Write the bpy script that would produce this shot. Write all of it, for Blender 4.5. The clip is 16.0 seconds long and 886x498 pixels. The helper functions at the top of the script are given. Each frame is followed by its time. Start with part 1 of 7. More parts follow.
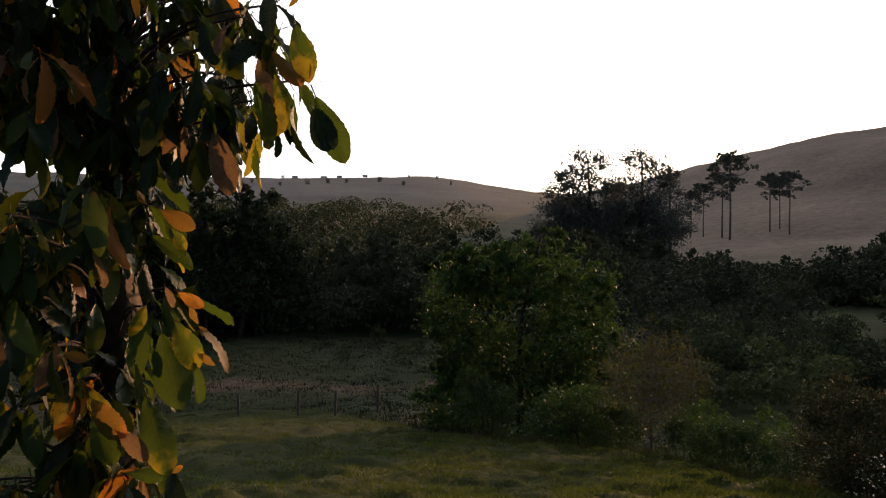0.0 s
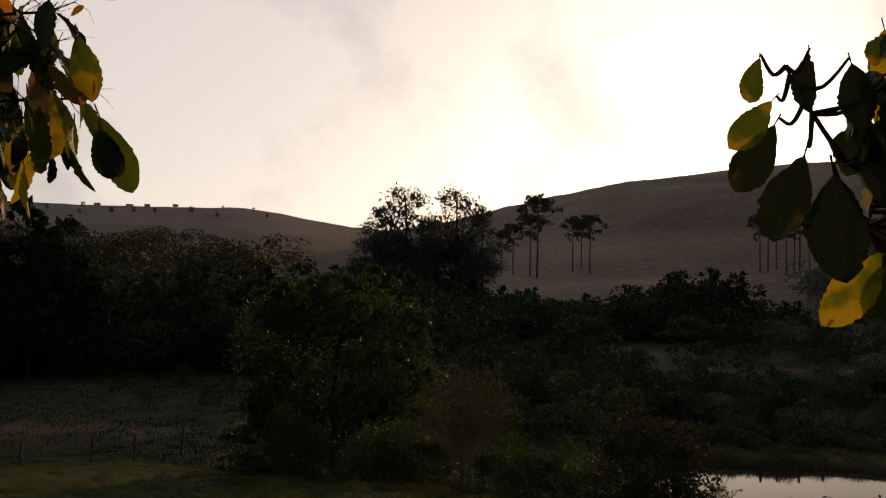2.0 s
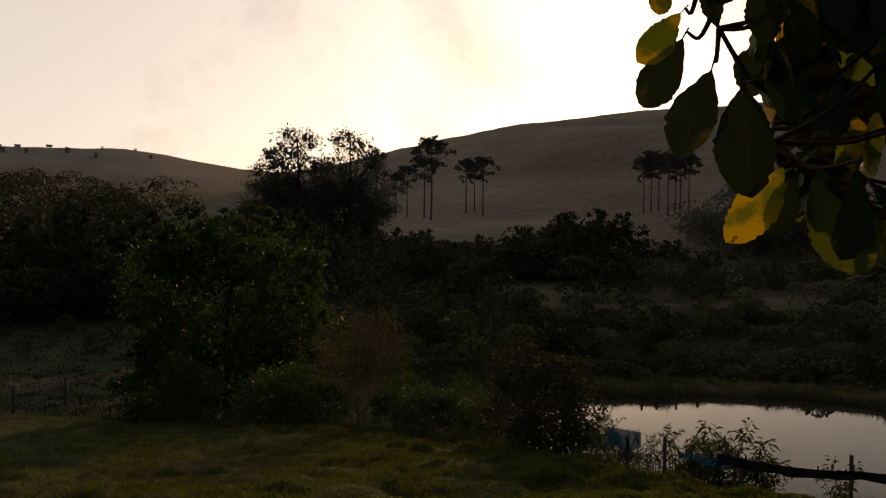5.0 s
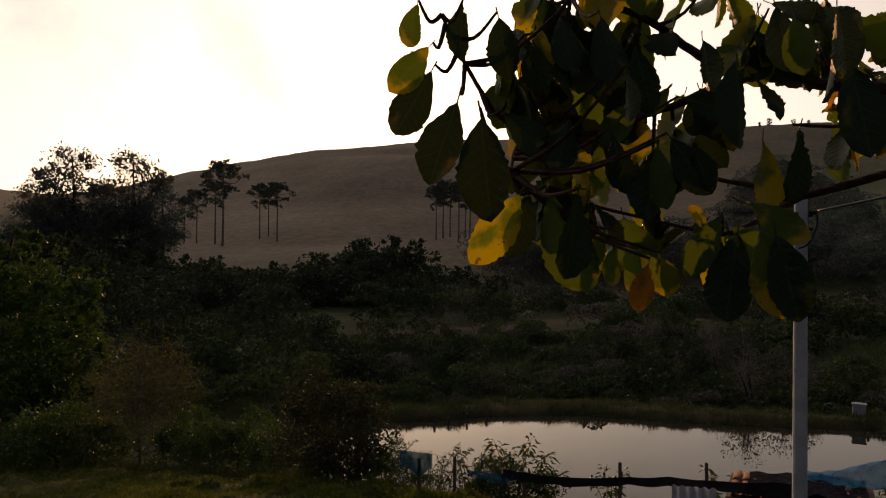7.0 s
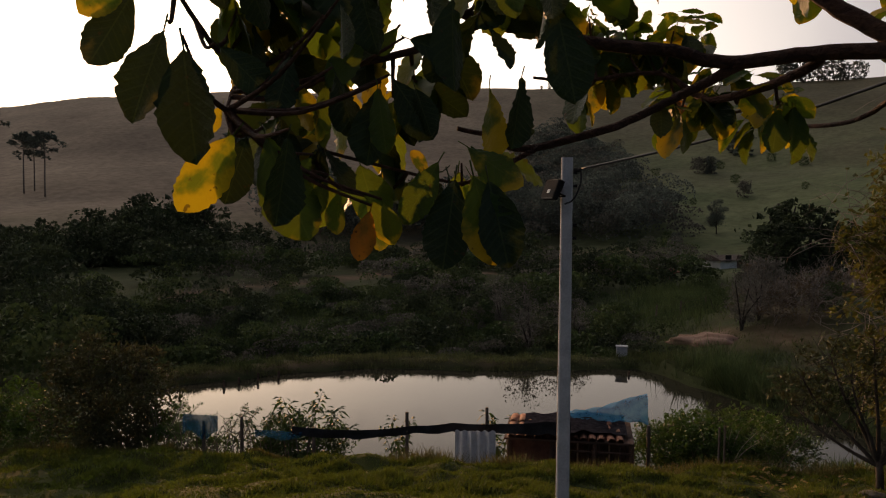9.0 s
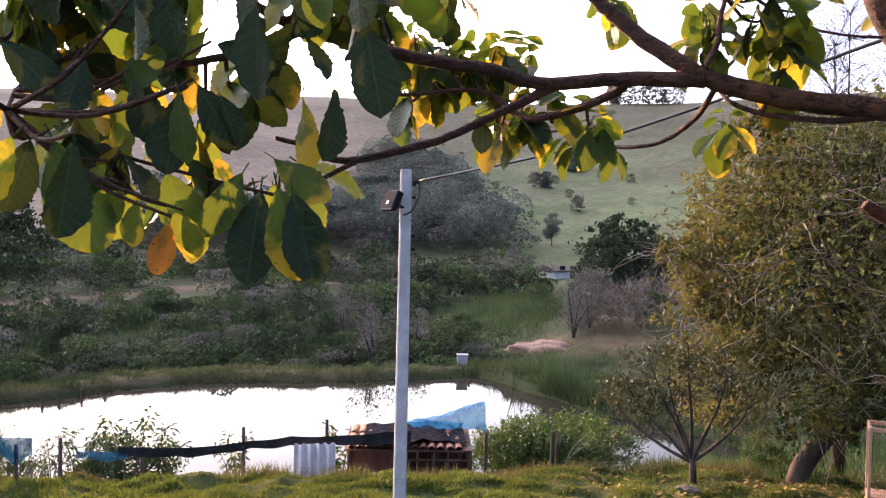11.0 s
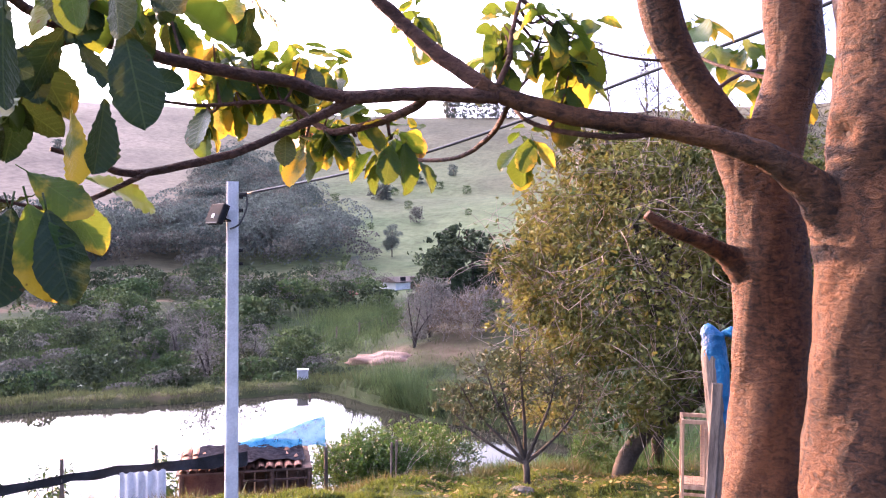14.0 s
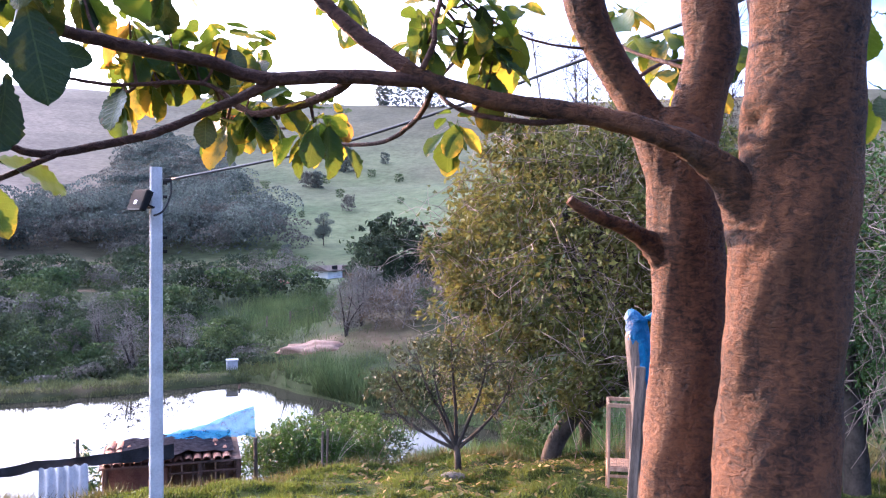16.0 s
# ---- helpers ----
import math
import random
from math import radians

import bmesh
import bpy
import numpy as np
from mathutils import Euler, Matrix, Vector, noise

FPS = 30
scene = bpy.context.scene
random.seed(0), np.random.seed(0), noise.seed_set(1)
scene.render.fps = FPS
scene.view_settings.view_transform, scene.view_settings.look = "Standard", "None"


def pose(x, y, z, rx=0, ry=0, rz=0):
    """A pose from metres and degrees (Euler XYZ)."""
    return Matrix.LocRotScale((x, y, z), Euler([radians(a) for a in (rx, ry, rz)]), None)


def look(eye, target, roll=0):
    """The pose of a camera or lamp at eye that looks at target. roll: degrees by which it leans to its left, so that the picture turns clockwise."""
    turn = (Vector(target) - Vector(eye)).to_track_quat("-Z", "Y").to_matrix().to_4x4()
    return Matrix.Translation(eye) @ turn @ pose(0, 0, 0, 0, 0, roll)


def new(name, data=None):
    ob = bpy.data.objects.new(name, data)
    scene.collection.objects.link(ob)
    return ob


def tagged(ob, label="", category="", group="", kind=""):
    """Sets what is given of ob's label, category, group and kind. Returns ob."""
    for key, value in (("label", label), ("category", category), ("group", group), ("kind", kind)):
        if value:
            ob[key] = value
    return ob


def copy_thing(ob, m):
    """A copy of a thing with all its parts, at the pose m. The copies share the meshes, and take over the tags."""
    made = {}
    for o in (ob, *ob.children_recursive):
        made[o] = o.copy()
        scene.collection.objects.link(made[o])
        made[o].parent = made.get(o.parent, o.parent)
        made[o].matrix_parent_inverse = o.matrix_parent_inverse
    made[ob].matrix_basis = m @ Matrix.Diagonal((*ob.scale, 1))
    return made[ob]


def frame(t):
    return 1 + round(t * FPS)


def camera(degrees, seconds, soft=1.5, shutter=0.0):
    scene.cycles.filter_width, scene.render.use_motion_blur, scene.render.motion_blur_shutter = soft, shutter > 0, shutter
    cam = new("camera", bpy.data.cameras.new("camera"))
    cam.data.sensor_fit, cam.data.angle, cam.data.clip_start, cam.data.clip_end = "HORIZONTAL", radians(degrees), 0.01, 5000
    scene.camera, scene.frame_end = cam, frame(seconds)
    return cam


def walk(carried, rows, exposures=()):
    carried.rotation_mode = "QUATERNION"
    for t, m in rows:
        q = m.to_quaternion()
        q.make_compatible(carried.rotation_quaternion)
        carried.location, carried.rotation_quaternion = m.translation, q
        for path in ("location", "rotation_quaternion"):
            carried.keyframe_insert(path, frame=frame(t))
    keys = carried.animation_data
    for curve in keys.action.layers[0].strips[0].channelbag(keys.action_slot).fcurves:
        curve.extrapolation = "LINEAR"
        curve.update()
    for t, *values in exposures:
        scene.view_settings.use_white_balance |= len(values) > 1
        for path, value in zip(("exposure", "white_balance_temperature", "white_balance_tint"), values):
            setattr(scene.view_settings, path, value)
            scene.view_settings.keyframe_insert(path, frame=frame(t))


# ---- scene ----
cam = camera(57.9, 16.0, soft=1.15)
PATH = [
    (0, 0.000, 0.000, 1.600, 0.00, -0.07, -0.43), (0.5, 0.002, 0.023, 1.598, -2.85, 0.30, -0.38), (1, 0.016, 0.060, 1.614, -7.95, 1.74, -1.15),
    (1.5, 0.016, 0.077, 1.608, -10.54, 2.03, -1.16), (2, 0.026, 0.070, 1.611, -13.03, 2.63, -1.17), (2.5, 0.027, 0.045, 1.614, -16.10, 1.95, -0.96),
    (3, 0.024, 0.075, 1.612, -17.65, 0.61, -0.59), (5.5, 0.046, 0.134, 1.579, -23.02, -1.66, -0.63), (6, 0.061, 0.124, 1.581, -27.32, -1.36, -0.07),
    (6.5, 0.072, 0.114, 1.581, -30.47, -0.16, -0.08), (7, 0.078, 0.097, 1.577, -35.10, 0.67, -0.53), (7.5, 0.096, 0.091, 1.576, -38.69, -0.38, -0.19),
    (8, 0.125, 0.089, 1.569, -42.57, -1.45, -0.27), (8.5, 0.169, 0.095, 1.567, -46.53, -2.05, -0.31), (9, 0.191, 0.079, 1.566, -49.74, -2.31, -0.48),
    (11.5, 0.240, 0.046, 1.574, -63.17, -1.07, -0.64), (12, 0.251, 0.034, 1.576, -65.31, -0.83, 0.17), (12.5, 0.251, 0.019, 1.577, -67.32, -0.71, -0.06),
    (13, 0.251, 0.006, 1.574, -68.96, -0.48, -0.10), (13.5, 0.256, -0.005, 1.575, -70.43, -0.51, 0.05), (14, 0.259, -0.013, 1.575, -72.19, -0.43, -0.34),
    (14.5, 0.266, -0.015, 1.574, -73.13, -0.57, -0.30), (15, 0.264, -0.028, 1.571, -74.36, -0.68, -0.32), (15.5, 0.265, -0.033, 1.567, -75.67, -1.19, -0.44),
    (16, 0.264, -0.028, 1.567, -77.02, -1.22, -0.40)]
EXPOSURES = [(0.0, -0.5, 6050, 22), (0.5, -0.7, 6150, 22), (1.0, -1.0, 6300, 22), (1.5, -1.4, 6500, 22), (2.0, -1.6, 6700, 22), (3.0, -1.65, 6900, 22), (5.5, -1.6, 7200, 23), (7.0, -1.3, 7300, 24), (9.2, -0.6, 6900, 22), (10.2, 0.9, 6100, 26), (11.3, 2.0, 5600, 30), (12.5, 2.2, 5150, 30), (13.2, 2.4, 5100, 34), (14.0, 2.7, 5500, 42), (14.8, 2.72, 5300, 38), (16.0, 2.42, 4950, 32)]
walk(cam, [(t, pose(x, y, z, 90 + p, r, w)) for t, x, y, z, w, p, r in PATH], EXPOSURES)

# ---- sky and sun: the sun stands just over the ridge ----
SUN_AZ, SUN_EL = 30.3, 9.1
world = bpy.data.worlds.new("world")
scene.world = world
world.use_nodes = True
wn = world.node_tree
wn.nodes.clear()
sky = wn.nodes.new("ShaderNodeTexSky")
sky.sky_type, sky.sun_disc = "NISHITA", False
sky.sun_elevation, sky.sun_rotation = radians(SUN_EL), radians(SUN_AZ)
sky.dust_density, sky.air_density, sky.ozone_density = 1.6, 0.7, 1.0
cloud = wn.nodes.new("ShaderNodeTexNoise")
cloud.inputs["Scale"].default_value, cloud.inputs["Detail"].default_value, cloud.inputs["Roughness"].default_value = 3.2, 7, 0.6
cramp = wn.nodes.new("ShaderNodeValToRGB")
cramp.color_ramp.elements[0].position, cramp.color_ramp.elements[1].position = 0.50, 0.70
cmix = wn.nodes.new("ShaderNodeMix")
cmix.data_type = "RGBA"
cmix.inputs["B"].default_value = (9.5, 9.2, 9.4, 1)
cfac = wn.nodes.new("ShaderNodeMath")
cfac.operation = "MULTIPLY"
cfac.inputs[1].default_value = 0.55
back = wn.nodes.new("ShaderNodeBackground")
back.inputs["Strength"].default_value = 0.10
wout = wn.nodes.new("ShaderNodeOutputWorld")
wn.links.new(cloud.outputs["Fac"], cramp.inputs["Fac"])
wn.links.new(cramp.outputs["Color"], cfac.inputs[0])
wn.links.new(cfac.outputs[0], cmix.inputs["Factor"])
# thin bright veil of high cloud that scatters the low sun's light widely round it
wco, wdot, wlobe = wn.nodes.new("ShaderNodeTexCoord"), wn.nodes.new("ShaderNodeVectorMath"), wn.nodes.new("ShaderNodeMapRange")
wdot.operation = "DOT_PRODUCT"
wdot.inputs[1].default_value = (math.cos(radians(4)) * math.sin(radians(12)), math.cos(radians(4)) * math.cos(radians(12)), math.sin(radians(4)))
wlobe.interpolation_type = "SMOOTHERSTEP"
wlobe.inputs["From Min"].default_value, wlobe.inputs["From Max"].default_value, wlobe.inputs["To Max"].default_value = 0.10, 0.86, 1.0
veil = wn.nodes.new("ShaderNodeMix")
veil.data_type, veil.blend_type = "RGBA", "ADD"
veil.inputs["B"].default_value = (19.0, 17.8, 14.6, 1)
wn.links.new(wco.outputs["Generated"], wdot.inputs[0])
wn.links.new(wdot.outputs["Value"], wlobe.inputs["Value"])
wn.links.new(wlobe.outputs["Result"], veil.inputs["Factor"])
wn.links.new(sky.outputs["Color"], veil.inputs["A"])
wn.links.new(veil.outputs["Result"], cmix.inputs["A"])
wn.links.new(cmix.outputs["Result"], back.inputs["Color"])
wn.links.new(back.outputs[0], wout.inputs["Surface"])
sun_data = bpy.data.lights.new("sun", "SUN")
sun_data.energy, sun_data.angle, sun_data.color = 5.0, radians(0.5), (1.0, 0.53, 0.22)
sun = new("sun", sun_data)
_a, _e = radians(SUN_AZ), radians(SUN_EL)
SUN_DIR = Vector((math.cos(_e) * math.sin(_a), math.cos(_e) * math.cos(_a), math.sin(_e)))
sun.matrix_world = look(SUN_DIR * 50, (0, 0, 0))


# ---- materials ----
def mat(name, c1, c2, scale=3.0, rough=0.8, bump=0.3, bscale=30.0, metal=0.0, trans=0.0, tcol=None, rand=0.12, island=0.0, spec=0.3, stretch=None, c3=None, depth=0.01, veins=False, lo=0.32, hi=0.68, holes=0.0):
    m = bpy.data.materials.new(name)
    m.use_nodes = True
    nt = m.node_tree
    bs = nt.nodes["Principled BSDF"]
    N, L = nt.nodes.new, nt.links.new
    co = N("ShaderNodeTexCoord").outputs["Object"]
    if stretch:
        mp = N("ShaderNodeMapping")
        mp.inputs["Scale"].default_value = stretch
        L(co, mp.inputs["Vector"])
        co = mp.outputs[0]
    n1 = N("ShaderNodeTexNoise")
    n1.inputs["Scale"].default_value, n1.inputs["Detail"].default_value = scale, 5
    if not island:
        n1.noise_dimensions = "4D"
        wv = N("ShaderNodeMath")
        wv.operation, wv.inputs[1].default_value = "MULTIPLY", 37.0
        L(N("ShaderNodeObjectInfo").outputs["Random"], wv.inputs[0])
        L(wv.outputs[0], n1.inputs["W"])
    L(co, n1.inputs["Vector"])
    n2 = N("ShaderNodeTexNoise")
    n2.inputs["Scale"].default_value, n2.inputs["Detail"].default_value = bscale, 6
    L(co, n2.inputs["Vector"])
    rp = N("ShaderNodeValToRGB")
    el = rp.color_ramp.elements
    el[0].position, el[0].color = lo, (*c1, 1)
    el[1].position, el[1].color = hi, (*c2, 1)
    if c3:
        e3 = el.new(0.80)
        e3.color = (*c3, 1)
    add = N("ShaderNodeMath")
    add.operation = "MULTIPLY_ADD"
    add.inputs[1].default_value = 0.45
    L(n2.outputs["Fac"], add.inputs[0])
    sub = N("ShaderNodeMath")
    sub.operation = "SUBTRACT"
    sub.inputs[1].default_value = 0.225
    L(n1.outputs["Fac"], sub.inputs[0])
    L(sub.outputs[0], add.inputs[2])
    L(add.outputs[0], rp.inputs["Fac"])
    hsv = N("ShaderNodeHueSaturation")
    L(rp.outputs["Color"], hsv.inputs["Color"])
    vein = None
    if veins:
        # midrib and slanting side veins, from the leaf's own length and width
        def calc(op, p, q):
            nd = N("ShaderNodeMath")
            nd.operation = op
            for i, s_ in enumerate((p, q)):
                if s_ is None:
                    continue
                if isinstance(s_, float):
                    nd.inputs[i].default_value = s_
                else:
                    L(s_, nd.inputs[i])
            return nd.outputs[0]
        sep = N("ShaderNodeSeparateXYZ")
        L(N("ShaderNodeTexCoord").outputs["Object"], sep.inputs[0])
        ay = calc("ABSOLUTE", sep.outputs[1], None)
        ph = calc("MULTIPLY", calc("SUBTRACT", sep.outputs[0], calc("MULTIPLY", ay, 0.75)), 62.0)
        side = calc("POWER", calc("MULTIPLY_ADD", calc("SINE", ph, None), 0.5), 8.0)
        rib = calc("LESS_THAN", ay, 0.010)
        vein = calc("MAXIMUM", calc("MULTIPLY", side, 0.45), rib)
        vm = N("ShaderNodeMix")
        vm.data_type = "RGBA"
        vm.inputs["B"].default_value = (0.26, 0.27, 0.08, 1)
        L(calc("MULTIPLY", vein, 0.18), vm.inputs["Factor"])
        L(rp.outputs["Color"], vm.inputs["A"])
        L(vm.outputs["Result"], hsv.inputs["Color"])
    src = N("ShaderNodeNewGeometry").outputs["Random Per Island"] if island else N("ShaderNodeObjectInfo").outputs["Random"]
    amount = island or rand
    v = N("ShaderNodeMapRange")
    v.inputs["To Min"].default_value, v.inputs["To Max"].default_value = 1 - amount, 1 + amount
    L(src, v.inputs["Value"])
    L(v.outputs[0], hsv.inputs["Value"])
    L(hsv.outputs["Color"], bs.inputs["Base Color"])
    bs.inputs["Roughness"].default_value, bs.inputs["Metallic"].default_value = rough, metal
    bs.inputs["Specular IOR Level"].default_value = spec
    if bump:
        bp = N("ShaderNodeBump")
        bp.inputs["Strength"].default_value, bp.inputs["Distance"].default_value = bump, depth
        L(vein or n2.outputs["Fac"], bp.inputs["Height"])
        L(bp.outputs[0], bs.inputs["Normal"])
    if trans:
        tb = N("ShaderNodeBsdfTranslucent")
        mix = N("ShaderNodeMixShader")
        mix.inputs[0].default_value = trans
        if tcol:
            mul = N("ShaderNodeMix")
            mul.data_type, mul.blend_type = "RGBA", "MIX"
            mul.inputs["Factor"].default_value = 0.7
            mul.inputs["B"].default_value = (*tcol, 1)
            L(hsv.outputs["Color"], mul.inputs["A"])
            L(mul.outputs["Result"], tb.inputs["Color"])
        else:
            L(hsv.outputs["Color"], tb.inputs["Color"])
        L(bs.outputs[0], mix.inputs[1])
        L(tb.outputs[0], mix.inputs[2])
        L(mix.outputs[0], nt.nodes["Material Output"].inputs["Surface"])
        if holes:
            hm, tr = N("ShaderNodeMixShader"), N("ShaderNodeBsdfTransparent")
            hm.inputs[0].default_value = holes
            L(mix.outputs[0], hm.inputs[1]), L(tr.outputs[0], hm.inputs[2])
            L(hm.outputs[0], nt.nodes["Material Output"].inputs["Surface"])
    return m


def bark_mat(name, c1, c2, grey, fibre=1.0):
    """Reddish bark: broad stains, fine cross wrinkles, upright fibres and pale lichen specks."""
    m = bpy.data.materials.new(name)
    m.use_nodes = True
    nt = m.node_tree
    bs, N, L = nt.nodes["Principled BSDF"], nt.nodes.new, nt.links.new
    co = N("ShaderNodeTexCoord").outputs["Object"]

    def noise(scale, stretch, detail=6):
        mp, nn = N("ShaderNodeMapping"), N("ShaderNodeTexNoise")
        mp.inputs["Scale"].default_value = stretch
        nn.inputs["Scale"].default_value, nn.inputs["Detail"].default_value, nn.inputs["Roughness"].default_value, nn.inputs["Distortion"].default_value = scale, detail, 0.65, 0.7
        L(co, mp.inputs["Vector"]), L(mp.outputs[0], nn.inputs["Vector"])
        return nn.outputs["Fac"]

    def calc(op, p, q):
        nd = N("ShaderNodeMath")
        nd.operation = op
        for i, s_ in enumerate((p, q)):
            if isinstance(s_, float):
                nd.inputs[i].default_value = s_
            else:
                L(s_, nd.inputs[i])
        return nd.outputs[0]
    stain, wrinkle, fibres, speck, scar = noise(5, (1, 1, 0.6)), noise(52, (1, 1, 1.9), 9), noise(30, (1, 1, 0.13), 7), noise(120, (1, 1, 1), 3), noise(11, (1, 1, 2.2), 4)
    relief = calc("ADD", calc("MULTIPLY", wrinkle, 0.70), calc("MULTIPLY", fibres, 0.30 * fibre))
    tone = calc("ADD", calc("MULTIPLY", stain, 0.36), calc("MULTIPLY", relief, 0.64))
    weather = noise(8, (1, 1, 0.16), 5)
    rp = N("ShaderNodeValToRGB")
    el = rp.color_ramp.elements
    el[0].position, el[0].color, el[1].position, el[1].color = 0.41, (*c1, 1), 0.57, (*c2, 1)
    L(tone, rp.inputs["Fac"])
    pale = N("ShaderNodeMapRange")
    pale.inputs["From Min"].default_value, pale.inputs["From Max"].default_value, pale.inputs["To Max"].default_value = 0.60, 0.72, 0.35
    L(calc("ADD", calc("MULTIPLY", speck, 0.6), calc("MULTIPLY", stain, 0.4)), pale.inputs["Value"])
    mx = N("ShaderNodeMix")
    mx.data_type = "RGBA"
    mx.inputs["B"].default_value = (*grey, 1)
    L(pale.outputs[0], mx.inputs["Factor"]), L(rp.outputs["Color"], mx.inputs["A"]), L(rp.outputs["Color"], mx.inputs["A"])
    dk, cut = N("ShaderNodeMix"), N("ShaderNodeMapRange")
    dk.data_type = "RGBA"
    dk.inputs["B"].default_value = (0.030, 0.017, 0.012, 1)
    cut.inputs["From Min"].default_value, cut.inputs["From Max"].default_value, cut.inputs["To Max"].default_value = 0.66, 0.74, 0.75
    # long greyed streaks down the bark
    gs, gm = N("ShaderNodeMapRange"), N("ShaderNodeMix")
    gm.data_type = "RGBA"
    gs.inputs["From Min"].default_value, gs.inputs["From Max"].default_value, gs.inputs["To Max"].default_value = 0.54, 0.68, 0.45
    L(weather, gs.inputs["Value"]), L(gs.outputs[0], gm.inputs["Factor"]), L(mx.outputs["Result"], gm.inputs["A"])
    gr = N("ShaderNodeMix")
    gr.data_type = "RGBA"
    gr.inputs["A"].default_value, gr.inputs["B"].default_value = (*[0.30 * v for v in grey], 1), (*[0.62 * v for v in grey], 1)
    L(relief, gr.inputs["Factor"]), L(gr.outputs["Result"], gm.inputs["B"])
    L(scar, cut.inputs["Value"]), L(cut.outputs[0], dk.inputs["Factor"]), L(gm.outputs["Result"], dk.inputs["A"]), L(dk.outputs["Result"], bs.inputs["Base Color"])
    bs.inputs["Roughness"].default_value, bs.inputs["Specular IOR Level"].default_value = 0.75, 0.3
    bp = N("ShaderNodeBump")
    bp.inputs["Strength"].default_value, bp.inputs["Distance"].default_value = 1.0, 0.03
    L(relief, bp.inputs["Height"]), L(bp.outputs[0], bs.inputs["Normal"])
    return m


def leaf_mat(name, green, dark, yellow, bias, trans, t_green, t_yellow, tip=True, rough=0.46):
    """A leaf blade that turns from green to yellow in patches, mostly towards tip and rim, with brown spots."""
    m = bpy.data.materials.new(name)
    m.use_nodes = True
    nt = m.node_tree
    bs, N, L = nt.nodes["Principled BSDF"], nt.nodes.new, nt.links.new
    co, rnd = N("ShaderNodeTexCoord").outputs["Object"], N("ShaderNodeObjectInfo").outputs["Random"]

    def calc(op, p, q=0.0, r=None):
        nd = N("ShaderNodeMath")
        nd.operation = op
        for i, s_ in enumerate((p, q, r)):
            if s_ is None:
                continue
            if isinstance(s_, float):
                nd.inputs[i].default_value = s_
            else:
                L(s_, nd.inputs[i])
        return nd.outputs[0]

    def noise(scale, detail=4):
        nn = N("ShaderNodeTexNoise")
        nn.noise_dimensions = "4D"
        nn.inputs["Scale"].default_value, nn.inputs["Detail"].default_value = scale, detail
        L(co, nn.inputs["Vector"]), L(calc("MULTIPLY", rnd, 53.0), nn.inputs["W"])
        return nn.outputs["Fac"]

    def step(val, lo, hi, top=1.0):
        mr = N("ShaderNodeMapRange")
        mr.interpolation_type = "SMOOTHSTEP"
        mr.inputs["From Min"].default_value, mr.inputs["From Max"].default_value, mr.inputs["To Max"].default_value = lo, hi, top
        L(val, mr.inputs["Value"])
        return mr.outputs["Result"]

    def mixed(fac, p, q):
        mx = N("ShaderNodeMix")
        mx.data_type = "RGBA"
        for s_, key in ((fac, "Factor"), (p, "A"), (q, "B")):
            if isinstance(s_, tuple):
                mx.inputs[key].default_value = (*s_, 1)
            else:
                L(s_, mx.inputs[key])
        return mx.outputs["Result"]
    age = calc("ADD", calc("MULTIPLY", noise(2.6), 1.0), calc("MULTIPLY_ADD", rnd, 0.5, bias))
    relief = noise(26, 5)
    if tip:
        sep = N("ShaderNodeSeparateXYZ")
        L(co, sep.inputs[0])
        ay = calc("ABSOLUTE", sep.outputs[1])
        age = calc("ADD", age, calc("MULTIPLY", calc("POWER", calc("MAXIMUM", sep.outputs[0], 0.0), 3.0), 0.28))
        age = calc("ADD", age, calc("MULTIPLY", ay, 0.35))
        bent = calc("SUBTRACT", sep.outputs[0], calc("MULTIPLY", ay, 0.8))
        side = step(calc("SINE", calc("MULTIPLY", bent, 56.0)), 0.55, 1.0)
        rib = calc("LESS_THAN", ay, 0.009)
        vein = calc("MAXIMUM", calc("MULTIPLY", side, 0.35), rib)
        relief = calc("ADD", calc("MULTIPLY", relief, 0.8), calc("MULTIPLY", vein, 0.5))
    old = step(age, 0.92, 1.12)
    blade = mixed(noise(5.0), dark, green)
    if tip:
        blade = mixed(calc("MULTIPLY", vein, 0.16), blade, (0.20, 0.22, 0.06))
    spots = step(noise(11, 3), 0.66, 0.72, 0.75)
    col = mixed(spots, mixed(old, blade, yellow), (0.060, 0.034, 0.012))
    L(col, bs.inputs["Base Color"])
    L(calc("MULTIPLY_ADD", noise(7), 0.25, rough - 0.1), bs.inputs["Roughness"])
    bs.inputs["Specular IOR Level"].default_value = 0.22
    bp = N("ShaderNodeBump")
    bp.inputs["Strength"].default_value, bp.inputs["Distance"].default_value = 0.35, 0.01
    L(relief, bp.inputs["Height"]), L(bp.outputs[0], bs.inputs["Normal"])
    tb, ms_ = N("ShaderNodeBsdfTranslucent"), N("ShaderNodeMixShader")
    L(mixed(spots, mixed(old, t_green, t_yellow), (0.09, 0.045, 0.012)), tb.inputs["Color"])
    ms_.inputs[0].default_value = trans
    L(bs.outputs[0], ms_.inputs[1]), L(tb.outputs[0], ms_.inputs[2])
    L(ms_.outputs[0], nt.nodes["Material Output"].inputs["Surface"])
    return m


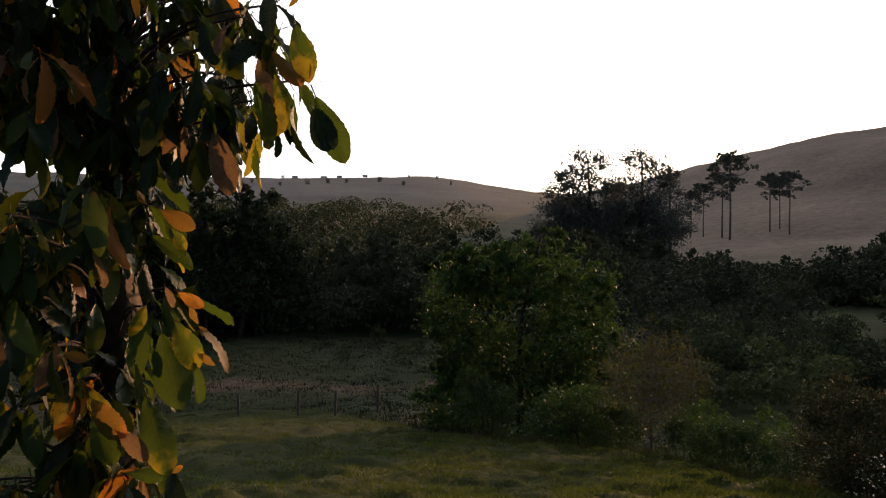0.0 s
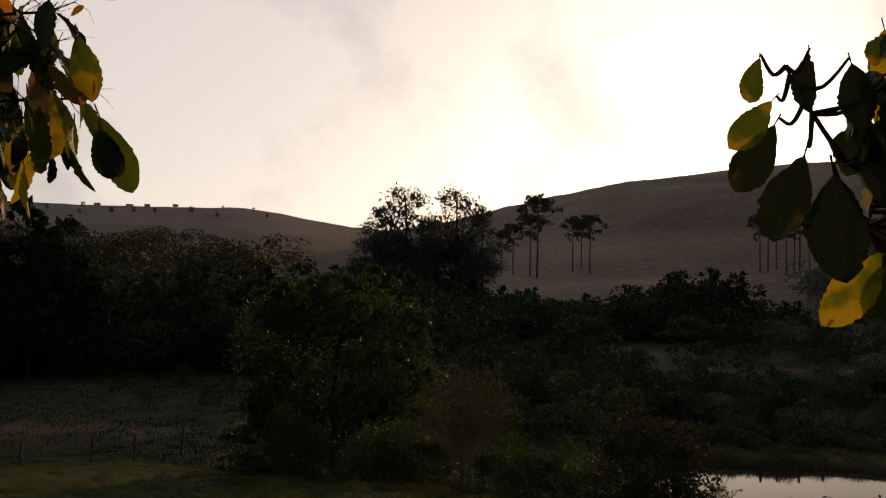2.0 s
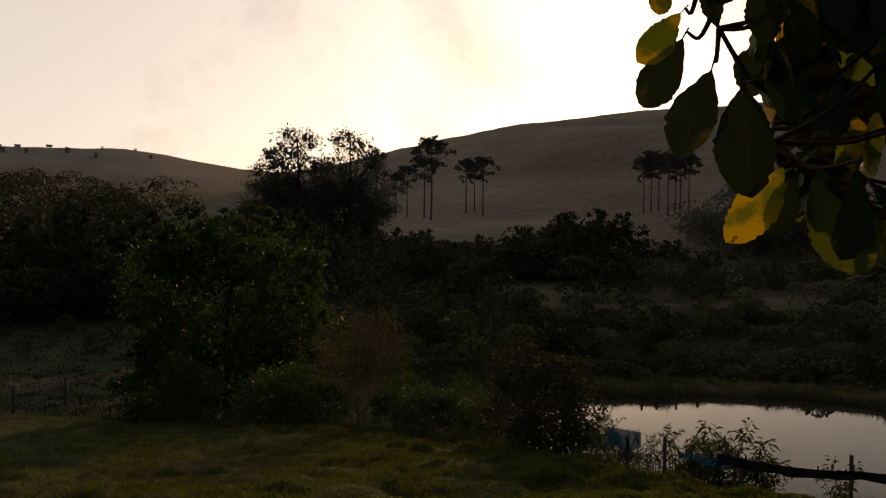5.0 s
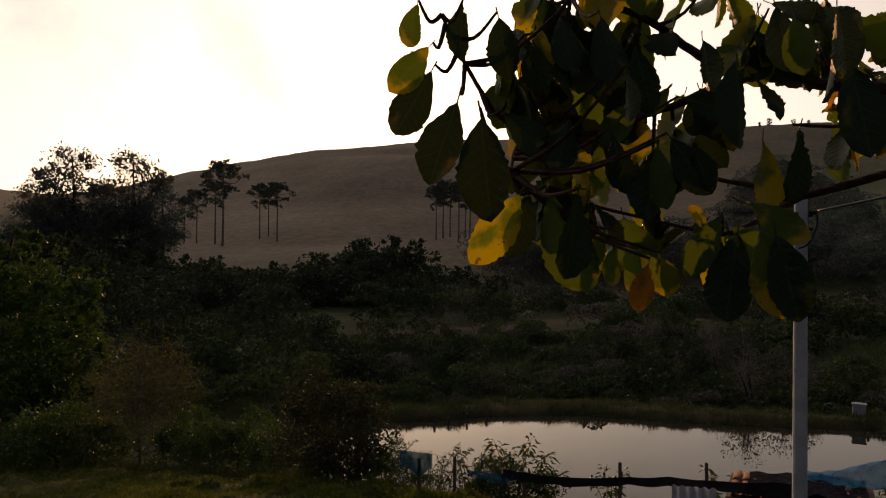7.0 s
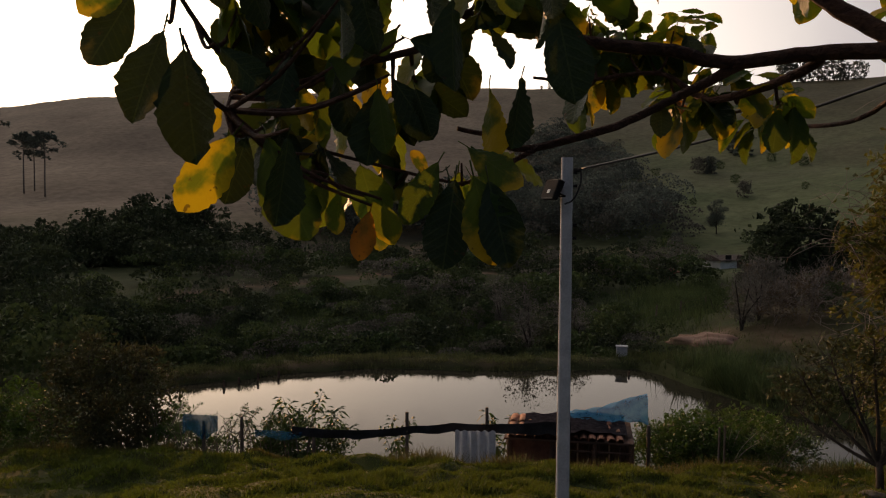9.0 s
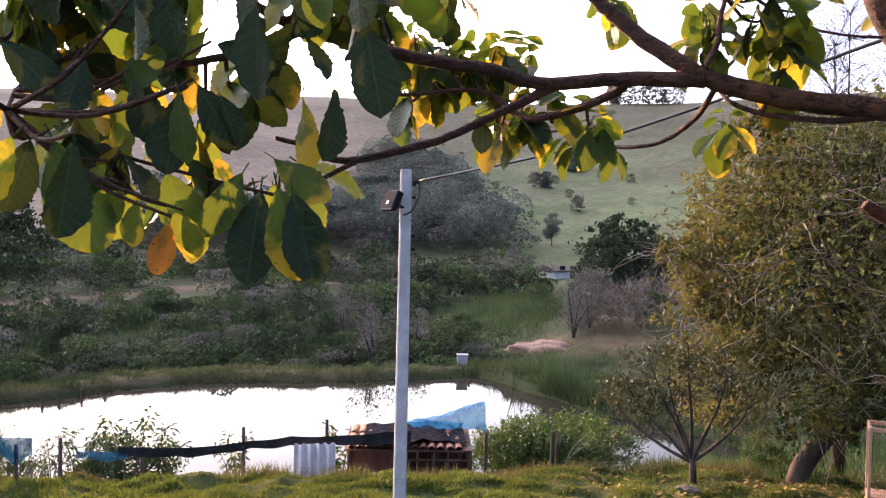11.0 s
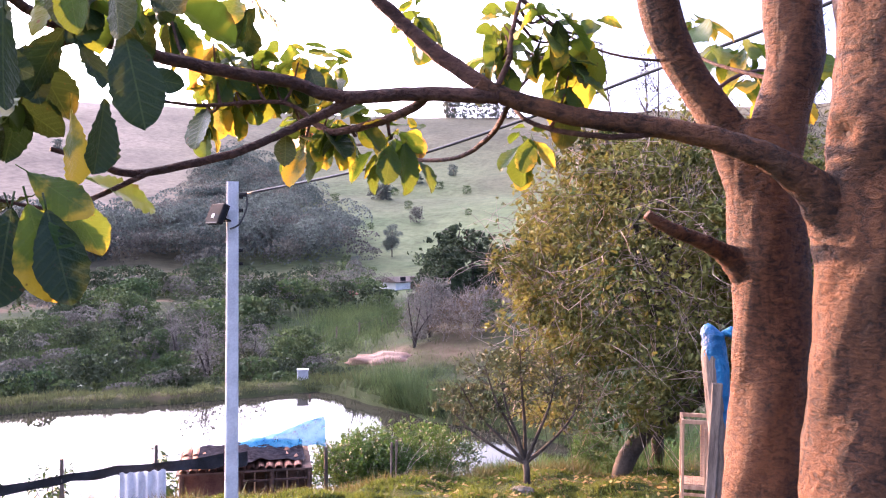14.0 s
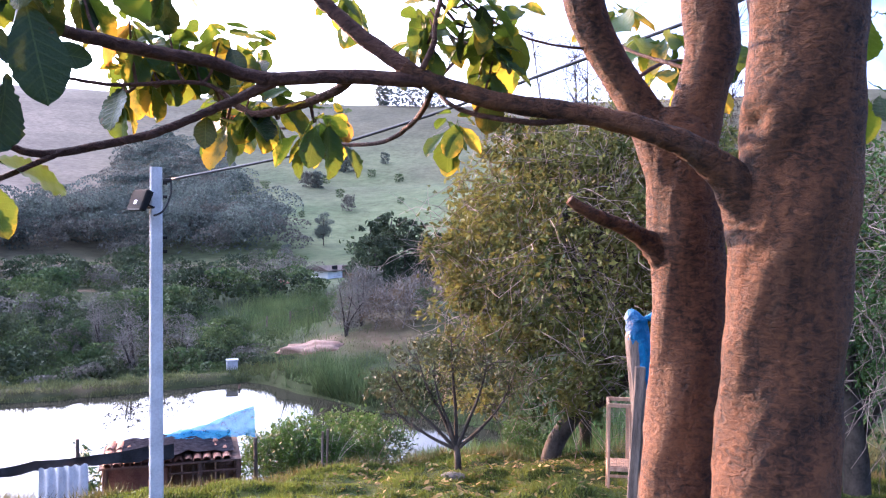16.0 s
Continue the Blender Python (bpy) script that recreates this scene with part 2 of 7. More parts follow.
M_BARK = bark_mat("bark", (0.017, 0.0060, 0.0026), (0.150, 0.060, 0.022), (0.20, 0.130, 0.085))
M_BRANCH = bark_mat("branch_bark", (0.045, 0.018, 0.011), (0.165, 0.074, 0.046), (0.22, 0.15, 0.12), 0.5)
M_DARKBARK = mat("dark_bark", (0.020, 0.016, 0.013), (0.065, 0.052, 0.040), 5, 0.9, 0.8, 25)
M_GREYBARK = mat("grey_bark", (0.12, 0.10, 0.09), (0.26, 0.22, 0.19), 5, 0.9, 0.6, 25)
M_LEAF_GREEN = leaf_mat("leaf_green", (0.045, 0.095, 0.016), (0.015, 0.036, 0.010), (0.30, 0.22, 0.025), -0.08, 0.36, (0.115, 0.165, 0.010), (0.50, 0.35, 0.012))
# deep green leaves, darkened further to paint in the unlit side of backlit ones
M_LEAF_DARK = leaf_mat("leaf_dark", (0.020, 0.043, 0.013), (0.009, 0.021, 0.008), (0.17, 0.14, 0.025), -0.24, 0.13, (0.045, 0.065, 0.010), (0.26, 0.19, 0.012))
M_LEAF_YELLOW = leaf_mat("leaf_yellow", (0.050, 0.100, 0.016), (0.016, 0.040, 0.010), (0.34, 0.24, 0.012), 0.08, 0.42, (0.17, 0.21, 0.012), (0.54, 0.39, 0.012))
M_LEAF_ORANGE = leaf_mat("leaf_orange", (0.20, 0.12, 0.02), (0.09, 0.05, 0.015), (0.34, 0.13, 0.02), 0.12, 0.45, (0.34, 0.18, 0.02), (0.65, 0.25, 0.02))
M_LEAF_DRY = mat("leaf_dry", (0.34, 0.20, 0.10), (0.20, 0.10, 0.05), 16, 0.6, 0.5, 60, trans=0.25, tcol=(0.6, 0.35, 0.12), rand=0.2)
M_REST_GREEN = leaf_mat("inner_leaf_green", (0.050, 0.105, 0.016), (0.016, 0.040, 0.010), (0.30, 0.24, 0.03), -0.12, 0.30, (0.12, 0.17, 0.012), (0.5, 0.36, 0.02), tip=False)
# same painted-in unlit tone, for the joined inner leaves
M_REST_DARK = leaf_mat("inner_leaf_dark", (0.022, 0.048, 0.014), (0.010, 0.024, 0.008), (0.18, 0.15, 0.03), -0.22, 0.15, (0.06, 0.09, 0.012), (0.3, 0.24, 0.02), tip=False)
M_FOL_BUSH = mat("bush_foliage", (0.017, 0.044, 0.010), (0.068, 0.125, 0.022), 1.2, 0.55, 0, 9, trans=0.25, tcol=(0.09, 0.17, 0.02), island=0.35)
M_FOL_WOOD = mat("wood_foliage", (0.024, 0.040, 0.016), (0.066, 0.080, 0.034), 0.3, 0.7, 0, 2, trans=0.25, island=0.2)
M_FOL_DRY = mat("dry_foliage", (0.10, 0.070, 0.040), (0.17, 0.125, 0.07), 0.6, 0.8, 0, 4, trans=0.25, island=0.35)
M_FOL_GREY = mat("grey_foliage", (0.095, 0.090, 0.072), (0.18, 0.165, 0.135), 0.25, 0.85, 0, 3, trans=0.3, island=0.3)
# foliage paled and blued: distance haze put into the leaf colour
M_FOL_HAZE = mat("far_foliage", (0.075, 0.092, 0.078), (0.15, 0.165, 0.135), 0.12, 0.8, 0, 3, trans=0.35, island=0.3)
M_FOL_VINE = mat("vine_foliage", (0.020, 0.045, 0.010), (0.155, 0.155, 0.038), 0.8, 0.75, 0, 8, lo=0.38, hi=0.62, trans=0.3, tcol=(0.13, 0.12, 0.02), island=0.45)
M_FOL_SHRUB = mat("shrub_foliage", (0.035, 0.050, 0.016), (0.085, 0.080, 0.030), 1.4, 0.65, 0, 8, trans=0.2, island=0.4)
M_FOL_SCRUB = mat("scrub_foliage", (0.036, 0.066, 0.020), (0.105, 0.130, 0.042), 0.25, 0.7, 0, 2, trans=0.3, island=0.18)
M_TWIG = mat("twig", (0.13, 0.105, 0.09), (0.30, 0.255, 0.22), 3, 0.9, 0, 10, island=0.3)
M_VINE = mat("vine_stem", (0.14, 0.10, 0.082), (0.34, 0.26, 0.21), 3, 0.9, 0, 10, island=0.35)
M_GRASS = mat("grass_blade", (0.008, 0.028, 0.004), (0.080, 0.098, 0.015), 1.1, 0.7, 0, 3, trans=0.32, tcol=(0.15, 0.20, 0.02), island=0.5)
M_BANK = mat("bank_grass", (0.065, 0.090, 0.026), (0.17, 0.165, 0.060), 0.35, 0.75, 0, 3, trans=0.2, island=0.4)
M_LITTER = mat("leaf_litter", (0.12, 0.075, 0.03), (0.26, 0.19, 0.06), 3, 0.8, 0, 5, trans=0.2, island=0.4)
M_WEED = mat("weed", (0.040, 0.056, 0.016), (0.125, 0.110, 0.038), 0.6, 0.7, 0, 3, trans=0.25, tcol=(0.16, 0.15, 0.04), island=0.35)
M_SEDGE = mat("sedge", (0.025, 0.062, 0.014), (0.07, 0.125, 0.030), 0.8, 0.7, 0, 3, trans=0.3, island=0.4)
M_FIELD = mat("field_grass", (0.014, 0.026, 0.009), (0.040, 0.050, 0.020), 0.5, 0.8, 0, 3, trans=0.2, island=0.35)
M_REED = mat("reed", (0.055, 0.090, 0.028), (0.115, 0.145, 0.050), 0.4, 0.7, 0, 3, trans=0.3, island=0.35)
M_CONCRETE = mat("concrete", (0.36, 0.36, 0.38), (0.54, 0.54, 0.56), 6, 0.85, 0.5, 70)
M_WOOD = mat("weathered_wood", (0.055, 0.042, 0.036), (0.18, 0.14, 0.115), 8, 0.9, 0.7, 60, stretch=(4, 4, 0.5))
M_PLANK = mat("pale_wood", (0.22, 0.12, 0.07), (0.40, 0.25, 0.16), 6, 0.75, 0.5, 50, stretch=(3, 3, 0.5))
M_DARKWOOD = mat("dark_wood", (0.05, 0.03, 0.02), (0.14, 0.08, 0.06), 6, 0.85, 0.5, 40)
M_BLUE = mat("blue_plastic", (0.005, 0.065, 0.17), (0.010, 0.13, 0.28), 14, 0.5, 0.9, 30, trans=0.12, depth=0.03)
M_BLUEFILM = mat("blue_film", (0.006, 0.05, 0.12), (0.012, 0.09, 0.20), 14, 0.6, 0.6, 30, trans=0.4, holes=0.35, depth=0.03)
M_BLUENET = mat("blue_net", (0.02, 0.20, 0.42), (0.10, 0.36, 0.58), 9, 0.8, 0.4, 60, trans=0.40, holes=0.42, spec=0.05)
M_BLACKCLOTH = mat("black_shade_cloth", (0.012, 0.012, 0.014), (0.04, 0.04, 0.045), 6, 0.8, 0.5, 60, trans=0.1)
M_GREYNET = mat("grey_net", (0.014, 0.013, 0.017), (0.045, 0.042, 0.05), 14, 1.0, 0.9, 50, spec=0.0)
M_FIBRE = mat("white_fibre_cement", (0.50, 0.47, 0.44), (0.72, 0.69, 0.66), 5, 0.8, 0.4, 40)
M_TILE = mat("terracotta", (0.11, 0.045, 0.03), (0.24, 0.11, 0.07), 6, 0.85, 0.5, 40, rand=0.3)
M_BRICK = mat("brick_wall", (0.085, 0.034, 0.024), (0.16, 0.075, 0.052), 6, 0.9, 0.5, 40)
M_WHITE = mat("white_wall", (0.62, 0.62, 0.60), (0.78, 0.78, 0.76), 2, 0.8, 0.2, 20)
M_ROOF = mat("light_roof", (0.45, 0.45, 0.46), (0.60, 0.60, 0.60), 2, 0.6, 0.2, 20)
M_BLACK = mat("black_metal", (0.010, 0.010, 0.011), (0.02, 0.02, 0.02), 8, 0.8, 0.2, 50, spec=0.1)
M_GLASS = mat("lamp_glass", (0.55, 0.55, 0.50), (0.65, 0.65, 0.60), 8, 0.1, 0, 50, spec=0.7)
M_CABLE = mat("cable", (0.015, 0.015, 0.016), (0.03, 0.03, 0.032), 20, 0.5, 0.2, 60)
M_STONE = mat("stone", (0.07, 0.06, 0.05), (0.15, 0.13, 0.11), 5, 0.9, 0.8, 30)
M_CLAY = mat("clay_bank", (0.22, 0.12, 0.08), (0.36, 0.24, 0.18), 1.5, 0.95, 0.8, 10)
M_WIRE = mat("wire_mesh", (0.10, 0.09, 0.08), (0.2, 0.18, 0.16), 9, 0.5, 0, 50, metal=0.6)


# ---- mesh helpers ----
class Mesh:
    """Collects vertices and faces of one mesh."""

    def __init__(self):
        self.v, self.f = [], []

    def add(self, v, f):
        n = len(self.v)
        self.v.extend(tuple(p) for p in v)
        self.f.extend(tuple(i + n for i in q) for q in f)

    def tube(self, pts, rad, sides=8, wob=0.0, rng=None, cap=True):
        pts = [Vector(p) for p in pts]
        rad = rad if isinstance(rad, (list, tuple)) else [rad] * len(pts)
        up, verts = Vector((0.31, 0.17, 0.93)), []
        for i, p in enumerate(pts):
            d = (pts[min(i + 1, len(pts) - 1)] - pts[max(i - 1, 0)]).normalized()
            if abs(d.dot(up)) > 0.97:
                up = Vector((0.9, 0.3, 0.1))
            s = d.cross(up).normalized()
            u = s.cross(d)
            for k in range(sides):
                a = 2 * math.pi * k / sides
                r = rad[i] * (1 + (rng.uniform(-wob, wob) if rng else 0))
                verts.append(p + (s * math.cos(a) + u * math.sin(a)) * r)
        faces = []
        for i in range(len(pts) - 1):
            for k in range(sides):
                k2 = (k + 1) % sides
                faces.append((i * sides + k, i * sides + k2, (i + 1) * sides + k2, (i + 1) * sides + k))
        if cap:
            faces.append(tuple(reversed(range(sides))))
            faces.append(tuple((len(pts) - 1) * sides + k for k in range(sides)))
        self.add(verts, faces)

    def box(self, size, at=(0, 0, 0), m=None, bevel=0.0):
        bm = bmesh.new()
        bmesh.ops.create_cube(bm, size=1.0)
        for v in bm.verts:
            v.co = Vector((v.co.x * size[0], v.co.y * size[1], v.co.z * size[2]))
        if bevel:
            bmesh.ops.bevel(bm, geom=bm.edges[:], offset=bevel, segments=1, affect="EDGES")
        m = (m or Matrix()) if m else Matrix.Translation(at)
        bm.verts.index_update()
        self.add([m @ v.co for v in bm.verts], [[v.index for v in f.verts] for f in bm.faces])
        bm.free()

    def data(self, name, material, smooth=False):
        me = bpy.data.meshes.new(name)
        me.from_pydata(self.v, [], self.f)
        me.materials.append(material)
        if smooth:
            me.shade_smooth()
        return me


def part(name, mesh, material, parent=None, label="", smooth=False, m=None):
    ob = new(name, mesh.data(name, material, smooth) if isinstance(mesh, Mesh) else mesh)
    if parent:
        ob.parent = parent
    if m is not None:
        ob.matrix_basis = m
    return tagged(ob, label)


def thing(name, at, label, category, group="", turn=0.0, kind=""):
    e = new(name)
    e.empty_display_size = 0.2
    e.matrix_basis = pose(*at, 0, 0, turn)
    return tagged(e, label, category, group, kind)


def smooth_path(pts, n=6):
    """Catmull-Rom through the points; rows may carry a radius as a fourth number."""
    P = np.array([pts[0]] + list(pts) + [pts[-1]], float)
    out = []
    for i in range(1, len(P) - 2):
        for k in range(n):
            t = k / n
            out.append(0.5 * (2 * P[i] + (P[i + 1] - P[i - 1]) * t + (2 * P[i - 1] - 5 * P[i] + 4 * P[i + 1] - P[i + 2]) * t * t
                              + (3 * P[i] - P[i - 1] - 3 * P[i + 1] + P[i + 2]) * t ** 3))
    out.append(P[-2])
    return np.array(out)


# ---- the lie of the land: azimuth in degrees from the y axis towards x, distance in metres ----
def vnoise(x, y, seed=0):
    xi, yi = np.floor(x).astype(np.int64), np.floor(y).astype(np.int64)
    fx, fy = x - xi, y - yi
    fx, fy = fx * fx * (3 - 2 * fx), fy * fy * (3 - 2 * fy)

    def h(a, b):
        n = (a * 374761393 + b * 668265263 + seed * 144665) & 0x7FFFFFFF
        n = ((n ^ (n >> 13)) * 1274126177) & 0x7FFFFFFF
        return ((n ^ (n >> 16)) & 0xFFFF) / 65535.0
    return (h(xi, yi) * (1 - fx) + h(xi + 1, yi) * fx) * (1 - fy) + (h(xi, yi + 1) * (1 - fx) + h(xi + 1, yi + 1) * fx) * fy - 0.5


def fbm(x, y, seed=0, n=4):
    return sum(vnoise(x * 2 ** k, y * 2 ** k, seed + k) / 2 ** k for k in range(n))


AZ = [-180, -60, -30, -10, 0, 4, 8, 12, 16, 22, 26, 30, 35, 42, 50, 60, 66, 72, 78, 85, 95, 106, 130, 180]
CREST = [40, 40, 44, 40, 22, 20.5, 20, 19.5, 18.6, 16.2, 14.8, 13.8, 12.8, 12.3, 11.4, 11.2, 11.5, 12.8, 13.6, 14.2, 15, 15.5, 30, 40]
FOOT_R = [60, 60, 52, 48, 46, 38, 33, 30, 28, 25, 24, 23.5, 22, 21, 20.5, 20.5, 21.5, 22.5, 24, 26, 28, 30, 50, 60]
FOOT_Z = [-7, -7, -6.6, -6.5, -6.4, -6.2, -5.9, -5.6, -5.4, -5.2, -5, -4.9, -4.9, -4.9, -4.9, -4.9, -4.9, -4.9, -4.7, -4.4, -4.2, -4.0, -6, -7]
VALLEY_R = [90, 90, 90, 90, 100, 105, 110, 115, 120, 120, 118, 118, 120, 122, 125, 128, 128, 124, 110, 95, 85, 80, 90, 90]
VALLEY_Z = [-6, -6, -6.4, -6.4, -6.2, -6, -5.6, -5.2, -5, -4.6, -4.4, -4.2, -4.2, -4.2, -4.3, -4.4, -4.4, -4.0, -3.5, -3, -3, -3, -5, -6]
MID_R = [300, 300, 300, 300, 300, 290, 270, 240, 210, 200, 200, 200, 210, 220, 230, 240, 240, 240, 230, 230, 230, 230, 300, 300]
MID_T = [0.0, 0.02, 0.03, 0.03, 0.025, 0.02, 0.015, 0.01, 0.008, 0.012, 0.016, 0.018, 0.024, 0.035, 0.045, 0.055, 0.06, 0.06, 0.06, 0.06, 0.06, 0.06, 0.02, 0.0]
RIDGE_R = [900, 900, 900, 900, 900, 900, 800, 560, 470, 440, 430, 430, 430, 440, 450, 450, 450, 450, 450, 450, 450, 450, 900, 900]
RIDGE_T = [0.05, 0.07, 0.080, 0.085, 0.091, 0.076, 0.066, 0.075, 0.093, 0.120, 0.132, 0.139, 0.147, 0.154, 0.158, 0.158, 0.158, 0.157, 0.157, 0.16, 0.16, 0.16, 0.08, 0.05]
POND_AZ = [26, 28, 31, 34.5, 38, 44, 48, 52, 56, 60, 63.5, 65, 67, 69.5, 71.5, 75, 79, 84]
POND_FAR = [26, 31, 33.2, 33.6, 34.4, 35.5, 35.4, 34.9, 35.4, 36.2, 36.8, 36.0, 33.9, 32.2, 30.6, 29.2, 28.3, 26]
POND_NEAR = [25, 24, 23.3, 22.5, 21.6, 21, 20.8, 20.6, 20.6, 20.8, 21.3, 21.4, 21.4, 21.2, 21, 21, 21.5, 23.5]
WATER_Z = -5.2


def bend(a, xs):
    """Smoothed interpolation of a profile's column over the azimuth."""
    return sum(np.interp(a + s, AZ, xs) for s in (-2, -1, 0, 1, 2)) / 5


def height(x, y, fine=True):
    x, y = np.asarray(x, float), np.asarray(y, float)
    r, a = np.hypot(x, y), np.degrees(np.arctan2(x, y))
    rc, rf, zf, rv, zv, rm, rr = (bend(a, c) for c in (CREST, FOOT_R, FOOT_Z, VALLEY_R, VALLEY_Z, MID_R, RIDGE_R))
    zm, zr = 1.6 + bend(a, MID_T) * rm, 1.6 + bend(a, RIDGE_T) * rr
    zc = -0.163 * rc
    s = lambda u: u * u * (3 - 2 * u)
    k = lambda lo, hi: np.clip((r - lo) / (hi - lo), 0, 1)
    z = -0.163 * np.minimum(r, rc)
    u = k(rc, rf)
    z = z + (zf - zc) * (0.6 * u * (2 - u) + 0.4 * s(u))
    z = z + (zv - zf) * s(k(rf, rv)) + (zm - zv) * (0.5 * s(k(rv, rm)) + 0.5 * k(rv, rm))
    u = k(rm, rr)
    z = z + (zr - zm) * (0.88 * u + 0.12 * np.sin(u * math.pi / 2))
    z = z - np.clip(r - rr, 0, None) * 0.10 * np.clip((r - rr) / 150, 0, 1)
    z = np.maximum(z, -60 + 0 * r)
    if fine:
        z = z + 0.12 * fbm(x / 2.3, y / 2.3, 3, 3) * np.clip(r / 8, 0.15, 1) + 0.18 * fbm(x / 0.8, y / 0.8, 5, 3) + 0.20 * np.abs(fbm(x / 0.6, y / 0.6, 7, 2)) * np.clip((rc + 1.5 - r) / 1.5, 0, 1) - 0.09 * np.clip((r - 7) / 4, 0, 1) * np.clip((rc + 6 - r) / 4, 0, 1)
        z = z + np.clip((r - 60) / 60, 0, 1) * 1.2 * fbm(x / 25, y / 25, 9, 3) + np.clip((r - 180) / 150, 0, 1) * 7 * fbm(x / 90, y / 90, 11, 3) * (1 - 0.85 * np.clip((r - 330) / 100, 0, 1))
    # the rise of the far bank beyond the pond's end
    z = z + 1.7 * np.exp(-((r - 49) / 9) ** 2) * s(np.clip((a - 64) / 9, 0, 1)) * s(np.clip((100 - a) / 12, 0, 1))
    # the pond's basin and the low grassy bank on its far side
    pf, pn = np.interp(a, POND_AZ, POND_FAR), np.interp(a, POND_AZ, POND_NEAR)
    pf = pf + 0.5 * vnoise(a / 2.2, a * 0, 21) + 0.25 * vnoise(a / 1.1, a * 0, 22)
    side = np.clip(np.minimum((a - 26) * 0.45, (84 - a) * 0.45), -3, 50)
    inside = np.minimum(np.minimum(pf - r, r - pn), side)
    dam = np.exp(-((r - pf - 0.9) / 0.6) ** 2) * np.clip((a - 24) / 6, 0, 1) * np.clip((70 - a) / 4, 0, 1)
    z = np.where((r > pf - 0.2) & (r < pf + 14) & (a > 20) & (a < 86), np.maximum(z, WATER_Z + 0.07), z) + 0.24 * dam
    dyke = (r > pf - 0.5) & (r < pf + 2.6) & (a > 25) & (a < 65.5)
    z = np.where(dyke, WATER_Z + 0.06 + 0.27 * s(np.clip((r - pf + 0.1) / 0.7, 0, 1)), z)
    z = z - 1.5 * s(np.clip((r - pf - 1.6) / 4, 0, 1)) * s(np.clip((72 - r) / 30, 0, 1)) * np.clip((a - 24) / 5, 0, 1) * np.clip((65 - a) / 4, 0, 1)
    z = np.where(inside > -0.35, np.minimum(z, WATER_Z + 0.10 - 0.9 * np.clip(inside + 0.2, 0, 1)), z)
    return z


def at(a, r):
    """A place on the ground by azimuth and distance."""
    x, y = r * math.sin(radians(a)), r * math.cos(radians(a))
    return x, y, float(height(x, y))


def build_ground():
    az = np.concatenate([np.arange(-40, 116, 0.5), np.arange(116, 320, 6.0)])
    rs = np.concatenate([np.linspace(0.6, 8, 18), np.arange(8.15, 16, 0.15), np.arange(16.2, 62, 0.33), np.geomspace(62, 4600, 110)])
    A, Rr = np.meshgrid(az, rs)
    A = np.where(A > 180, A - 360, A)
    X, Y = Rr * np.sin(np.radians(A)), Rr * np.cos(np.radians(A))
    Z = height(X, Y)
    n, m = Z.shape
    verts = np.stack([X.ravel(), Y.ravel(), Z.ravel()], 1)
    verts = np.vstack([verts, [[0, 0, 0]]])
    I = np.arange(n * m).reshape(n, m)
    quads = np.stack([I[:-1], np.roll(I, -1, 1)[:-1], np.roll(I, -1, 1)[1:], I[1:]], -1).reshape(-1, 4)[:, ::-1]
    tris = [(n * m, int(I[0, k]), int(I[0, (k + 1) % m])) for k in range(m)]
    me = bpy.data.meshes.new("ground")
    me.from_pydata(verts.tolist(), [], quads.tolist() + tris)
    me.shade_smooth()
    # what covers the ground: red: bare earth, green: dry pasture, blue: mown lawn
    x, y = verts[:, 0], verts[:, 1]
    r, a = np.hypot(x, y), np.degrees(np.arctan2(x, y))
    lawn = np.clip((bend(a, CREST) + 3 - r) / 2, 0, 1)
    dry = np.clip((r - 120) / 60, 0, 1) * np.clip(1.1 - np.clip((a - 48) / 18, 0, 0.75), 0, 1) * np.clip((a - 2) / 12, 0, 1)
    earth = np.zeros_like(r)
    earth += np.exp(-((r - 47 - 2 * np.sin(a / 3)) / 1.6) ** 2) * (a < 8) * (a > -40) * 0.45
    earth += np.exp(-((r - np.interp(a, (30, 34, 41, 48, 60), (64, 67, 75, 87, 92))) / 2.2) ** 2) * (a > 30) * (a < 54) * 0.8
    earth += np.clip((r - 98) / 8, 0, 1) * np.clip((140 - r) / 8, 0, 1) * np.clip((a - 38) / 6, 0, 1) * np.clip((66 - a) / 3, 0, 1) * 0.36
    earth += np.exp(-((r - 42.5) / 1.4) ** 2 - ((a - 68.3) / 1.3) ** 2) * 1.1
    earth += 0.35 * np.exp(-((r - 30) / 4) ** 2 - ((a - 88) / 4) ** 2)
    pf = np.interp(a, POND_AZ, POND_FAR)
    earth += np.exp(-((r - pf - 0.9) / 0.5) ** 2) * (a > 27) * (a < 66) * 0.4
    earth += np.exp(-((r - 43) / 5) ** 2 - ((a - 73) / 3.5) ** 2) * 0.5
    earth = np.clip(earth + 0.5 * fbm(x / 3, y / 3, 31, 3) * (earth > 0.08), 0, 1)
    meadow = np.clip((a - 54) / 8, 0, 1) * np.clip((86 - a) / 4, 0, 1) * np.clip((r - 80) / 20, 0, 1) * np.clip((340 - r) / 90, 0, 1)
    meadow = np.clip(meadow * (0.75 + 0.8 * fbm(x / 30, y / 30, 33, 3)), 0, 1)
    col = me.color_attributes.new("cover", "FLOAT_COLOR", "POINT")
    col.data.foreach_set("color", np.stack([earth, dry, lawn, meadow], 1).astype(np.float32).ravel())
    # mask for the distance haze put into the far left hill's colour
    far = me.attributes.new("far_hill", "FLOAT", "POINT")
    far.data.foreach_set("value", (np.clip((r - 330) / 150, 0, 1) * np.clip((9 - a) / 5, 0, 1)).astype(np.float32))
    m = bpy.data.materials.new("ground")
    m.use_nodes = True
    nt = m.node_tree
    N, L = nt.nodes.new, nt.links.new
    bs = nt.nodes["Principled BSDF"]
    co = N("ShaderNodeTexCoord").outputs["Object"]

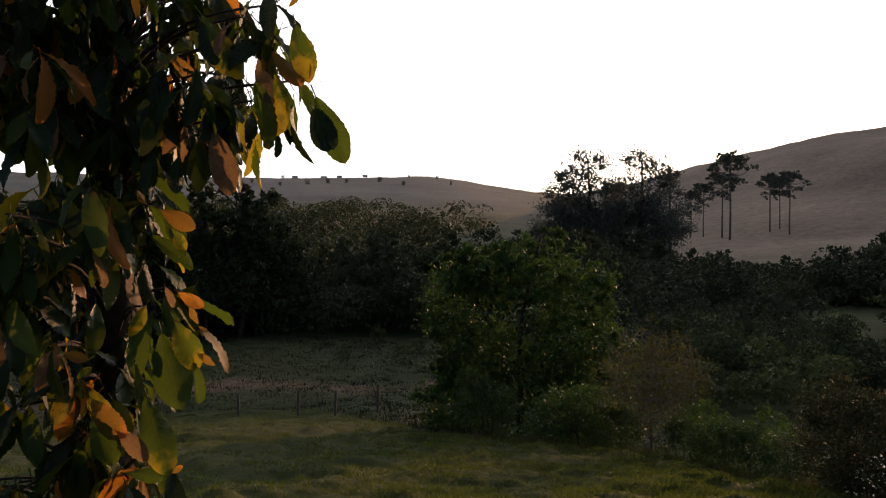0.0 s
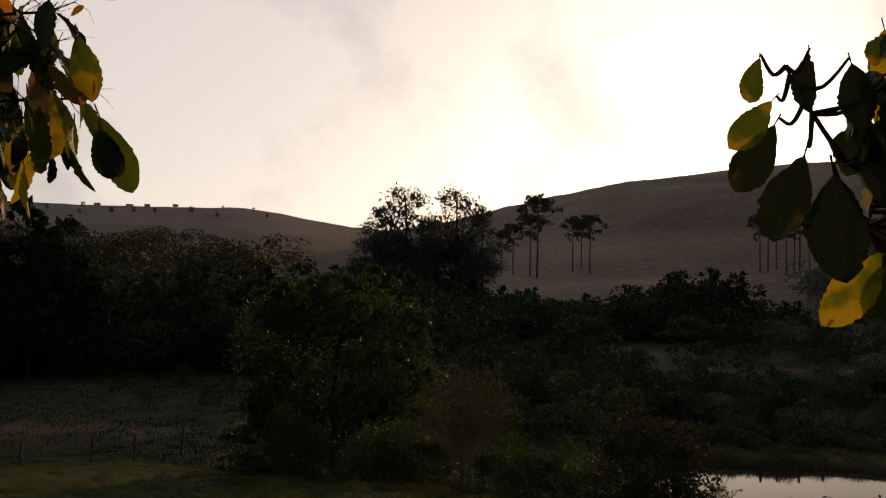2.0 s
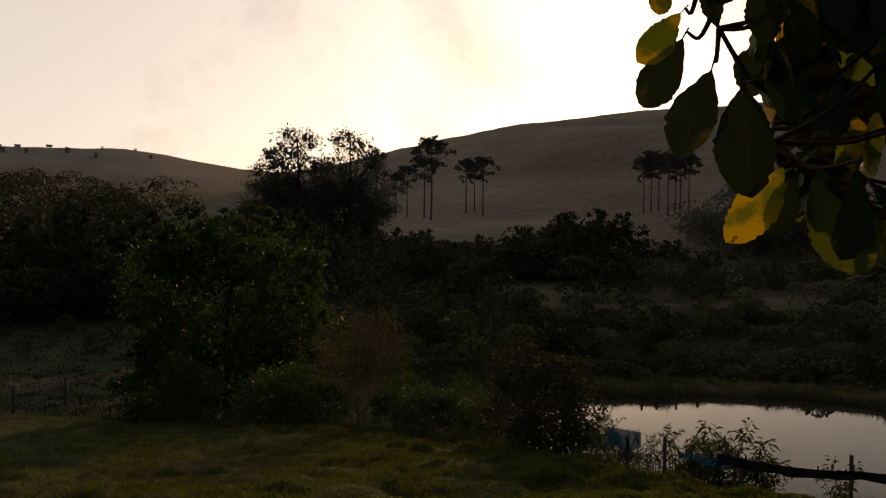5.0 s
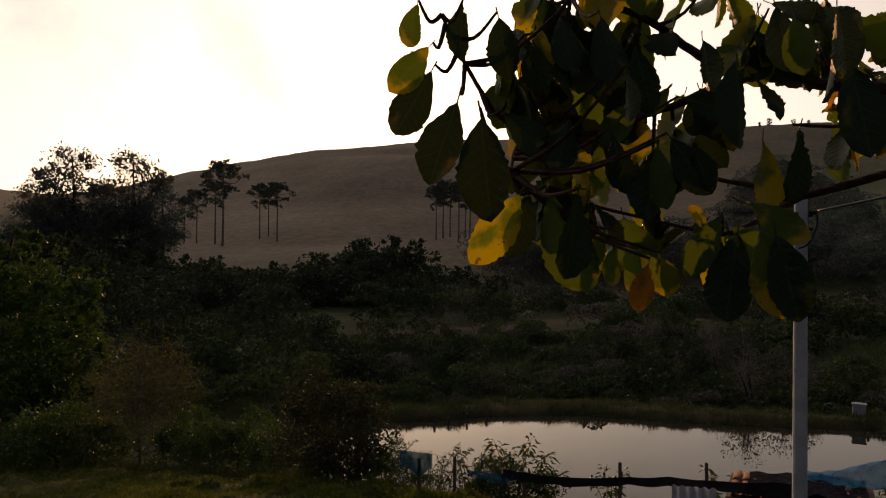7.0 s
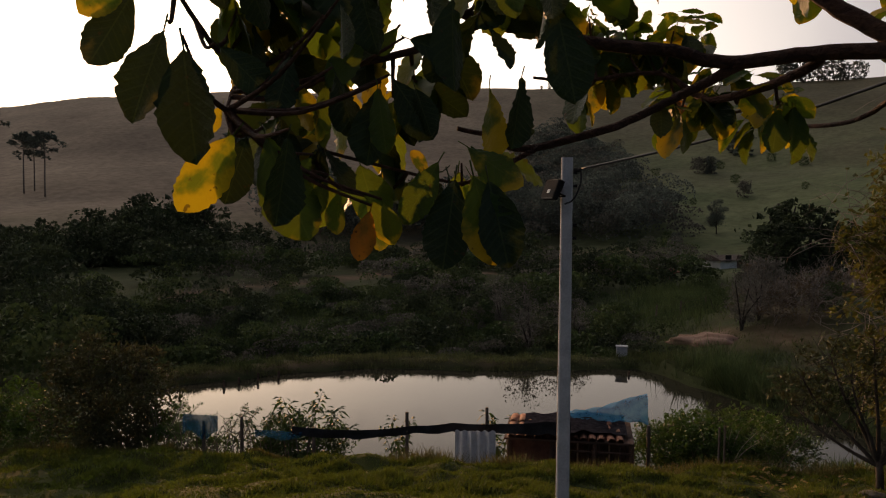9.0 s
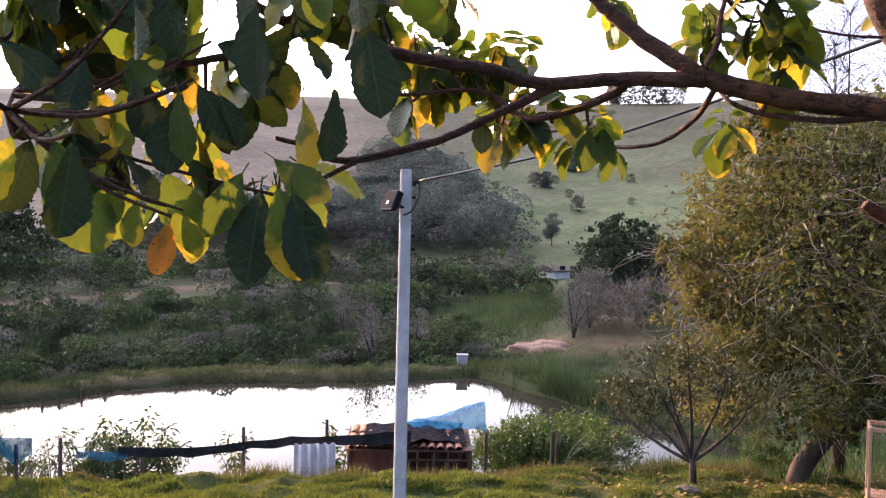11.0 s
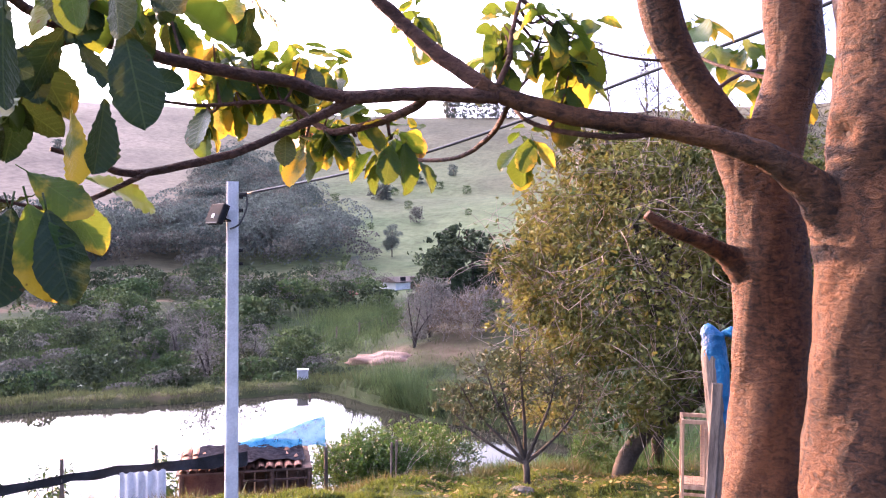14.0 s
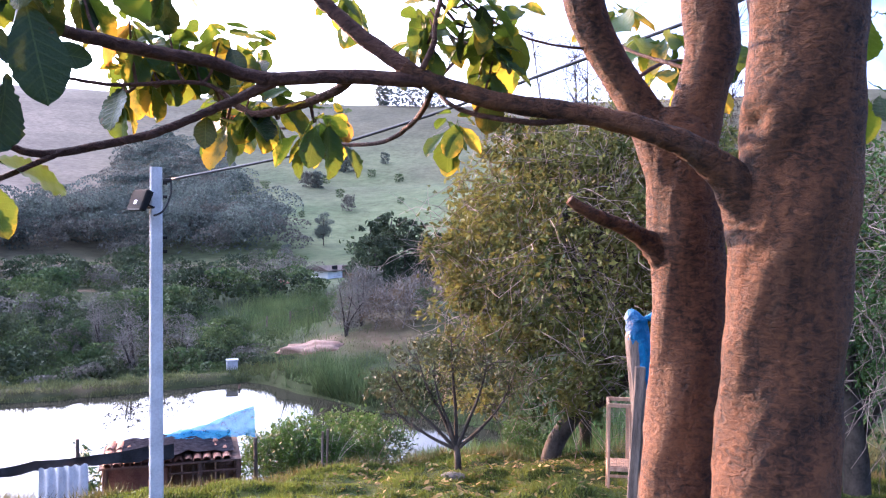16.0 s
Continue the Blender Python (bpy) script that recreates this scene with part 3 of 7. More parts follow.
    def noisy(scale, c1, c2, lo=0.35, hi=0.65, detail=8):
        nn, rp = N("ShaderNodeTexNoise"), N("ShaderNodeValToRGB")
        nn.inputs["Scale"].default_value, nn.inputs["Detail"].default_value, nn.inputs["Roughness"].default_value = scale, detail, 0.65
        L(co, nn.inputs["Vector"])
        rp.color_ramp.elements[0].position, rp.color_ramp.elements[0].color = lo, (*c1, 1)
        rp.color_ramp.elements[1].position, rp.color_ramp.elements[1].color = hi, (*c2, 1)
        L(nn.outputs["Fac"], rp.inputs["Fac"])
        return rp.outputs["Color"], nn.outputs["Fac"]

    def mixed(fac, p, q):
        mx = N("ShaderNodeMix")
        mx.data_type = "RGBA"
        L(fac, mx.inputs["Factor"]), L(p, mx.inputs["A"]), L(q, mx.inputs["B"])
        return mx.outputs["Result"]
    rough_c, _ = noisy(0.12, (0.024, 0.041, 0.015), (0.060, 0.068, 0.028))
    # dry grass, with some of the hills' haze put into its paleness
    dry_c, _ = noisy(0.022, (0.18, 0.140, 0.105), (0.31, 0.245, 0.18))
    lawn_c, fac_l = noisy(1.6, (0.012, 0.024, 0.005), (0.048, 0.054, 0.012))
    earth_c, _ = noisy(1.4, (0.15, 0.085, 0.055), (0.26, 0.175, 0.125))
    tuft_c, fac_t = noisy(0.5, (0.35, 0.35, 0.35), (1.1, 1.1, 1.1), 0.3, 0.6, 10)
    at_node = N("ShaderNodeAttribute")
    at_node.attribute_name = "cover"
    sp = N("ShaderNodeSeparateColor")
    L(at_node.outputs["Color"], sp.inputs[0])
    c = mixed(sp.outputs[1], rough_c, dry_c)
    meadow_c, _ = noisy(0.06, (0.085, 0.115, 0.050), (0.165, 0.185, 0.090))
    c = mixed(at_node.outputs["Alpha"], c, meadow_c)
    # blue-grey laid over the hill's grass in place of haze
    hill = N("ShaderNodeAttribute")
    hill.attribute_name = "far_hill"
    haze_c, _ = noisy(0.012, (0.070, 0.085, 0.088), (0.125, 0.135, 0.130))
    c = mixed(hill.outputs["Fac"], c, haze_c)
    mu = N("ShaderNodeMix")
    mu.data_type, mu.blend_type = "RGBA", "MULTIPLY"
    mu.inputs["Factor"].default_value = 0.55
    L(c, mu.inputs["A"]), L(tuft_c, mu.inputs["B"])
    c = mixed(sp.outputs[2], mu.outputs["Result"], lawn_c)
    c = mixed(sp.outputs[0], c, earth_c)
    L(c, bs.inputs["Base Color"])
    bs.inputs["Roughness"].default_value, bs.inputs["Specular IOR Level"].default_value = 0.95, 0.1
    bp = N("ShaderNodeBump")
    bp.inputs["Strength"].default_value, bp.inputs["Distance"].default_value = 0.7, 0.15
    L(fac_t, bp.inputs["Height"])
    L(bp.outputs[0], bs.inputs["Normal"])
    me.materials.append(m)
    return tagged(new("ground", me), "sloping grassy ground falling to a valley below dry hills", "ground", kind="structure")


build_ground()


def build_water():
    ms = Mesh()
    aa = np.arange(24, 86.1, 1.0)
    far, near = np.interp(aa, POND_AZ, POND_FAR) + 1.5, np.interp(aa, POND_AZ, POND_NEAR) - 1.5
    v = [(r * math.sin(radians(a)), r * math.cos(radians(a)), WATER_Z) for a, f, n in zip(aa, far, near) for r in np.linspace(n, f, 6)]
    f = [(i * 6 + k, i * 6 + k + 1, i * 6 + k + 7, i * 6 + k + 6) for i in range(len(aa) - 1) for k in range(5)]
    ms.add(v, f)
    m = bpy.data.materials.new("pond_water")
    m.use_nodes = True
    nt = m.node_tree
    bs = nt.nodes["Principled BSDF"]
    bs.inputs["Base Color"].default_value = (0.035, 0.032, 0.022, 1)
    bs.inputs["Roughness"].default_value, bs.inputs["IOR"].default_value, bs.inputs["Specular IOR Level"].default_value = 0.02, 1.33, 0.09
    co, nn, bp = nt.nodes.new("ShaderNodeTexCoord"), nt.nodes.new("ShaderNodeTexNoise"), nt.nodes.new("ShaderNodeBump")
    nn.inputs["Scale"].default_value, nn.inputs["Detail"].default_value = 1.3, 3
    bp.inputs["Strength"].default_value, bp.inputs["Distance"].default_value = 0.03, 0.02
    nt.links.new(co.outputs["Object"], nn.inputs["Vector"])
    nt.links.new(nn.outputs["Fac"], bp.inputs["Height"])
    nt.links.new(bp.outputs[0], bs.inputs["Normal"])
    me = ms.data("water", m)
    tagged(new("water", me), "still pond water mirroring the pale sky", "pond", kind="structure")


build_water()


# ---- foliage ----
def crown(rng, blobs, n, size, hang=0.0, clump=0.32, per=30, fill=0.25, aspect=0.5):
    """A crown of n small leaves in clumps over ellipsoids (x, y, z, rx, ry, rz)."""
    B = np.array(blobs, float)
    wgt = (B[:, 3] * B[:, 4] + B[:, 4] * B[:, 5] + B[:, 3] * B[:, 5])
    wgt /= wgt.sum()
    nc = max(8, n // per)
    b = B[rng.choice(len(B), nc, p=wgt)]
    d = rng.normal(size=(nc, 3))
    d /= np.linalg.norm(d, axis=1)[:, None]
    rad = 1 - fill * rng.random(nc) ** 1.5 + 0.10 * rng.normal(size=nc)
    centre = b[:, :3] + d * b[:, 3:] * rad[:, None]
    spread = clump * b[:, 3:].min(1) * rng.uniform(0.5, 1.3, nc)
    pick = rng.integers(0, nc, n)
    p = centre[pick] + rng.normal(size=(n, 3)) * spread[pick][:, None] * np.array([0.55, 0.55, 0.42])
    ax = d[pick] * 0.6 + rng.normal(size=(n, 3)) * 0.7 + np.array([0, 0, 0.15 - hang])
    ax /= np.linalg.norm(ax, axis=1)[:, None]
    sd = np.cross(ax, rng.normal(size=(n, 3)))
    sd /= np.linalg.norm(sd, axis=1)[:, None]
    nr = np.cross(ax, sd)
    s = size * rng.uniform(0.6, 1.4, n)[:, None]
    v = np.stack([p - ax * s * 0.5, p + sd * s * aspect * 0.5 + nr * s * 0.12, p + ax * s * 0.5, p - sd * s * aspect * 0.5 + nr * s * 0.12], 1).reshape(-1, 3)
    ms = Mesh()
    ms.v = v.tolist()
    ms.f = np.arange(4 * n).reshape(-1, 4).tolist()
    return ms, centre


def limbs(rng, base, top, r0, targets, ms=None, sides=7, n_limb=8):
    """A tapered trunk with limbs running out to some of the targets."""
    ms = ms or Mesh()
    base, top = Vector(base), Vector(top)
    mid = base.lerp(top, 0.5) + Vector(rng.normal(size=3) * 0.05 * (top - base).length)
    path = smooth_path([base, base.lerp(mid, 0.5), mid, top], 4)
    ms.tube([base - Vector((0, 0, 0.4)), *path], [r0 * 1.35, *[r0 * (1 - 0.75 * i / len(path)) for i in range(len(path))]], sides)
    if len(targets):
        for k in rng.choice(len(targets), min(n_limb, len(targets)), replace=False):
            t = Vector(targets[k])
            i = int(rng.uniform(0.3, 0.95) * (len(path) - 1))
            s = Vector(path[i])
            m = s.lerp(t, 0.5) + Vector((*(rng.normal(size=2) * 0.08 * (t - s).length), 0.06 * (t - s).length))
            rr = r0 * (1 - 0.75 * i / len(path)) * 0.5
            ms.tube(smooth_path([s, m, t], 4), [rr * (1 - 0.85 * j / 8) for j in range(9)], 5)
    return ms


def twigs(rng, roots, n, length, r, hang=0.0, ms=None, steps=4):
    """Fine bare shoots that start at the roots and wander outwards."""
    ms = ms or Mesh()
    for k in rng.integers(0, len(roots), n):
        p = np.array(roots[k], float)
        d = rng.normal(size=3) + np.array([0, 0, 0.5 - hang])
        d /= np.linalg.norm(d)
        pts = [p.copy()]
        for _ in range(steps):
            d = d + rng.normal(size=3) * 0.35 + np.array([0, 0, -hang * 0.35])
            d /= np.linalg.norm(d)
            p = p + d * length / steps * rng.uniform(0.6, 1.4)
            pts.append(p.copy())
        ms.tube(pts, [r * (1 - 0.8 * i / steps) for i in range(steps + 1)], 3, cap=False)
    return ms


def tree(name, seed, blobs, n, size, trunk_r, label, category, fol, bark=None, base=(0, 0, 0), group="", where=None, turn=0, n_limb=9, twig=0, twig_len=0.8, twig_r=0.008, hang=0.0, clump=0.32, per=30, fill=0.3, aspect=0.5, extra=None, twig_mat=None):
    rng = np.random.default_rng(seed)
    e = thing(name, where or (0, 0, 0), label, category, group, turn)
    cr, centre = crown(rng, blobs, n, size, hang, clump, per, fill, aspect)
    top = max(blobs, key=lambda q: q[2])
    tr = limbs(rng, base, (top[0] * 0.8, top[1] * 0.8, top[2] + 0.3 * top[5]), trunk_r, centre, n_limb=n_limb)
    if extra:
        for pts in extra:
            pth = smooth_path(pts, 5)
            tr.tube(pth[:, :3], list(pth[:, 3]), 8, 0.06, rng)
    part("trunk", tr, bark or M_DARKBARK, e, smooth=True)
    part("crown", cr, fol, e)
    if twig:
        tagged(part("twig_tangle", twigs(rng, centre, twig, twig_len, twig_r, hang), twig_mat or M_TWIG, e, "grey leafless shoots"), kind="stuff")
    return e


def lumpy(seed, blobs, k, s0, s1, low=-0.3):
    """Adds small rounded shoots of foliage over the surface of large ones."""
    rng = np.random.default_rng(seed)
    out = list(blobs)
    for x, y, z, rx, ry, rz in blobs:
        for _ in range(max(2, int(k * (rx * ry + ry * rz) / 6))):
            d = rng.normal(size=3)
            d /= np.linalg.norm(d)
            if d[2] > low:
                q = rng.uniform(s0, s1)
                out.append((x + d[0] * rx * 0.95, y + d[1] * ry * 0.95, z + d[2] * rz * 0.95, q, q, q * rng.uniform(0.7, 1.1)))
    return out


def at_m(a, r, turn=0.0, s=1.0, sink=0.05):
    x, y, z = at(a, r)
    return pose(x, y, z - sink, 0, 0, turn) @ Matrix.Scale(s, 4)


def scatter(ob, spots, first=True):
    """Puts ob on the first spot (azimuth, distance, scale) and copies on the rest."""
    rng = np.random.default_rng(len(spots) * 7 + len(ob.name))
    for i, (a, r, s) in enumerate(spots):
        t = rng.uniform(0, 360)
        if i == 0 and first:
            ob.matrix_basis = at_m(a, r, t, s)
        else:
            c = copy_thing(ob, Matrix())
            c.matrix_basis = at_m(a, r, t, s)


def spread(seed, n, a0, a1, r0, r1, s0, s1):
    rng = np.random.default_rng(seed)
    return [(a0 + (a1 - a0) * (i + rng.random()) / n, rng.uniform(r0, r1), rng.uniform(s0, s1)) for i in range(n)]


# far and middle trees, each built once at a height of about ten metres (scrub: two)
wood_a = tree("woodland_tree", 1, [(0, 0, 5.2, 2.6, 2.6, 2.8), (1.9, 0.6, 6.2, 1.7, 1.6, 1.7), (-1.7, -0.7, 5.6, 1.9, 1.9, 2.0), (0.2, 0.5, 8.3, 1.4, 1.4, 1.6), (0.6, -0.9, 2.6, 2.8, 2.6, 2.0), (-1.2, 0.8, 1.4, 2.6, 2.6, 1.5), (1.5, 0, 1.0, 2.2, 2.4, 1.2)],
              2300, 0.60, 0.22, "dark green broadleaf woodland tree in the valley", "tree", M_FOL_WOOD, group="valley woodland", per=22)
wood_b = tree("tall_tree", 2, [(0, 0, 4.0, 1.5, 1.5, 2.6), (0.7, 0.3, 6.3, 1.3, 1.2, 1.5), (-0.8, 0.2, 7.0, 1.1, 1.2, 1.3), (0.2, -0.5, 8.6, 1.0, 1.0, 1.1), (0.5, 0.4, 9.5, 0.6, 0.6, 0.6)],
              2600, 0.42, 0.16, "tall slender dark tree with a ragged crown", "tree", M_FOL_WOOD, group="valley woodland", per=20)
euca = tree("eucalyptus", 3, [(0, 0, 9.2, 1.6, 1.5, 0.8), (1.9, 0.4, 7.9, 1.4, 1.2, 0.7), (-2.0, -0.3, 7.4, 1.5, 1.3, 0.7), (1.0, -0.8, 6.0, 1.6, 1.5, 0.9), (-1.2, 0.7, 5.3, 1.8, 1.6, 1.0), (0.4, 0.4, 4.0, 2.2, 2.0, 1.3), (2.4, 0.2, 4.6, 1.2, 1.0, 0.8)],
            8500, 0.25, 0.20, "tall eucalyptus with layered airy foliage against the sky", "tree", M_FOL_HAZE, group="tall trees on the valley side", per=30, clump=0.75, n_limb=34)
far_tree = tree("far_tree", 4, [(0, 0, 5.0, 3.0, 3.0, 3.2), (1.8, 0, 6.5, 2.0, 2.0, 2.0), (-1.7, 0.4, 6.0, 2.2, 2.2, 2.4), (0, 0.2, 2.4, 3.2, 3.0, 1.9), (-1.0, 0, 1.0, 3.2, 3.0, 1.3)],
                1500, 0.75, 0.22, "tree on the far hillside, haze put into its leaf colour", "tree", M_FOL_HAZE, group="hillside trees", per=16)
far_grey = tree("bare_crowned_tree", 9, [(0, 0, 4.6, 2.8, 3.0, 2.6), (1.6, 0.5, 5.9, 1.8, 2.0, 1.7), (-1.9, 0.2, 5.2, 1.9, 2.0, 1.7), (0.3, 0.2, 2.0, 3.4, 3.0, 1.8)],
                1300, 0.62, 0.2, "greyish half-bare tree on the far valley side", "tree", M_FOL_GREY, bark=M_GREYBARK, group="hillside trees", per=14, clump=0.4)
scrub = tree("scrub_bush", 5, [(0, 0, 0.8, 0.9, 0.9, 0.8), (0.6, 0.3, 1.3, 0.6, 0.6, 0.5), (-0.5, -0.2, 1.2, 0.6, 0.7, 0.6)],
             900, 0.16, 0.03, "green valley scrub bush", "bush", M_FOL_SCRUB, group="valley scrub", per=18)
scrub_d = tree("dry_bush", 6, [(0, 0, 1.0, 0.8, 0.8, 0.8), (0.4, 0.3, 1.5, 0.5, 0.6, 0.5)],
               500, 0.12, 0.03, "brownish half-bare valley bush", "bush", M_FOL_DRY, bark=M_GREYBARK, group="valley scrub", twig=160, twig_len=0.8, twig_r=0.012, per=14)


def araucaria(seed):
    rng = np.random.default_rng(seed)
    e = thing("araucaria", (0, 0, 0), "umbrella-topped pine with a tall bare trunk on the hillside", "tree", "hillside pines")
    tr = Mesh()
    tr.tube([(0, 0, -0.5), (0.05, 0, 3), (0, 0.05, 7), (0, 0, 10)], [0.15, 0.13, 0.10, 0.05], 7)
    blobs = []
    for k in range(11):
        a = 2.4 * k + rng.uniform(-0.4, 0.4)
        z0, rr = 7.6 + 0.2 * k + rng.uniform(-0.25, 0.25), (2.6 - 0.14 * k) * rng.uniform(0.75, 1.15)
        tip = (rr * math.cos(a), rr * math.sin(a), z0 + 0.7)
        tr.tube(smooth_path([(0, 0, z0), (0.6 * tip[0], 0.6 * tip[1], z0 - 0.05), tip], 3), [0.07 - 0.007 * i for i in range(7)], 4)
        blobs.append((*tip, 0.75, 0.75, 0.35))
    blobs += [(0, 0, 9.8, 1.4, 1.4, 0.45), (1.2, 0.2, 6.9, 0.7, 0.7, 0.35), (-1.3, 0.3, 7.5, 0.9, 0.8, 0.4), (0.2, -1.2, 7.2, 0.8, 0.8, 0.4), (0.3, 0.8, 6.2, 0.5, 0.5, 0.3)]
    # pale bark and crown colours stand in for haze on the pines
    part("trunk", tr, M_GREYBARK, e, smooth=True)
    part("crown", crown(rng, blobs, 3000, 0.30, clump=0.7, per=16)[0], M_FOL_HAZE, e)
    return e


def bare_tree(name, seed, h, label, spots, bark):
    rng = np.random.default_rng(seed)
    e = thing(name, (0, 0, 0), label, "tree", "bare trees")
    ms, tips = Mesh(), []
    for k in range(3):
        tip = (rng.normal() * 0.22 * h, rng.normal() * 0.22 * h, h * rng.uniform(0.55, 0.8))
        pth = smooth_path([(0, 0, -0.2), (tip[0] * 0.25, tip[1] * 0.25, h * 0.25), tip], 5)
        ms.tube(pth, [0.022 * h * (1 - 0.7 * i / 10) for i in range(11)], 6)
        tips += [tuple(q) for q in pth[4:]]
    part("trunk", ms, bark, e, smooth=True)
    tagged(part("twig_tangle", twigs(rng, tips, 240, 0.22 * h, 0.0026 * h, steps=5), M_GREYBARK, e), kind="stuff")
    part("crown", crown(rng, [(0, 0, 0.70 * h, 0.3 * h, 0.3 * h, 0.25 * h), (0.1 * h, 0, 0.35 * h, 0.3 * h, 0.25 * h, 0.22 * h), (-0.15 * h, 0, 0.2 * h, 0.3 * h, 0.25 * h, 0.2 * h)], 1500, 0.028 * h, per=9, fill=0.9)[0], M_FOL_GREY, e, "thin greyish leaves")
    scatter(e, spots)


scatter(wood_b, [(-14.2, 72, 1.45), (-12.6, 74, 1.32), (-11.4, 76, 1.1), (-16.5, 72, 1.35), (-18.5, 75, 1.3), (-21, 74, 1.25), (-23.5, 75, 1.15), (-26, 77, 1.2), (-29, 76, 1.25), (-10.2, 78, 0.85), (-20, 80, 1.3)])
scatter(wood_a, spread(11, 30, -32, 12, 76, 98, 0.75, 1.02) + spread(12, 12, -31, -2, 84, 94, 0.9, 1.02) + spread(14, 10, 3, 9, 120, 150, 0.55, 0.8)
        + spread(15, 14, 9, 24, 84, 116, 0.5, 0.75) + spread(16, 9, 25.5, 34, 100, 112, 0.72, 0.95) + spread(17, 4, 33, 38, 100, 112, 0.4, 0.6) + spread(42, 10, 8, 16, 100, 128, 0.7, 1.0)
        + [(71.4, 70, 0.5), (72.1, 64, 0.72), (73.2, 68, 0.8), (74.3, 66, 0.74), (75.4, 72, 0.7), (76.6, 68, 0.6), (11.4, 132, 0.75), (14.2, 130, 0.8), (12.8, 134, 0.9)] + spread(18, 8, 78, 108, 60, 90, 0.7, 1.0))
scatter(euca, [(10.2, 140, 2.2), (13.9, 142, 2.15), (8.2, 139, 1.65), (15.8, 148, 1.5), (12.1, 150, 1.6), (68.6, 150, 0.62), (66.0, 112, 0.42)])
scatter(far_tree, spread(21, 7, 72, 77, 440, 447, 0.9, 1.3) + [(15.6, 440, 0.9), (70.1, 262, 0.95), (69.6, 266, 0.7), (68.2, 226, 0.55), (72.9, 270, 0.45), (46.5, 300, 0.5)] + spread(37, 12, -16, 2, 600, 840, 0.3, 0.6)
        + spread(20, 14, 55, 70, 436, 446, 0.25, 0.5))
scatter(far_grey, spread(40, 4, 66, 73, 150, 260, 0.35, 0.6) + [(71.8, 50, 0.32), (64.0, 100, 0.4)])
scatter(scrub, spread(26, 10, -8, 12, 52, 70, 0.5, 1.0) + spread(27, 8, 66, 76, 45, 70, 0.7, 1.2) + spread(47, 16, 60, 76, 90, 250, 0.8, 1.5))
scatter(scrub_d, spread(44, 12, 72, 86, 40, 60, 0.7, 1.3) + spread(30, 6, 70, 76, 42, 52, 0.8, 1.3))


# ---- thickets that nobody could count, as masses of small leaves ----
def thicket(name, seed, spots, n, size, material, label, lumps=7, ref=0):
    """Rounded bushes (azimuth, distance, half-width, height) grown into one another."""
    rng = np.random.default_rng(seed)
    V = []
    for a, r, w, h in spots:
        x0, y0, z0 = at(a, r)
        k = lumps
        u = rng.uniform(-1, 1, (k, 2))
        lz = rng.uniform(0.15, 0.86, k) * (1 - 0.35 * (u ** 2).sum(1) / 2)
        c = np.stack([x0 + u[:, 0] * w * 0.75, y0 + u[:, 1] * w * 0.75, z0 + lz * h], 1)
        rad = np.stack([w * rng.uniform(0.32, 0.6, k)] * 2 + [h * rng.uniform(0.16, 0.27, k)], 1)
        pick = rng.integers(0, k, n)
        d = rng.normal(size=(n, 3))
        d[:, 2] = np.where(rng.random(n) < 0.7, np.abs(d[:, 2]), d[:, 2])
        d /= np.linalg.norm(d, axis=1)[:, None]
        sub = rng.normal(size=(14, 3))
        sub /= np.linalg.norm(sub, axis=1)[:, None]
        lump = 0.88 + 0.22 * (d @ sub.T).max(1) * rng.uniform(0.6, 1.2, n)
        p = c[pick] + d * rad[pick] * lump[:, None]
        ax = d * 0.5 + rng.normal(size=(n, 3)) * 0.6
        ax /= np.linalg.norm(ax, axis=1)[:, None]
        sd = np.cross(ax, rng.normal(size=(n, 3)))
        sd /= np.linalg.norm(sd, axis=1)[:, None]
        q = size * (max(0.8, w / ref) if ref else 1) * rng.uniform(0.6, 1.4, n)[:, None]
        V.append(np.stack([p - ax * q * 0.5, p + sd * q * 0.32, p + ax * q * 0.5, p - sd * q * 0.32], 1).reshape(-1, 3))
    ms = Mesh()
    ms.v = np.concatenate(V).tolist()
    ms.f = np.arange(len(ms.v)).reshape(-1, 4).tolist()
    tagged(part(name, ms, material), label, "thicket", kind="stuff")


def patch(seed, n, a0, a1, r0, r1, w0, w1, h0, h1):
    rng = np.random.default_rng(seed)
    return [(a0 + (a1 - a0) * (i + rng.random()) / n, rng.uniform(r0, r1), rng.uniform(w0, w1), rng.uniform(h0, h1)) for i in range(n)]


def off_track(spots):
    """Leaves the cart track across the valley clear."""
    return [q for q in spots if abs(q[1] - np.interp(q[0], (30, 34, 41, 48, 60), (64, 67, 75, 87, 92)) + 1.5) > 4.0 or q[0] > 52]


def low_near_pond(spots):
    """Bushes keep low near the water's far edge."""
    out = []
    for a, r, w, h in spots:
        room = 0.14 * (r - np.interp(a, POND_AZ, POND_FAR) - 1.0) + 1.3 * min(1, max(0, (65 - a) / 3))
        if room > 0.25 and not (62.5 < a < 69 and 48 < r < 72):
            out.append((a, r, w, min(h, room + 0.15)))
    return out


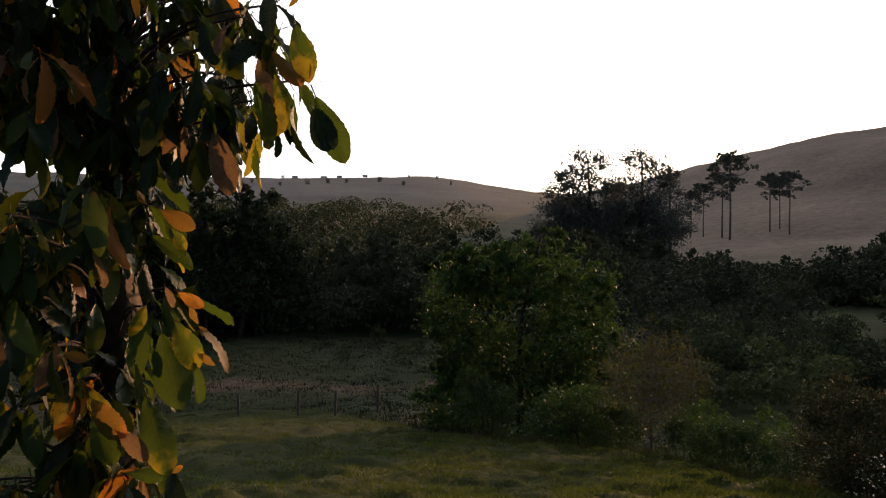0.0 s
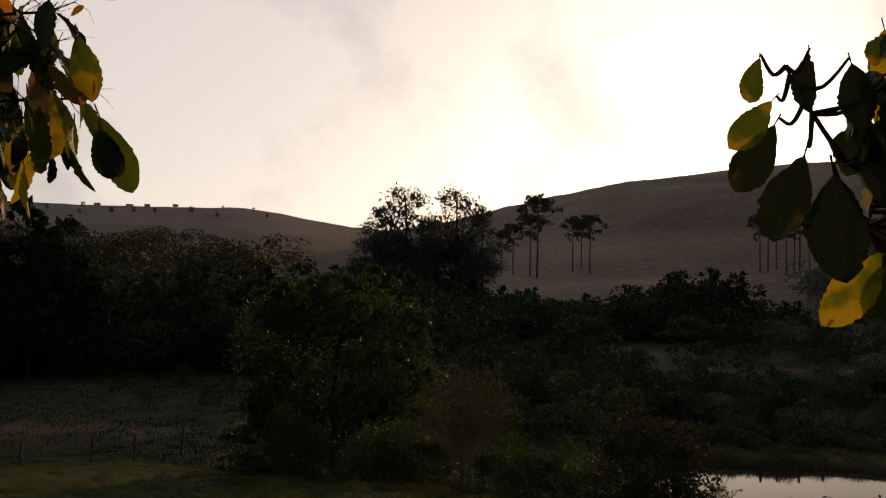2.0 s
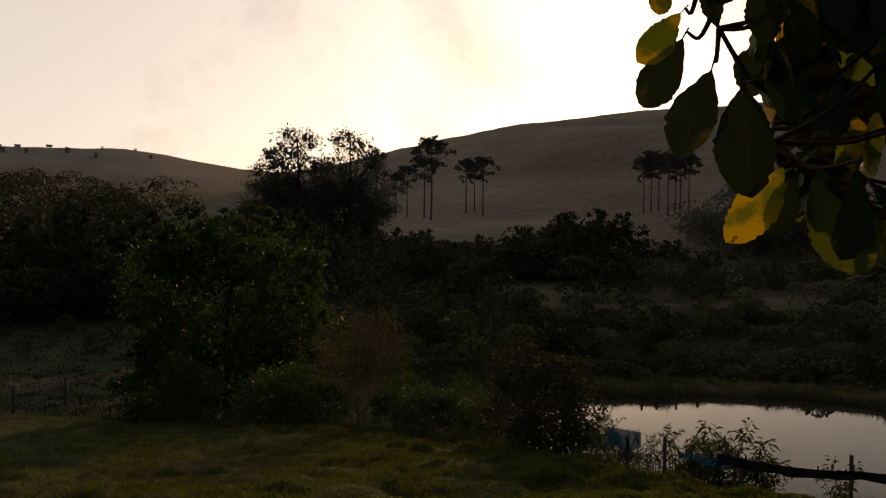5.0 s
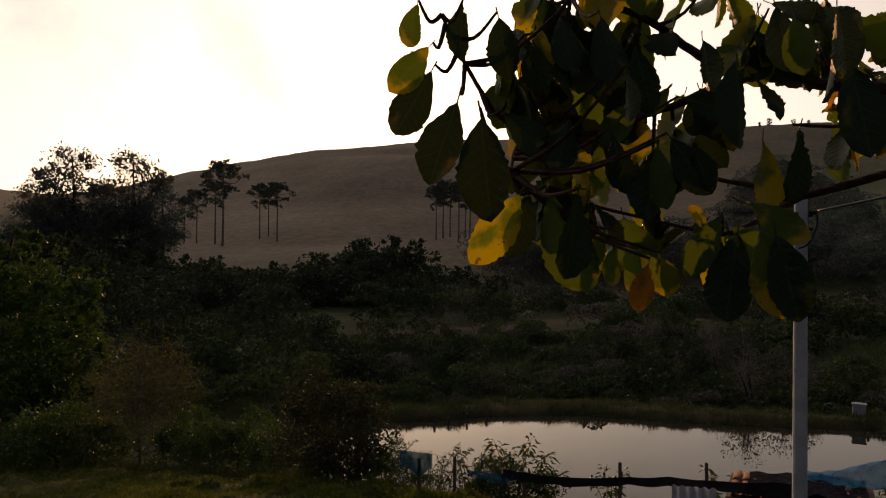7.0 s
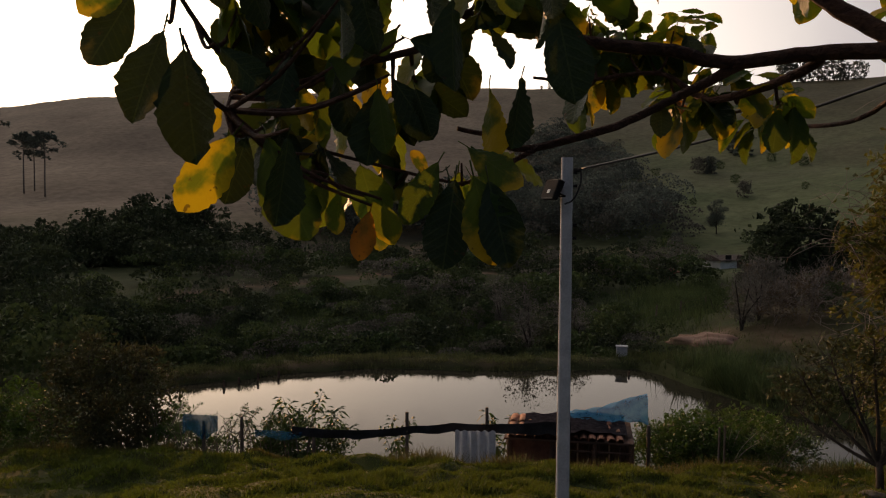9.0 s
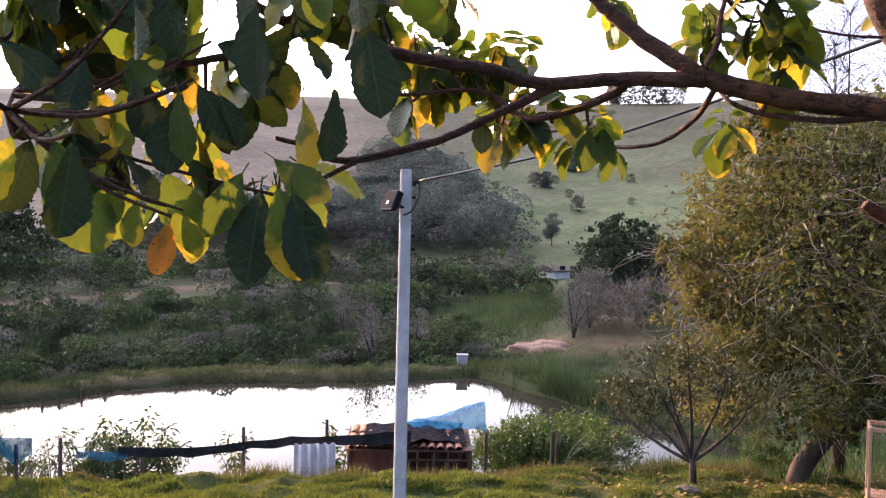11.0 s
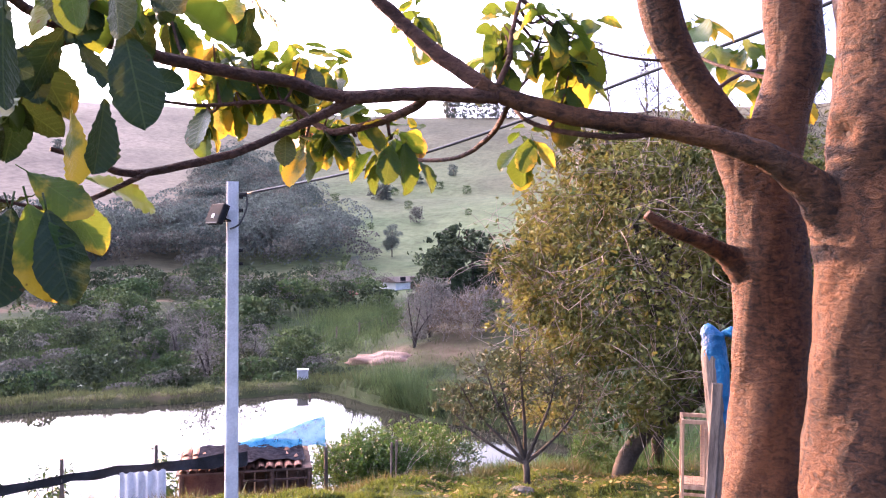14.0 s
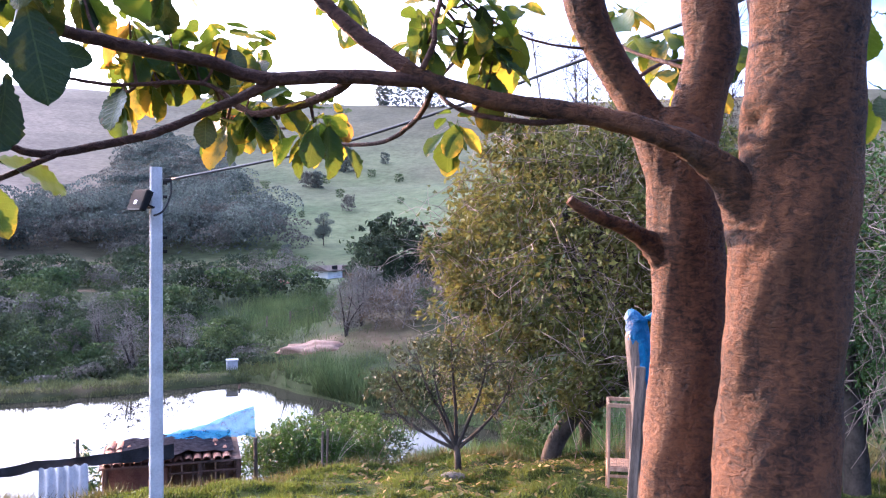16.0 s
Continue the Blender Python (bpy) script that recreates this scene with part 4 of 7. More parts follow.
GULLY = [q for q in patch(211, 150, 54.5, 62.5, 165, 310, 4, 7, 6, 9) if q[1] < np.interp(q[0], (54.5, 56, 59, 61.5, 62.5), (200, 300, 310, 260, 190))]
thicket("gully_woods", 201, patch(212, 60, 39, 65.5, 140, 168, 4, 7, 6.5, 11) + GULLY[::2], 1200, 0.46, M_FOL_HAZE, "woods filling a gully on the far hillside, haze put into their colour", 6)
thicket("grey_woods", 202, patch(213, 30, 38, 66, 138, 166, 3.5, 6, 5, 9) + GULLY[1::3], 1100, 0.42, M_FOL_GREY, "greyish half-bare woods among the far gully's trees", 6)
thicket("dark_thicket", 203, [(a, r, w, h * (0.45 + 0.55 * math.exp(-((a - 29.5) / 4.5) ** 2))) for a, r, w, h in patch(214, 34, 22, 38, 96, 112, 3, 5, 6, 8.5)] + patch(215, 44, 8, 24, 60, 110, 2.5, 4.5, 3.5, 6.5) + patch(216, 40, -32, 12, 72, 80, 2.5, 4.5, 4, 7), 900, 0.36, M_FOL_WOOD, "dark dense thicket along the valley floor", 9)
thicket("valley_woods", 209, patch(227, 70, -34, 9, 100, 200, 4, 7, 6, 9) + patch(228, 60, -34, 2, 200, 330, 5, 9, 7, 10), 560, 0.75, M_FOL_WOOD, "dark woods filling the valley below the far hill", 8)
thicket("green_scrub", 204, low_near_pond(off_track(patch(217, 100, 27, 67, 38.5, 66, 0.8, 2.2, 0.7, 2.6) + patch(218, 50, 30, 68, 64, 104, 1.4, 3.4, 1.2, 3.6))) + patch(219, 46, 11, 27, 36, 62, 1.0, 2.2, 1.4, 3.2), 820, 0.14, M_FOL_SCRUB, "tangled green valley scrub beyond the pond", 5, 1.2)
thicket("olive_scrub", 205, low_near_pond(off_track(patch(220, 64, 27, 66, 39, 66, 0.8, 2.2, 1.0, 3.0) + patch(221, 50, 30, 66, 64, 104, 1.4, 3.4, 1.6, 4.6))) + patch(222, 36, 10, 28, 38, 66, 1.2, 2.4, 1.6, 3.6), 820, 0.14, M_FOL_WOOD, "dark olive bushes among the valley scrub", 5, 1.2)
thicket("grey_scrub", 206, low_near_pond(off_track(patch(223, 40, 30, 66, 42, 64, 0.7, 1.8, 1.0, 2.8) + patch(224, 34, 34, 68, 66, 104, 1.3, 2.8, 1.6, 4.2))), 700, 0.12, M_FOL_GREY, "greyish leafless brush in the valley scrub", 5, 1.2)
thicket("bank_brush", 207, patch(225, 12, 54.5, 60.5, 40.5, 46, 0.6, 1.2, 1.2, 2.8), 520, 0.13, M_FOL_SHRUB, "brownish brush on the pond's far bank")
scatter(araucaria(8), [(19.7, 205, 2.0), (22.2, 210, 1.35), (22.8, 212, 1.2), (34.6, 205, 1.3), (36.2, 200, 1.4), (37.6, 204, 1.3)])
scatter(araucaria(9), [(18.0, 215, 1.3), (23.4, 205, 1.4), (17.2, 220, 1.1), (19.2, 210, 1.5), (35.1, 208, 1.45), (37.0, 207, 1.5), (36.7, 209, 1.2), (35.6, 212, 1.3)])
bare_tree("bare_tree", 31, 5.5, "half-bare brownish tree beyond the pond", [(56.2, 42.5, 0.85), (59.0, 43.5, 0.75), (70.3, 42.8, 0.6), (71.4, 44.5, 0.6), (54, 52, 0.7)], M_DARKBARK)

# the large bushes below the lawn
x, y, z = at(5.6, 28)
tree("large_bush", 41, lumpy(411, [(0, 0, 4.1, 2.9, 2.5, 2.5), (-2.0, 0, 4.7, 1.3, 1.4, 1.5), (2.2, 0, 4.3, 1.35, 1.5, 1.6), (0.6, 0, 6.1, 1.9, 1.6, 1.05), (-1.2, 0, 6.0, 1.2, 1.2, 0.85), (-2.6, 0, 6.1, 0.4, 0.4, 0.45), (0, 0, 1.8, 3.2, 2.4, 1.9), (-2.4, 0, 1.2, 1.3, 1.4, 1.3), (2.4, -0.2, 1.8, 1.3, 1.4, 1.6)], 9, 0.34, 0.68),
     44000, 0.17, 0.16, "large dense round green tree below the lawn", "tree", M_FOL_BUSH, where=(x, y, z - 0.1), per=60, clump=0.26, fill=0.25, aspect=0.55)
tree("sparse_shrub", 42, [(0, 0, 1.6, 1.3, 1.2, 1.4), (-0.7, 0.2, 2.2, 0.8, 0.8, 0.9), (0.8, 0, 2.3, 0.8, 0.8, 0.8), (0.1, 0, 3.0, 0.8, 0.7, 0.6)],
     4200, 0.075, 0.04, "sparse twiggy shrub with small yellowish leaves", "shrub", M_FOL_VINE, bark=M_GREYBARK, where=at(14.7, 20.6), twig=420, twig_len=1.0, twig_r=0.006, per=7, n_limb=22, fill=0.8, twig_mat=M_GREYBARK)
tree("low_shrub", 43, [(0, 0, 0.9, 1.1, 0.9, 0.9), (-0.9, 0, 0.7, 0.8, 0.8, 0.7), (1.0, 0.1, 0.7, 0.8, 0.7, 0.7)], 4200, 0.10, 0.04, "low dark shrub at the lawn's edge", "shrub", M_FOL_BUSH, where=at(9.8, 21.5), per=20)
low = tree("bank_shrub", 44, [(0, 0, 0.8, 0.8, 0.8, 0.7), (0.4, 0, 1.3, 0.5, 0.5, 0.6), (-0.5, 0.1, 1.0, 0.5, 0.5, 0.5)], 3600, 0.085, 0.03, "leafy shrub on the bank above the pond", "shrub", M_FOL_BUSH, group="bank shrubs", per=16, twig=50, twig_len=0.6, twig_r=0.005)
scatter(low, [(19.5, 18.8, 0.9), (21.0, 18.4, 0.9), (12.0, 21.4, 1.0), (23.4, 17.2, 0.8), (17.2, 20.4, 0.9), (9.0, 22.4, 1.0), (3.0, 24.0, 1.1), (31.6, 15.2, 0.55), (40.8, 14.9, 0.7), (38.4, 15.2, 0.6), (33.6, 15.6, 0.5), (66.5, 14.6, 0.78), (67.7, 15.4, 0.75), (68.6, 14.2, 0.74), (70.2, 15.0, 0.8), (71.3, 15.6, 0.7), (65.8, 15.6, 0.8), (73.0, 16.5, 0.75), (83, 16, 0.5)])
tree("orange_tipped_shrub", 45, [(0, 0, 1.1, 1.05, 1.0, 0.85), (-0.5, 0, 1.9, 0.5, 0.5, 0.5), (0.6, 0.1, 1.7, 0.5, 0.5, 0.4), (0.2, -0.1, 0.6, 0.8, 0.8, 0.5)],
     11000, 0.085, 0.04, "bushy shrub with russet leaf tips above the pond", "shrub", M_FOL_SHRUB, where=at(27.6, 15.8), twig=120, twig_len=0.7, twig_r=0.006, per=16, n_limb=14, twig_mat=M_DARKBARK)

# the wide old tree at the lawn's end, with a leaning trunk and hanging shoots
x, y, z = at(86.3, 15.2)
tree("spreading_tree", 51, lumpy(511, [(0.0, 0.2, 3.6, 2.2, 2.2, 1.9), (0.2, 1.35, 3.0, 1.2, 1.1, 1.7), (0, 1.75, 1.9, 0.8, 0.8, 1.2), (0.2, -1.2, 3.9, 2.4, 2.4, 2.3), (0, -3.2, 3.8, 2.2, 2.3, 2.4), (-0.6, 0.6, 1.9, 1.5, 1.8, 1.0), (0.5, -0.6, 5.1, 2.4, 2.6, 1.2), (-0.7, -2.6, 2.2, 1.4, 1.6, 1.0)], 7, 0.26, 0.52, -0.7),
     62000, 0.115, 0.10, "wide viny tree with yellow-green leaves and grey hanging shoots", "tree", M_FOL_VINE, where=(x, y, z), base=(-0.2, -0.5, 1.4), twig=1700, twig_len=1.5, twig_r=0.009, hang=0.35, per=50, clump=0.30, fill=0.3, n_limb=24, twig_mat=M_VINE,
     extra=[[(-0.6, 0.3, -0.4, 0.2), (-0.55, 0.25, 0.3, 0.17), (-0.3, -0.15, 0.9, 0.15), (-0.2, -0.5, 1.4, 0.14), (0, -0.7, 2.4, 0.12), (0.2, -1.2, 3.6, 0.06)], [(-0.25, -0.3, 1.1, 0.13), (-0.2, -0.75, 1.25, 0.12), (-0.1, -1.3, 1.8, 0.10), (0, -2.0, 2.8, 0.06)]])
def bare_tops():
    rng = np.random.default_rng(54)
    x0, y0, z0 = at(87.5, 17.0)
    e = thing("bare_tree", (x0, y0, z0), "leafless tree rising behind the viny tree", "tree", "bare trees")
    ms, tips = Mesh(), []
    ms.tube([(0, 0, -0.3), (0.1, 0.1, 2.0), (0, 0, 3.6)], [0.14, 0.12, 0.09], 8)
    for k in range(9):
        tip = (rng.uniform(-0.6, 0.6), rng.uniform(-3.4, 2.2), rng.uniform(6.6, 8.8))
        pth = smooth_path([(0, 0, 3.0 + 0.1 * k), (tip[0] * 0.4, tip[1] * 0.5, 4.9), tip], 6)
        ms.tube(pth, [0.05 * (1 - 0.85 * i / 12) for i in range(13)], 5)
        tips += [tuple(q) for q in pth[5:]]
    part("trunk", ms, M_DARKBARK, e, smooth=True)
    tagged(part("twig_tangle", twigs(rng, tips, 1500, 1.6, 0.006, 0.05, steps=7), M_DARKBARK, e), kind="stuff")


bare_tops()
x, y, z = at(104.5, 13.2)
tree("dark_tree", 52, [(0.4, 0.4, 3.4, 1.9, 1.6, 1.9), (0.3, -1.0, 2.6, 1.6, 1.4, 1.8), (0.8, -2.2, 3.2, 1.8, 1.6, 2.4), (0.6, 0.9, 1.7, 1.0, 0.9, 1.1)], 15000, 0.09, 0.16, "dark leafy tree with bare hanging twigs", "tree", M_FOL_BUSH, where=(x, y, z), twig_mat=M_VINE, twig=900, twig_len=1.4, twig_r=0.009, hang=0.5, per=26, n_limb=14,
     extra=[[(0, 0, -0.3, 0.2), (0.05, 0.05, 0.8, 0.17), (0.1, 0.2, 1.8, 0.14), (0.3, 0.1, 3.0, 0.1)], [(-0.2, -1.3, -0.3, 0.13), (-0.1, -1.2, 0.9, 0.11), (0.1, -1.4, 2.2, 0.08)]])


def small_tree():
    rng = np.random.default_rng(53)
    e = thing("small_tree", at(78.6, 12.1), "small sparse multi-stemmed tree on the lawn", "tree")
    ms, tips = Mesh(), []
    ms.tube([(0, 0, -0.2), (0, 0, 0.15), (0.02, 0.03, 0.36)], [0.06, 0.05, 0.045], 8)
    for dx, dy, h in ((0.1, 1.05, 1.35), (0.0, 0.65, 1.7), (0.15, 0.15, 1.95), (-0.1, -0.45, 1.65), (0.1, 1.2, 1.0), (-0.2, 0.35, 1.5), (0.1, -0.75, 1.25)):
        pth = smooth_path([(0.02, 0.03, 0.3), (dx * 0.3, dy * 0.35, 0.45 * h), (dx * 0.7, dy * 0.75, 0.72 * h), (dx, dy, h)], 5)
        ms.tube(pth, [0.034 * (1 - 0.75 * i / 15) for i in range(16)], 6, 0.05, rng)
        tips += [tuple(q) for q in pth[7:]]
    part("trunk", ms, M_DARKBARK, e, smooth=True)
    tagged(part("twig_tangle", twigs(rng, tips, 190, 0.55, 0.006), M_DARKBARK, e), kind="stuff")
    part("crown", crown(rng, [(0.05, 0.3, 1.65, 0.7, 0.95, 0.45), (0, 0.95, 1.2, 0.5, 0.5, 0.4), (0, -0.5, 1.45, 0.5, 0.55, 0.4), (0, 0.6, 1.15, 0.5, 0.8, 0.3)], 1500, 0.085, per=7, fill=0.9)[0], M_FOL_SHRUB, e)


small_tree()


# ---- the lamp pole and its cable ----
def lamp_pole():
    x, y = 5.56, 3.37
    z0 = float(height(x, y))
    e = thing("concrete_pole", (x, y, z0), "tall square pale concrete post carrying a floodlight", "pole", turn=-56)
    ms = Mesh()
    top, w0, w1 = 2.03 - z0, 0.054, 0.043
    ring = lambda w, zz: [(w, w - 0.012, zz), (w - 0.012, w, zz), (-w + 0.012, w, zz), (-w, w - 0.012, zz), (-w, -w + 0.012, zz), (-w + 0.012, -w, zz), (w - 0.012, -w, zz), (w, -w + 0.012, zz)]
    rings = 14
    v = [p for i in range(rings + 1) for p in ring(w0 + (w1 - w0) * i / rings, -0.4 + (top + 0.4) * i / rings)]
    f = [(i * 8 + k, i * 8 + k2, i * 8 + 8 + k2, i * 8 + 8 + k) for i in range(rings) for k, k2 in ((k, (k + 1) % 8) for k in range(8))]
    f.append(tuple(rings * 8 + k for k in range(8)))
    ms.add([p for p in v], [tuple(reversed(q)) for q in f[:-1]] + [f[-1]])
    part("post", ms, M_CONCRETE, e)
    for zz in (top - 0.12, top - 0.22, top - 0.52, top - 0.62):
        b = Mesh()
        b.tube([(0.045, -0.075, zz), (0.075, -0.075, zz)], 0.012, 8)
        part("bolt", b, M_BLACK, e)
    w = Mesh()
    w.tube([(0.055, -0.06, top - 0.10), (0.10, -0.09, top - 0.10)], 0.016, 10)
    part("insulator", w, M_BLACK, e)
    d = Mesh()
    d.tube(smooth_path([(0.10, -0.09, top - 0.1), (0.10, -0.08, top - 0.2), (0.05, -0.085, top - 0.32), (-0.02, -0.09, top - 0.36)], 5), 0.007, 6)
    part("drop_wire", d, M_CABLE, e, smooth=True)
    return e, z0, top


pole, pole_z, pole_top = lamp_pole()


def floodlight():
    e = thing("floodlight", (5.56, 3.37, 1.78), "black rectangular floodlight bolted to the concrete pole", "floodlight", turn=243)
    h = Mesh()
    h.box((0.20, 0.05, 0.16), m=pose(0, -0.13, 0, -22, 0, 0), bevel=0.01)
    body = part("housing", h, M_BLACK, e)
    for k in range(5):
        fn = Mesh()
        fn.box((0.008, 0.025, 0.12), m=pose(-0.07 + 0.035 * k, -0.095, 0.01, -22, 0, 0))
        part("cooling_fin", fn, M_BLACK, body)
    g = Mesh()
    g.box((0.165, 0.006, 0.125), m=pose(0, -0.156, -0.01, -22, 0, 0))
    part("glass", g, mat("dark_glass", (0.012, 0.012, 0.012), (0.02, 0.02, 0.02), 8, 0.5, 0, 50, spec=0.15), body)
    c = Mesh()
    c.box((0.035, 0.006, 0.03), m=pose(0, -0.161, -0.012, -22, 0, 0))
    part("lamp_chip", c, M_GLASS, body, "pale square lamp chip")
    b = Mesh()
    b.tube([(-0.09, -0.12, -0.03), (-0.09, -0.07, -0.05), (0.09, -0.07, -0.05), (0.09, -0.12, -0.03)], 0.008, 6)
    part("bracket", b, M_BLACK, e)
    return e


floodlight()


def wire(name, pts, r, label):
    ms = Mesh()
    ms.tube(smooth_path(pts, 8), r, 6)
    return tagged(part(name, ms, M_CABLE, smooth=True), label, "cable")


wire("power_cable", [(5.62, 3.30, 1.94), (5.25, 2.05, 2.09), (4.98, 1.12, 2.28), (4.57, 0.25, 2.47), (4.2, -0.4, 2.60), (3.6, -1.5, 2.9)], 0.009, "black twisted power cable slung from the pole")


# ---- the two near trees with large hanging leaves ----
def leaf_data(name, seed, material, wide, droop):
    """One oval leaf along +x with a midrib fold, a drooping tip and a stalk; unit length."""
    rng = np.random.default_rng(seed)
    n, ms, v, f = 24, Mesh(), [], []
    droop, fold = droop * rng.uniform(0.5, 1.4), rng.uniform(0.05, 0.14)
    wide = wide * rng.uniform(0.86, 1.12)
    for i in range(n + 1):
        t = i / n
        w = wide * max(0.0, math.sin(math.pi * t ** 1.35)) ** 0.62 + (0.004 if 0 < i < n else 0)
        zc = -droop * t * t
        tw = 0.03 * math.sin(6 * t + seed)
        tooth = 0.018 * (1 if i % 2 else -1) * (t > 0.25)
        e1, e2 = (1 + tooth + 0.05 * rng.uniform(-1, 1)) * w, (1 + tooth + 0.05 * rng.uniform(-1, 1)) * w
        v += [(t, e1, zc + fold * w * 3 + tw + 0.015 * rng.normal()), (t, e1 * 0.5, zc + fold * w * 1.8), (t, 0, zc), (t, -e2 * 0.5, zc + fold * w * 1.8), (t, -e2, zc + fold * w * 3 - tw + 0.015 * rng.normal())]
        if i:
            f += [((i - 1) * 5 + k, (i - 1) * 5 + k + 1, i * 5 + k + 1, i * 5 + k) for k in range(4)]
    ms.add(v, [tuple(reversed(q)) for q in f])
    ms.tube([(-0.16, 0, 0.035), (-0.07, 0, 0.012), (0.02, 0, -0.004)], [0.011, 0.010, 0.008], 4)
    return ms, ms.data(name, material, True)


LEAF_MATS = {"green": M_LEAF_GREEN, "dark": M_LEAF_DARK, "yellow": M_LEAF_YELLOW, "orange": M_LEAF_ORANGE, "dry": M_LEAF_DRY}
BROAD = {k: [leaf_data("leaf", 60 + 10 * i + j, m, 0.30, 0.16) for j in range(4)] for i, (k, m) in enumerate(LEAF_MATS.items())}
SLIM = {k: [leaf_data("leaf", 160 + 10 * i + j, m, 0.175, 0.42) for j in range(4)] for i, (k, m) in enumerate(LEAF_MATS.items())}

BROAD_FLAT = {k: [leaf_data("leaf", 260 + 10 * i + j, m, 0.255, 0.07) for j in range(4)] for i, (k, m) in enumerate(LEAF_MATS.items())}
SLIM_FLAT = {k: [leaf_data("leaf", 360 + 10 * i + j, m, 0.215, 0.10) for j in range(4)] for i, (k, m) in enumerate(LEAF_MATS.items())}


def hang_leaf(parent, p, direction, length, roll, kind, rng, shapes, rest=None):
    """A leaf as a part of its tree, or, past the nearest, into the joined rest."""
    d = Vector(direction).normalized()
    s = d.cross(Vector((0, 0, 1)))
    s = s.normalized() if s.length > 1e-3 else Vector((1, 0, 0))
    u = s.cross(d).normalized()
    m = Matrix(((d.x, -s.x, u.x, p[0]), (d.y, -s.y, u.y, p[1]), (d.z, -s.z, u.z, p[2]), (0, 0, 0, 1)))
    m = m @ pose(0, 0, 0, roll, 0, 0) @ pose(0.10 * length, 0, 0) @ Matrix.Scale(length, 4)
    ms, me = shapes[kind][int(rng.integers(0, 4))]
    if rest is not None:
        rest.setdefault(kind, Mesh()).add([m @ Vector(q) for q in ms.v], ms.f)
        return
    ob = new("leaf", me)
    ob.parent = parent
    ob.matrix_basis = m


def whorl(parent, rng, p, n, length, mix, down=0.75, shapes=BROAD, rest=None):
    """A tuft of n leaves drooping from the end of a twig."""
    kinds, w = zip(*mix.items())
    w = np.array(w) / sum(w)
    ph = rng.uniform(0, 360)
    for i in range(n):
        az_ = radians(ph + 360 * i / n + rng.uniform(-25, 25))
        dn = min(0.99, max(-0.5, rng.normal(down, 0.2)))
        h = math.sqrt(1 - dn * dn)
        hang_leaf(parent, Vector(p) + Vector(rng.normal(size=3) * 0.014), (h * math.cos(az_), h * math.sin(az_), -dn), length * rng.uniform(0.65, 1.15), rng.uniform(-50, 50), str(rng.choice(kinds, p=w)), rng, shapes, rest)


def set_leaves(parent, rng, rows, mix, shapes):
    """Single leaves from the stalk's end to the tip, in metres."""
    kinds, w = zip(*mix.items())
    w = np.array(w) / sum(w)
    for r in rows:
        p, q = Vector(r[:3]), Vector(r[3:])
        hang_leaf(parent, p, q - p, (q - p).length * 1.0, float(rng.choice((-1, 1))) * rng.uniform(58, 122), str(rng.choice(kinds, p=w)), rng, shapes)


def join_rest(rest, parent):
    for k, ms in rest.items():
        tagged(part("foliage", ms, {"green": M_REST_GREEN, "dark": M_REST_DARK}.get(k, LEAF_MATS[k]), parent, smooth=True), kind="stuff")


def branch(name, rows, parent, rng, material, sides=9, wob=0.02):
    pth = smooth_path(rows, 6)
    ms = Mesh()
    jig = rng.normal(size=(len(pth), 3)) * np.minimum(0.0009, pth[:, 3:4] * 0.08)
    ms.tube(pth[:, :3] + jig, list(pth[:, 3]), sides, wob, rng)
    return part(name, ms, material, parent, smooth=True)


def trunk_mesh(rows, sides, rng, swell=()):
    """A trunk with an uneven girth, shallow cross wrinkles and flutes."""
    pth = smooth_path(rows, 30)
    ms = Mesh()
    v = []
    for i, (x0, y0, z0, r0) in enumerate(pth):
        for k in range(sides):
            a = 2 * math.pi * k / sides
            q = float(fbm(np.array(math.cos(a) * 1.1 + 3), np.array(z0 * 5.0 + math.sin(a) * 1.1), 41, 3)) * 0.11 + float(fbm(np.array(math.cos(a) * 2.5 + 7), np.array(z0 * 14.0 + math.sin(a) * 2.5), 44, 3)) * 0.055 + float(vnoise(np.array(math.cos(a) * 1.5), np.array(z0 * 45.0), 47)) * 0.012
            q += 0.02 * math.sin(3 * a + z0 * 1.3)
            for a1, z1, wa, wz, am in swell:
                da = (a - radians(a1) + math.pi) % (2 * math.pi) - math.pi
                q += am * math.exp(-(da / radians(wa)) ** 2 - ((z0 - z1) / wz) ** 2)
            rr = r0 * (1 + q)
            v.append((x0 + rr * math.cos(a), y0 + rr * math.sin(a), z0))
    f = [(i * sides + k, i * sides + (k + 1) % sides, (i + 1) * sides + (k + 1) % sides, (i + 1) * sides + k) for i in range(len(pth) - 1) for k in range(sides)]
    f.append(tuple((len(pth) - 1) * sides + k for k in range(sides)))
    ms.add(v, f)
    return ms


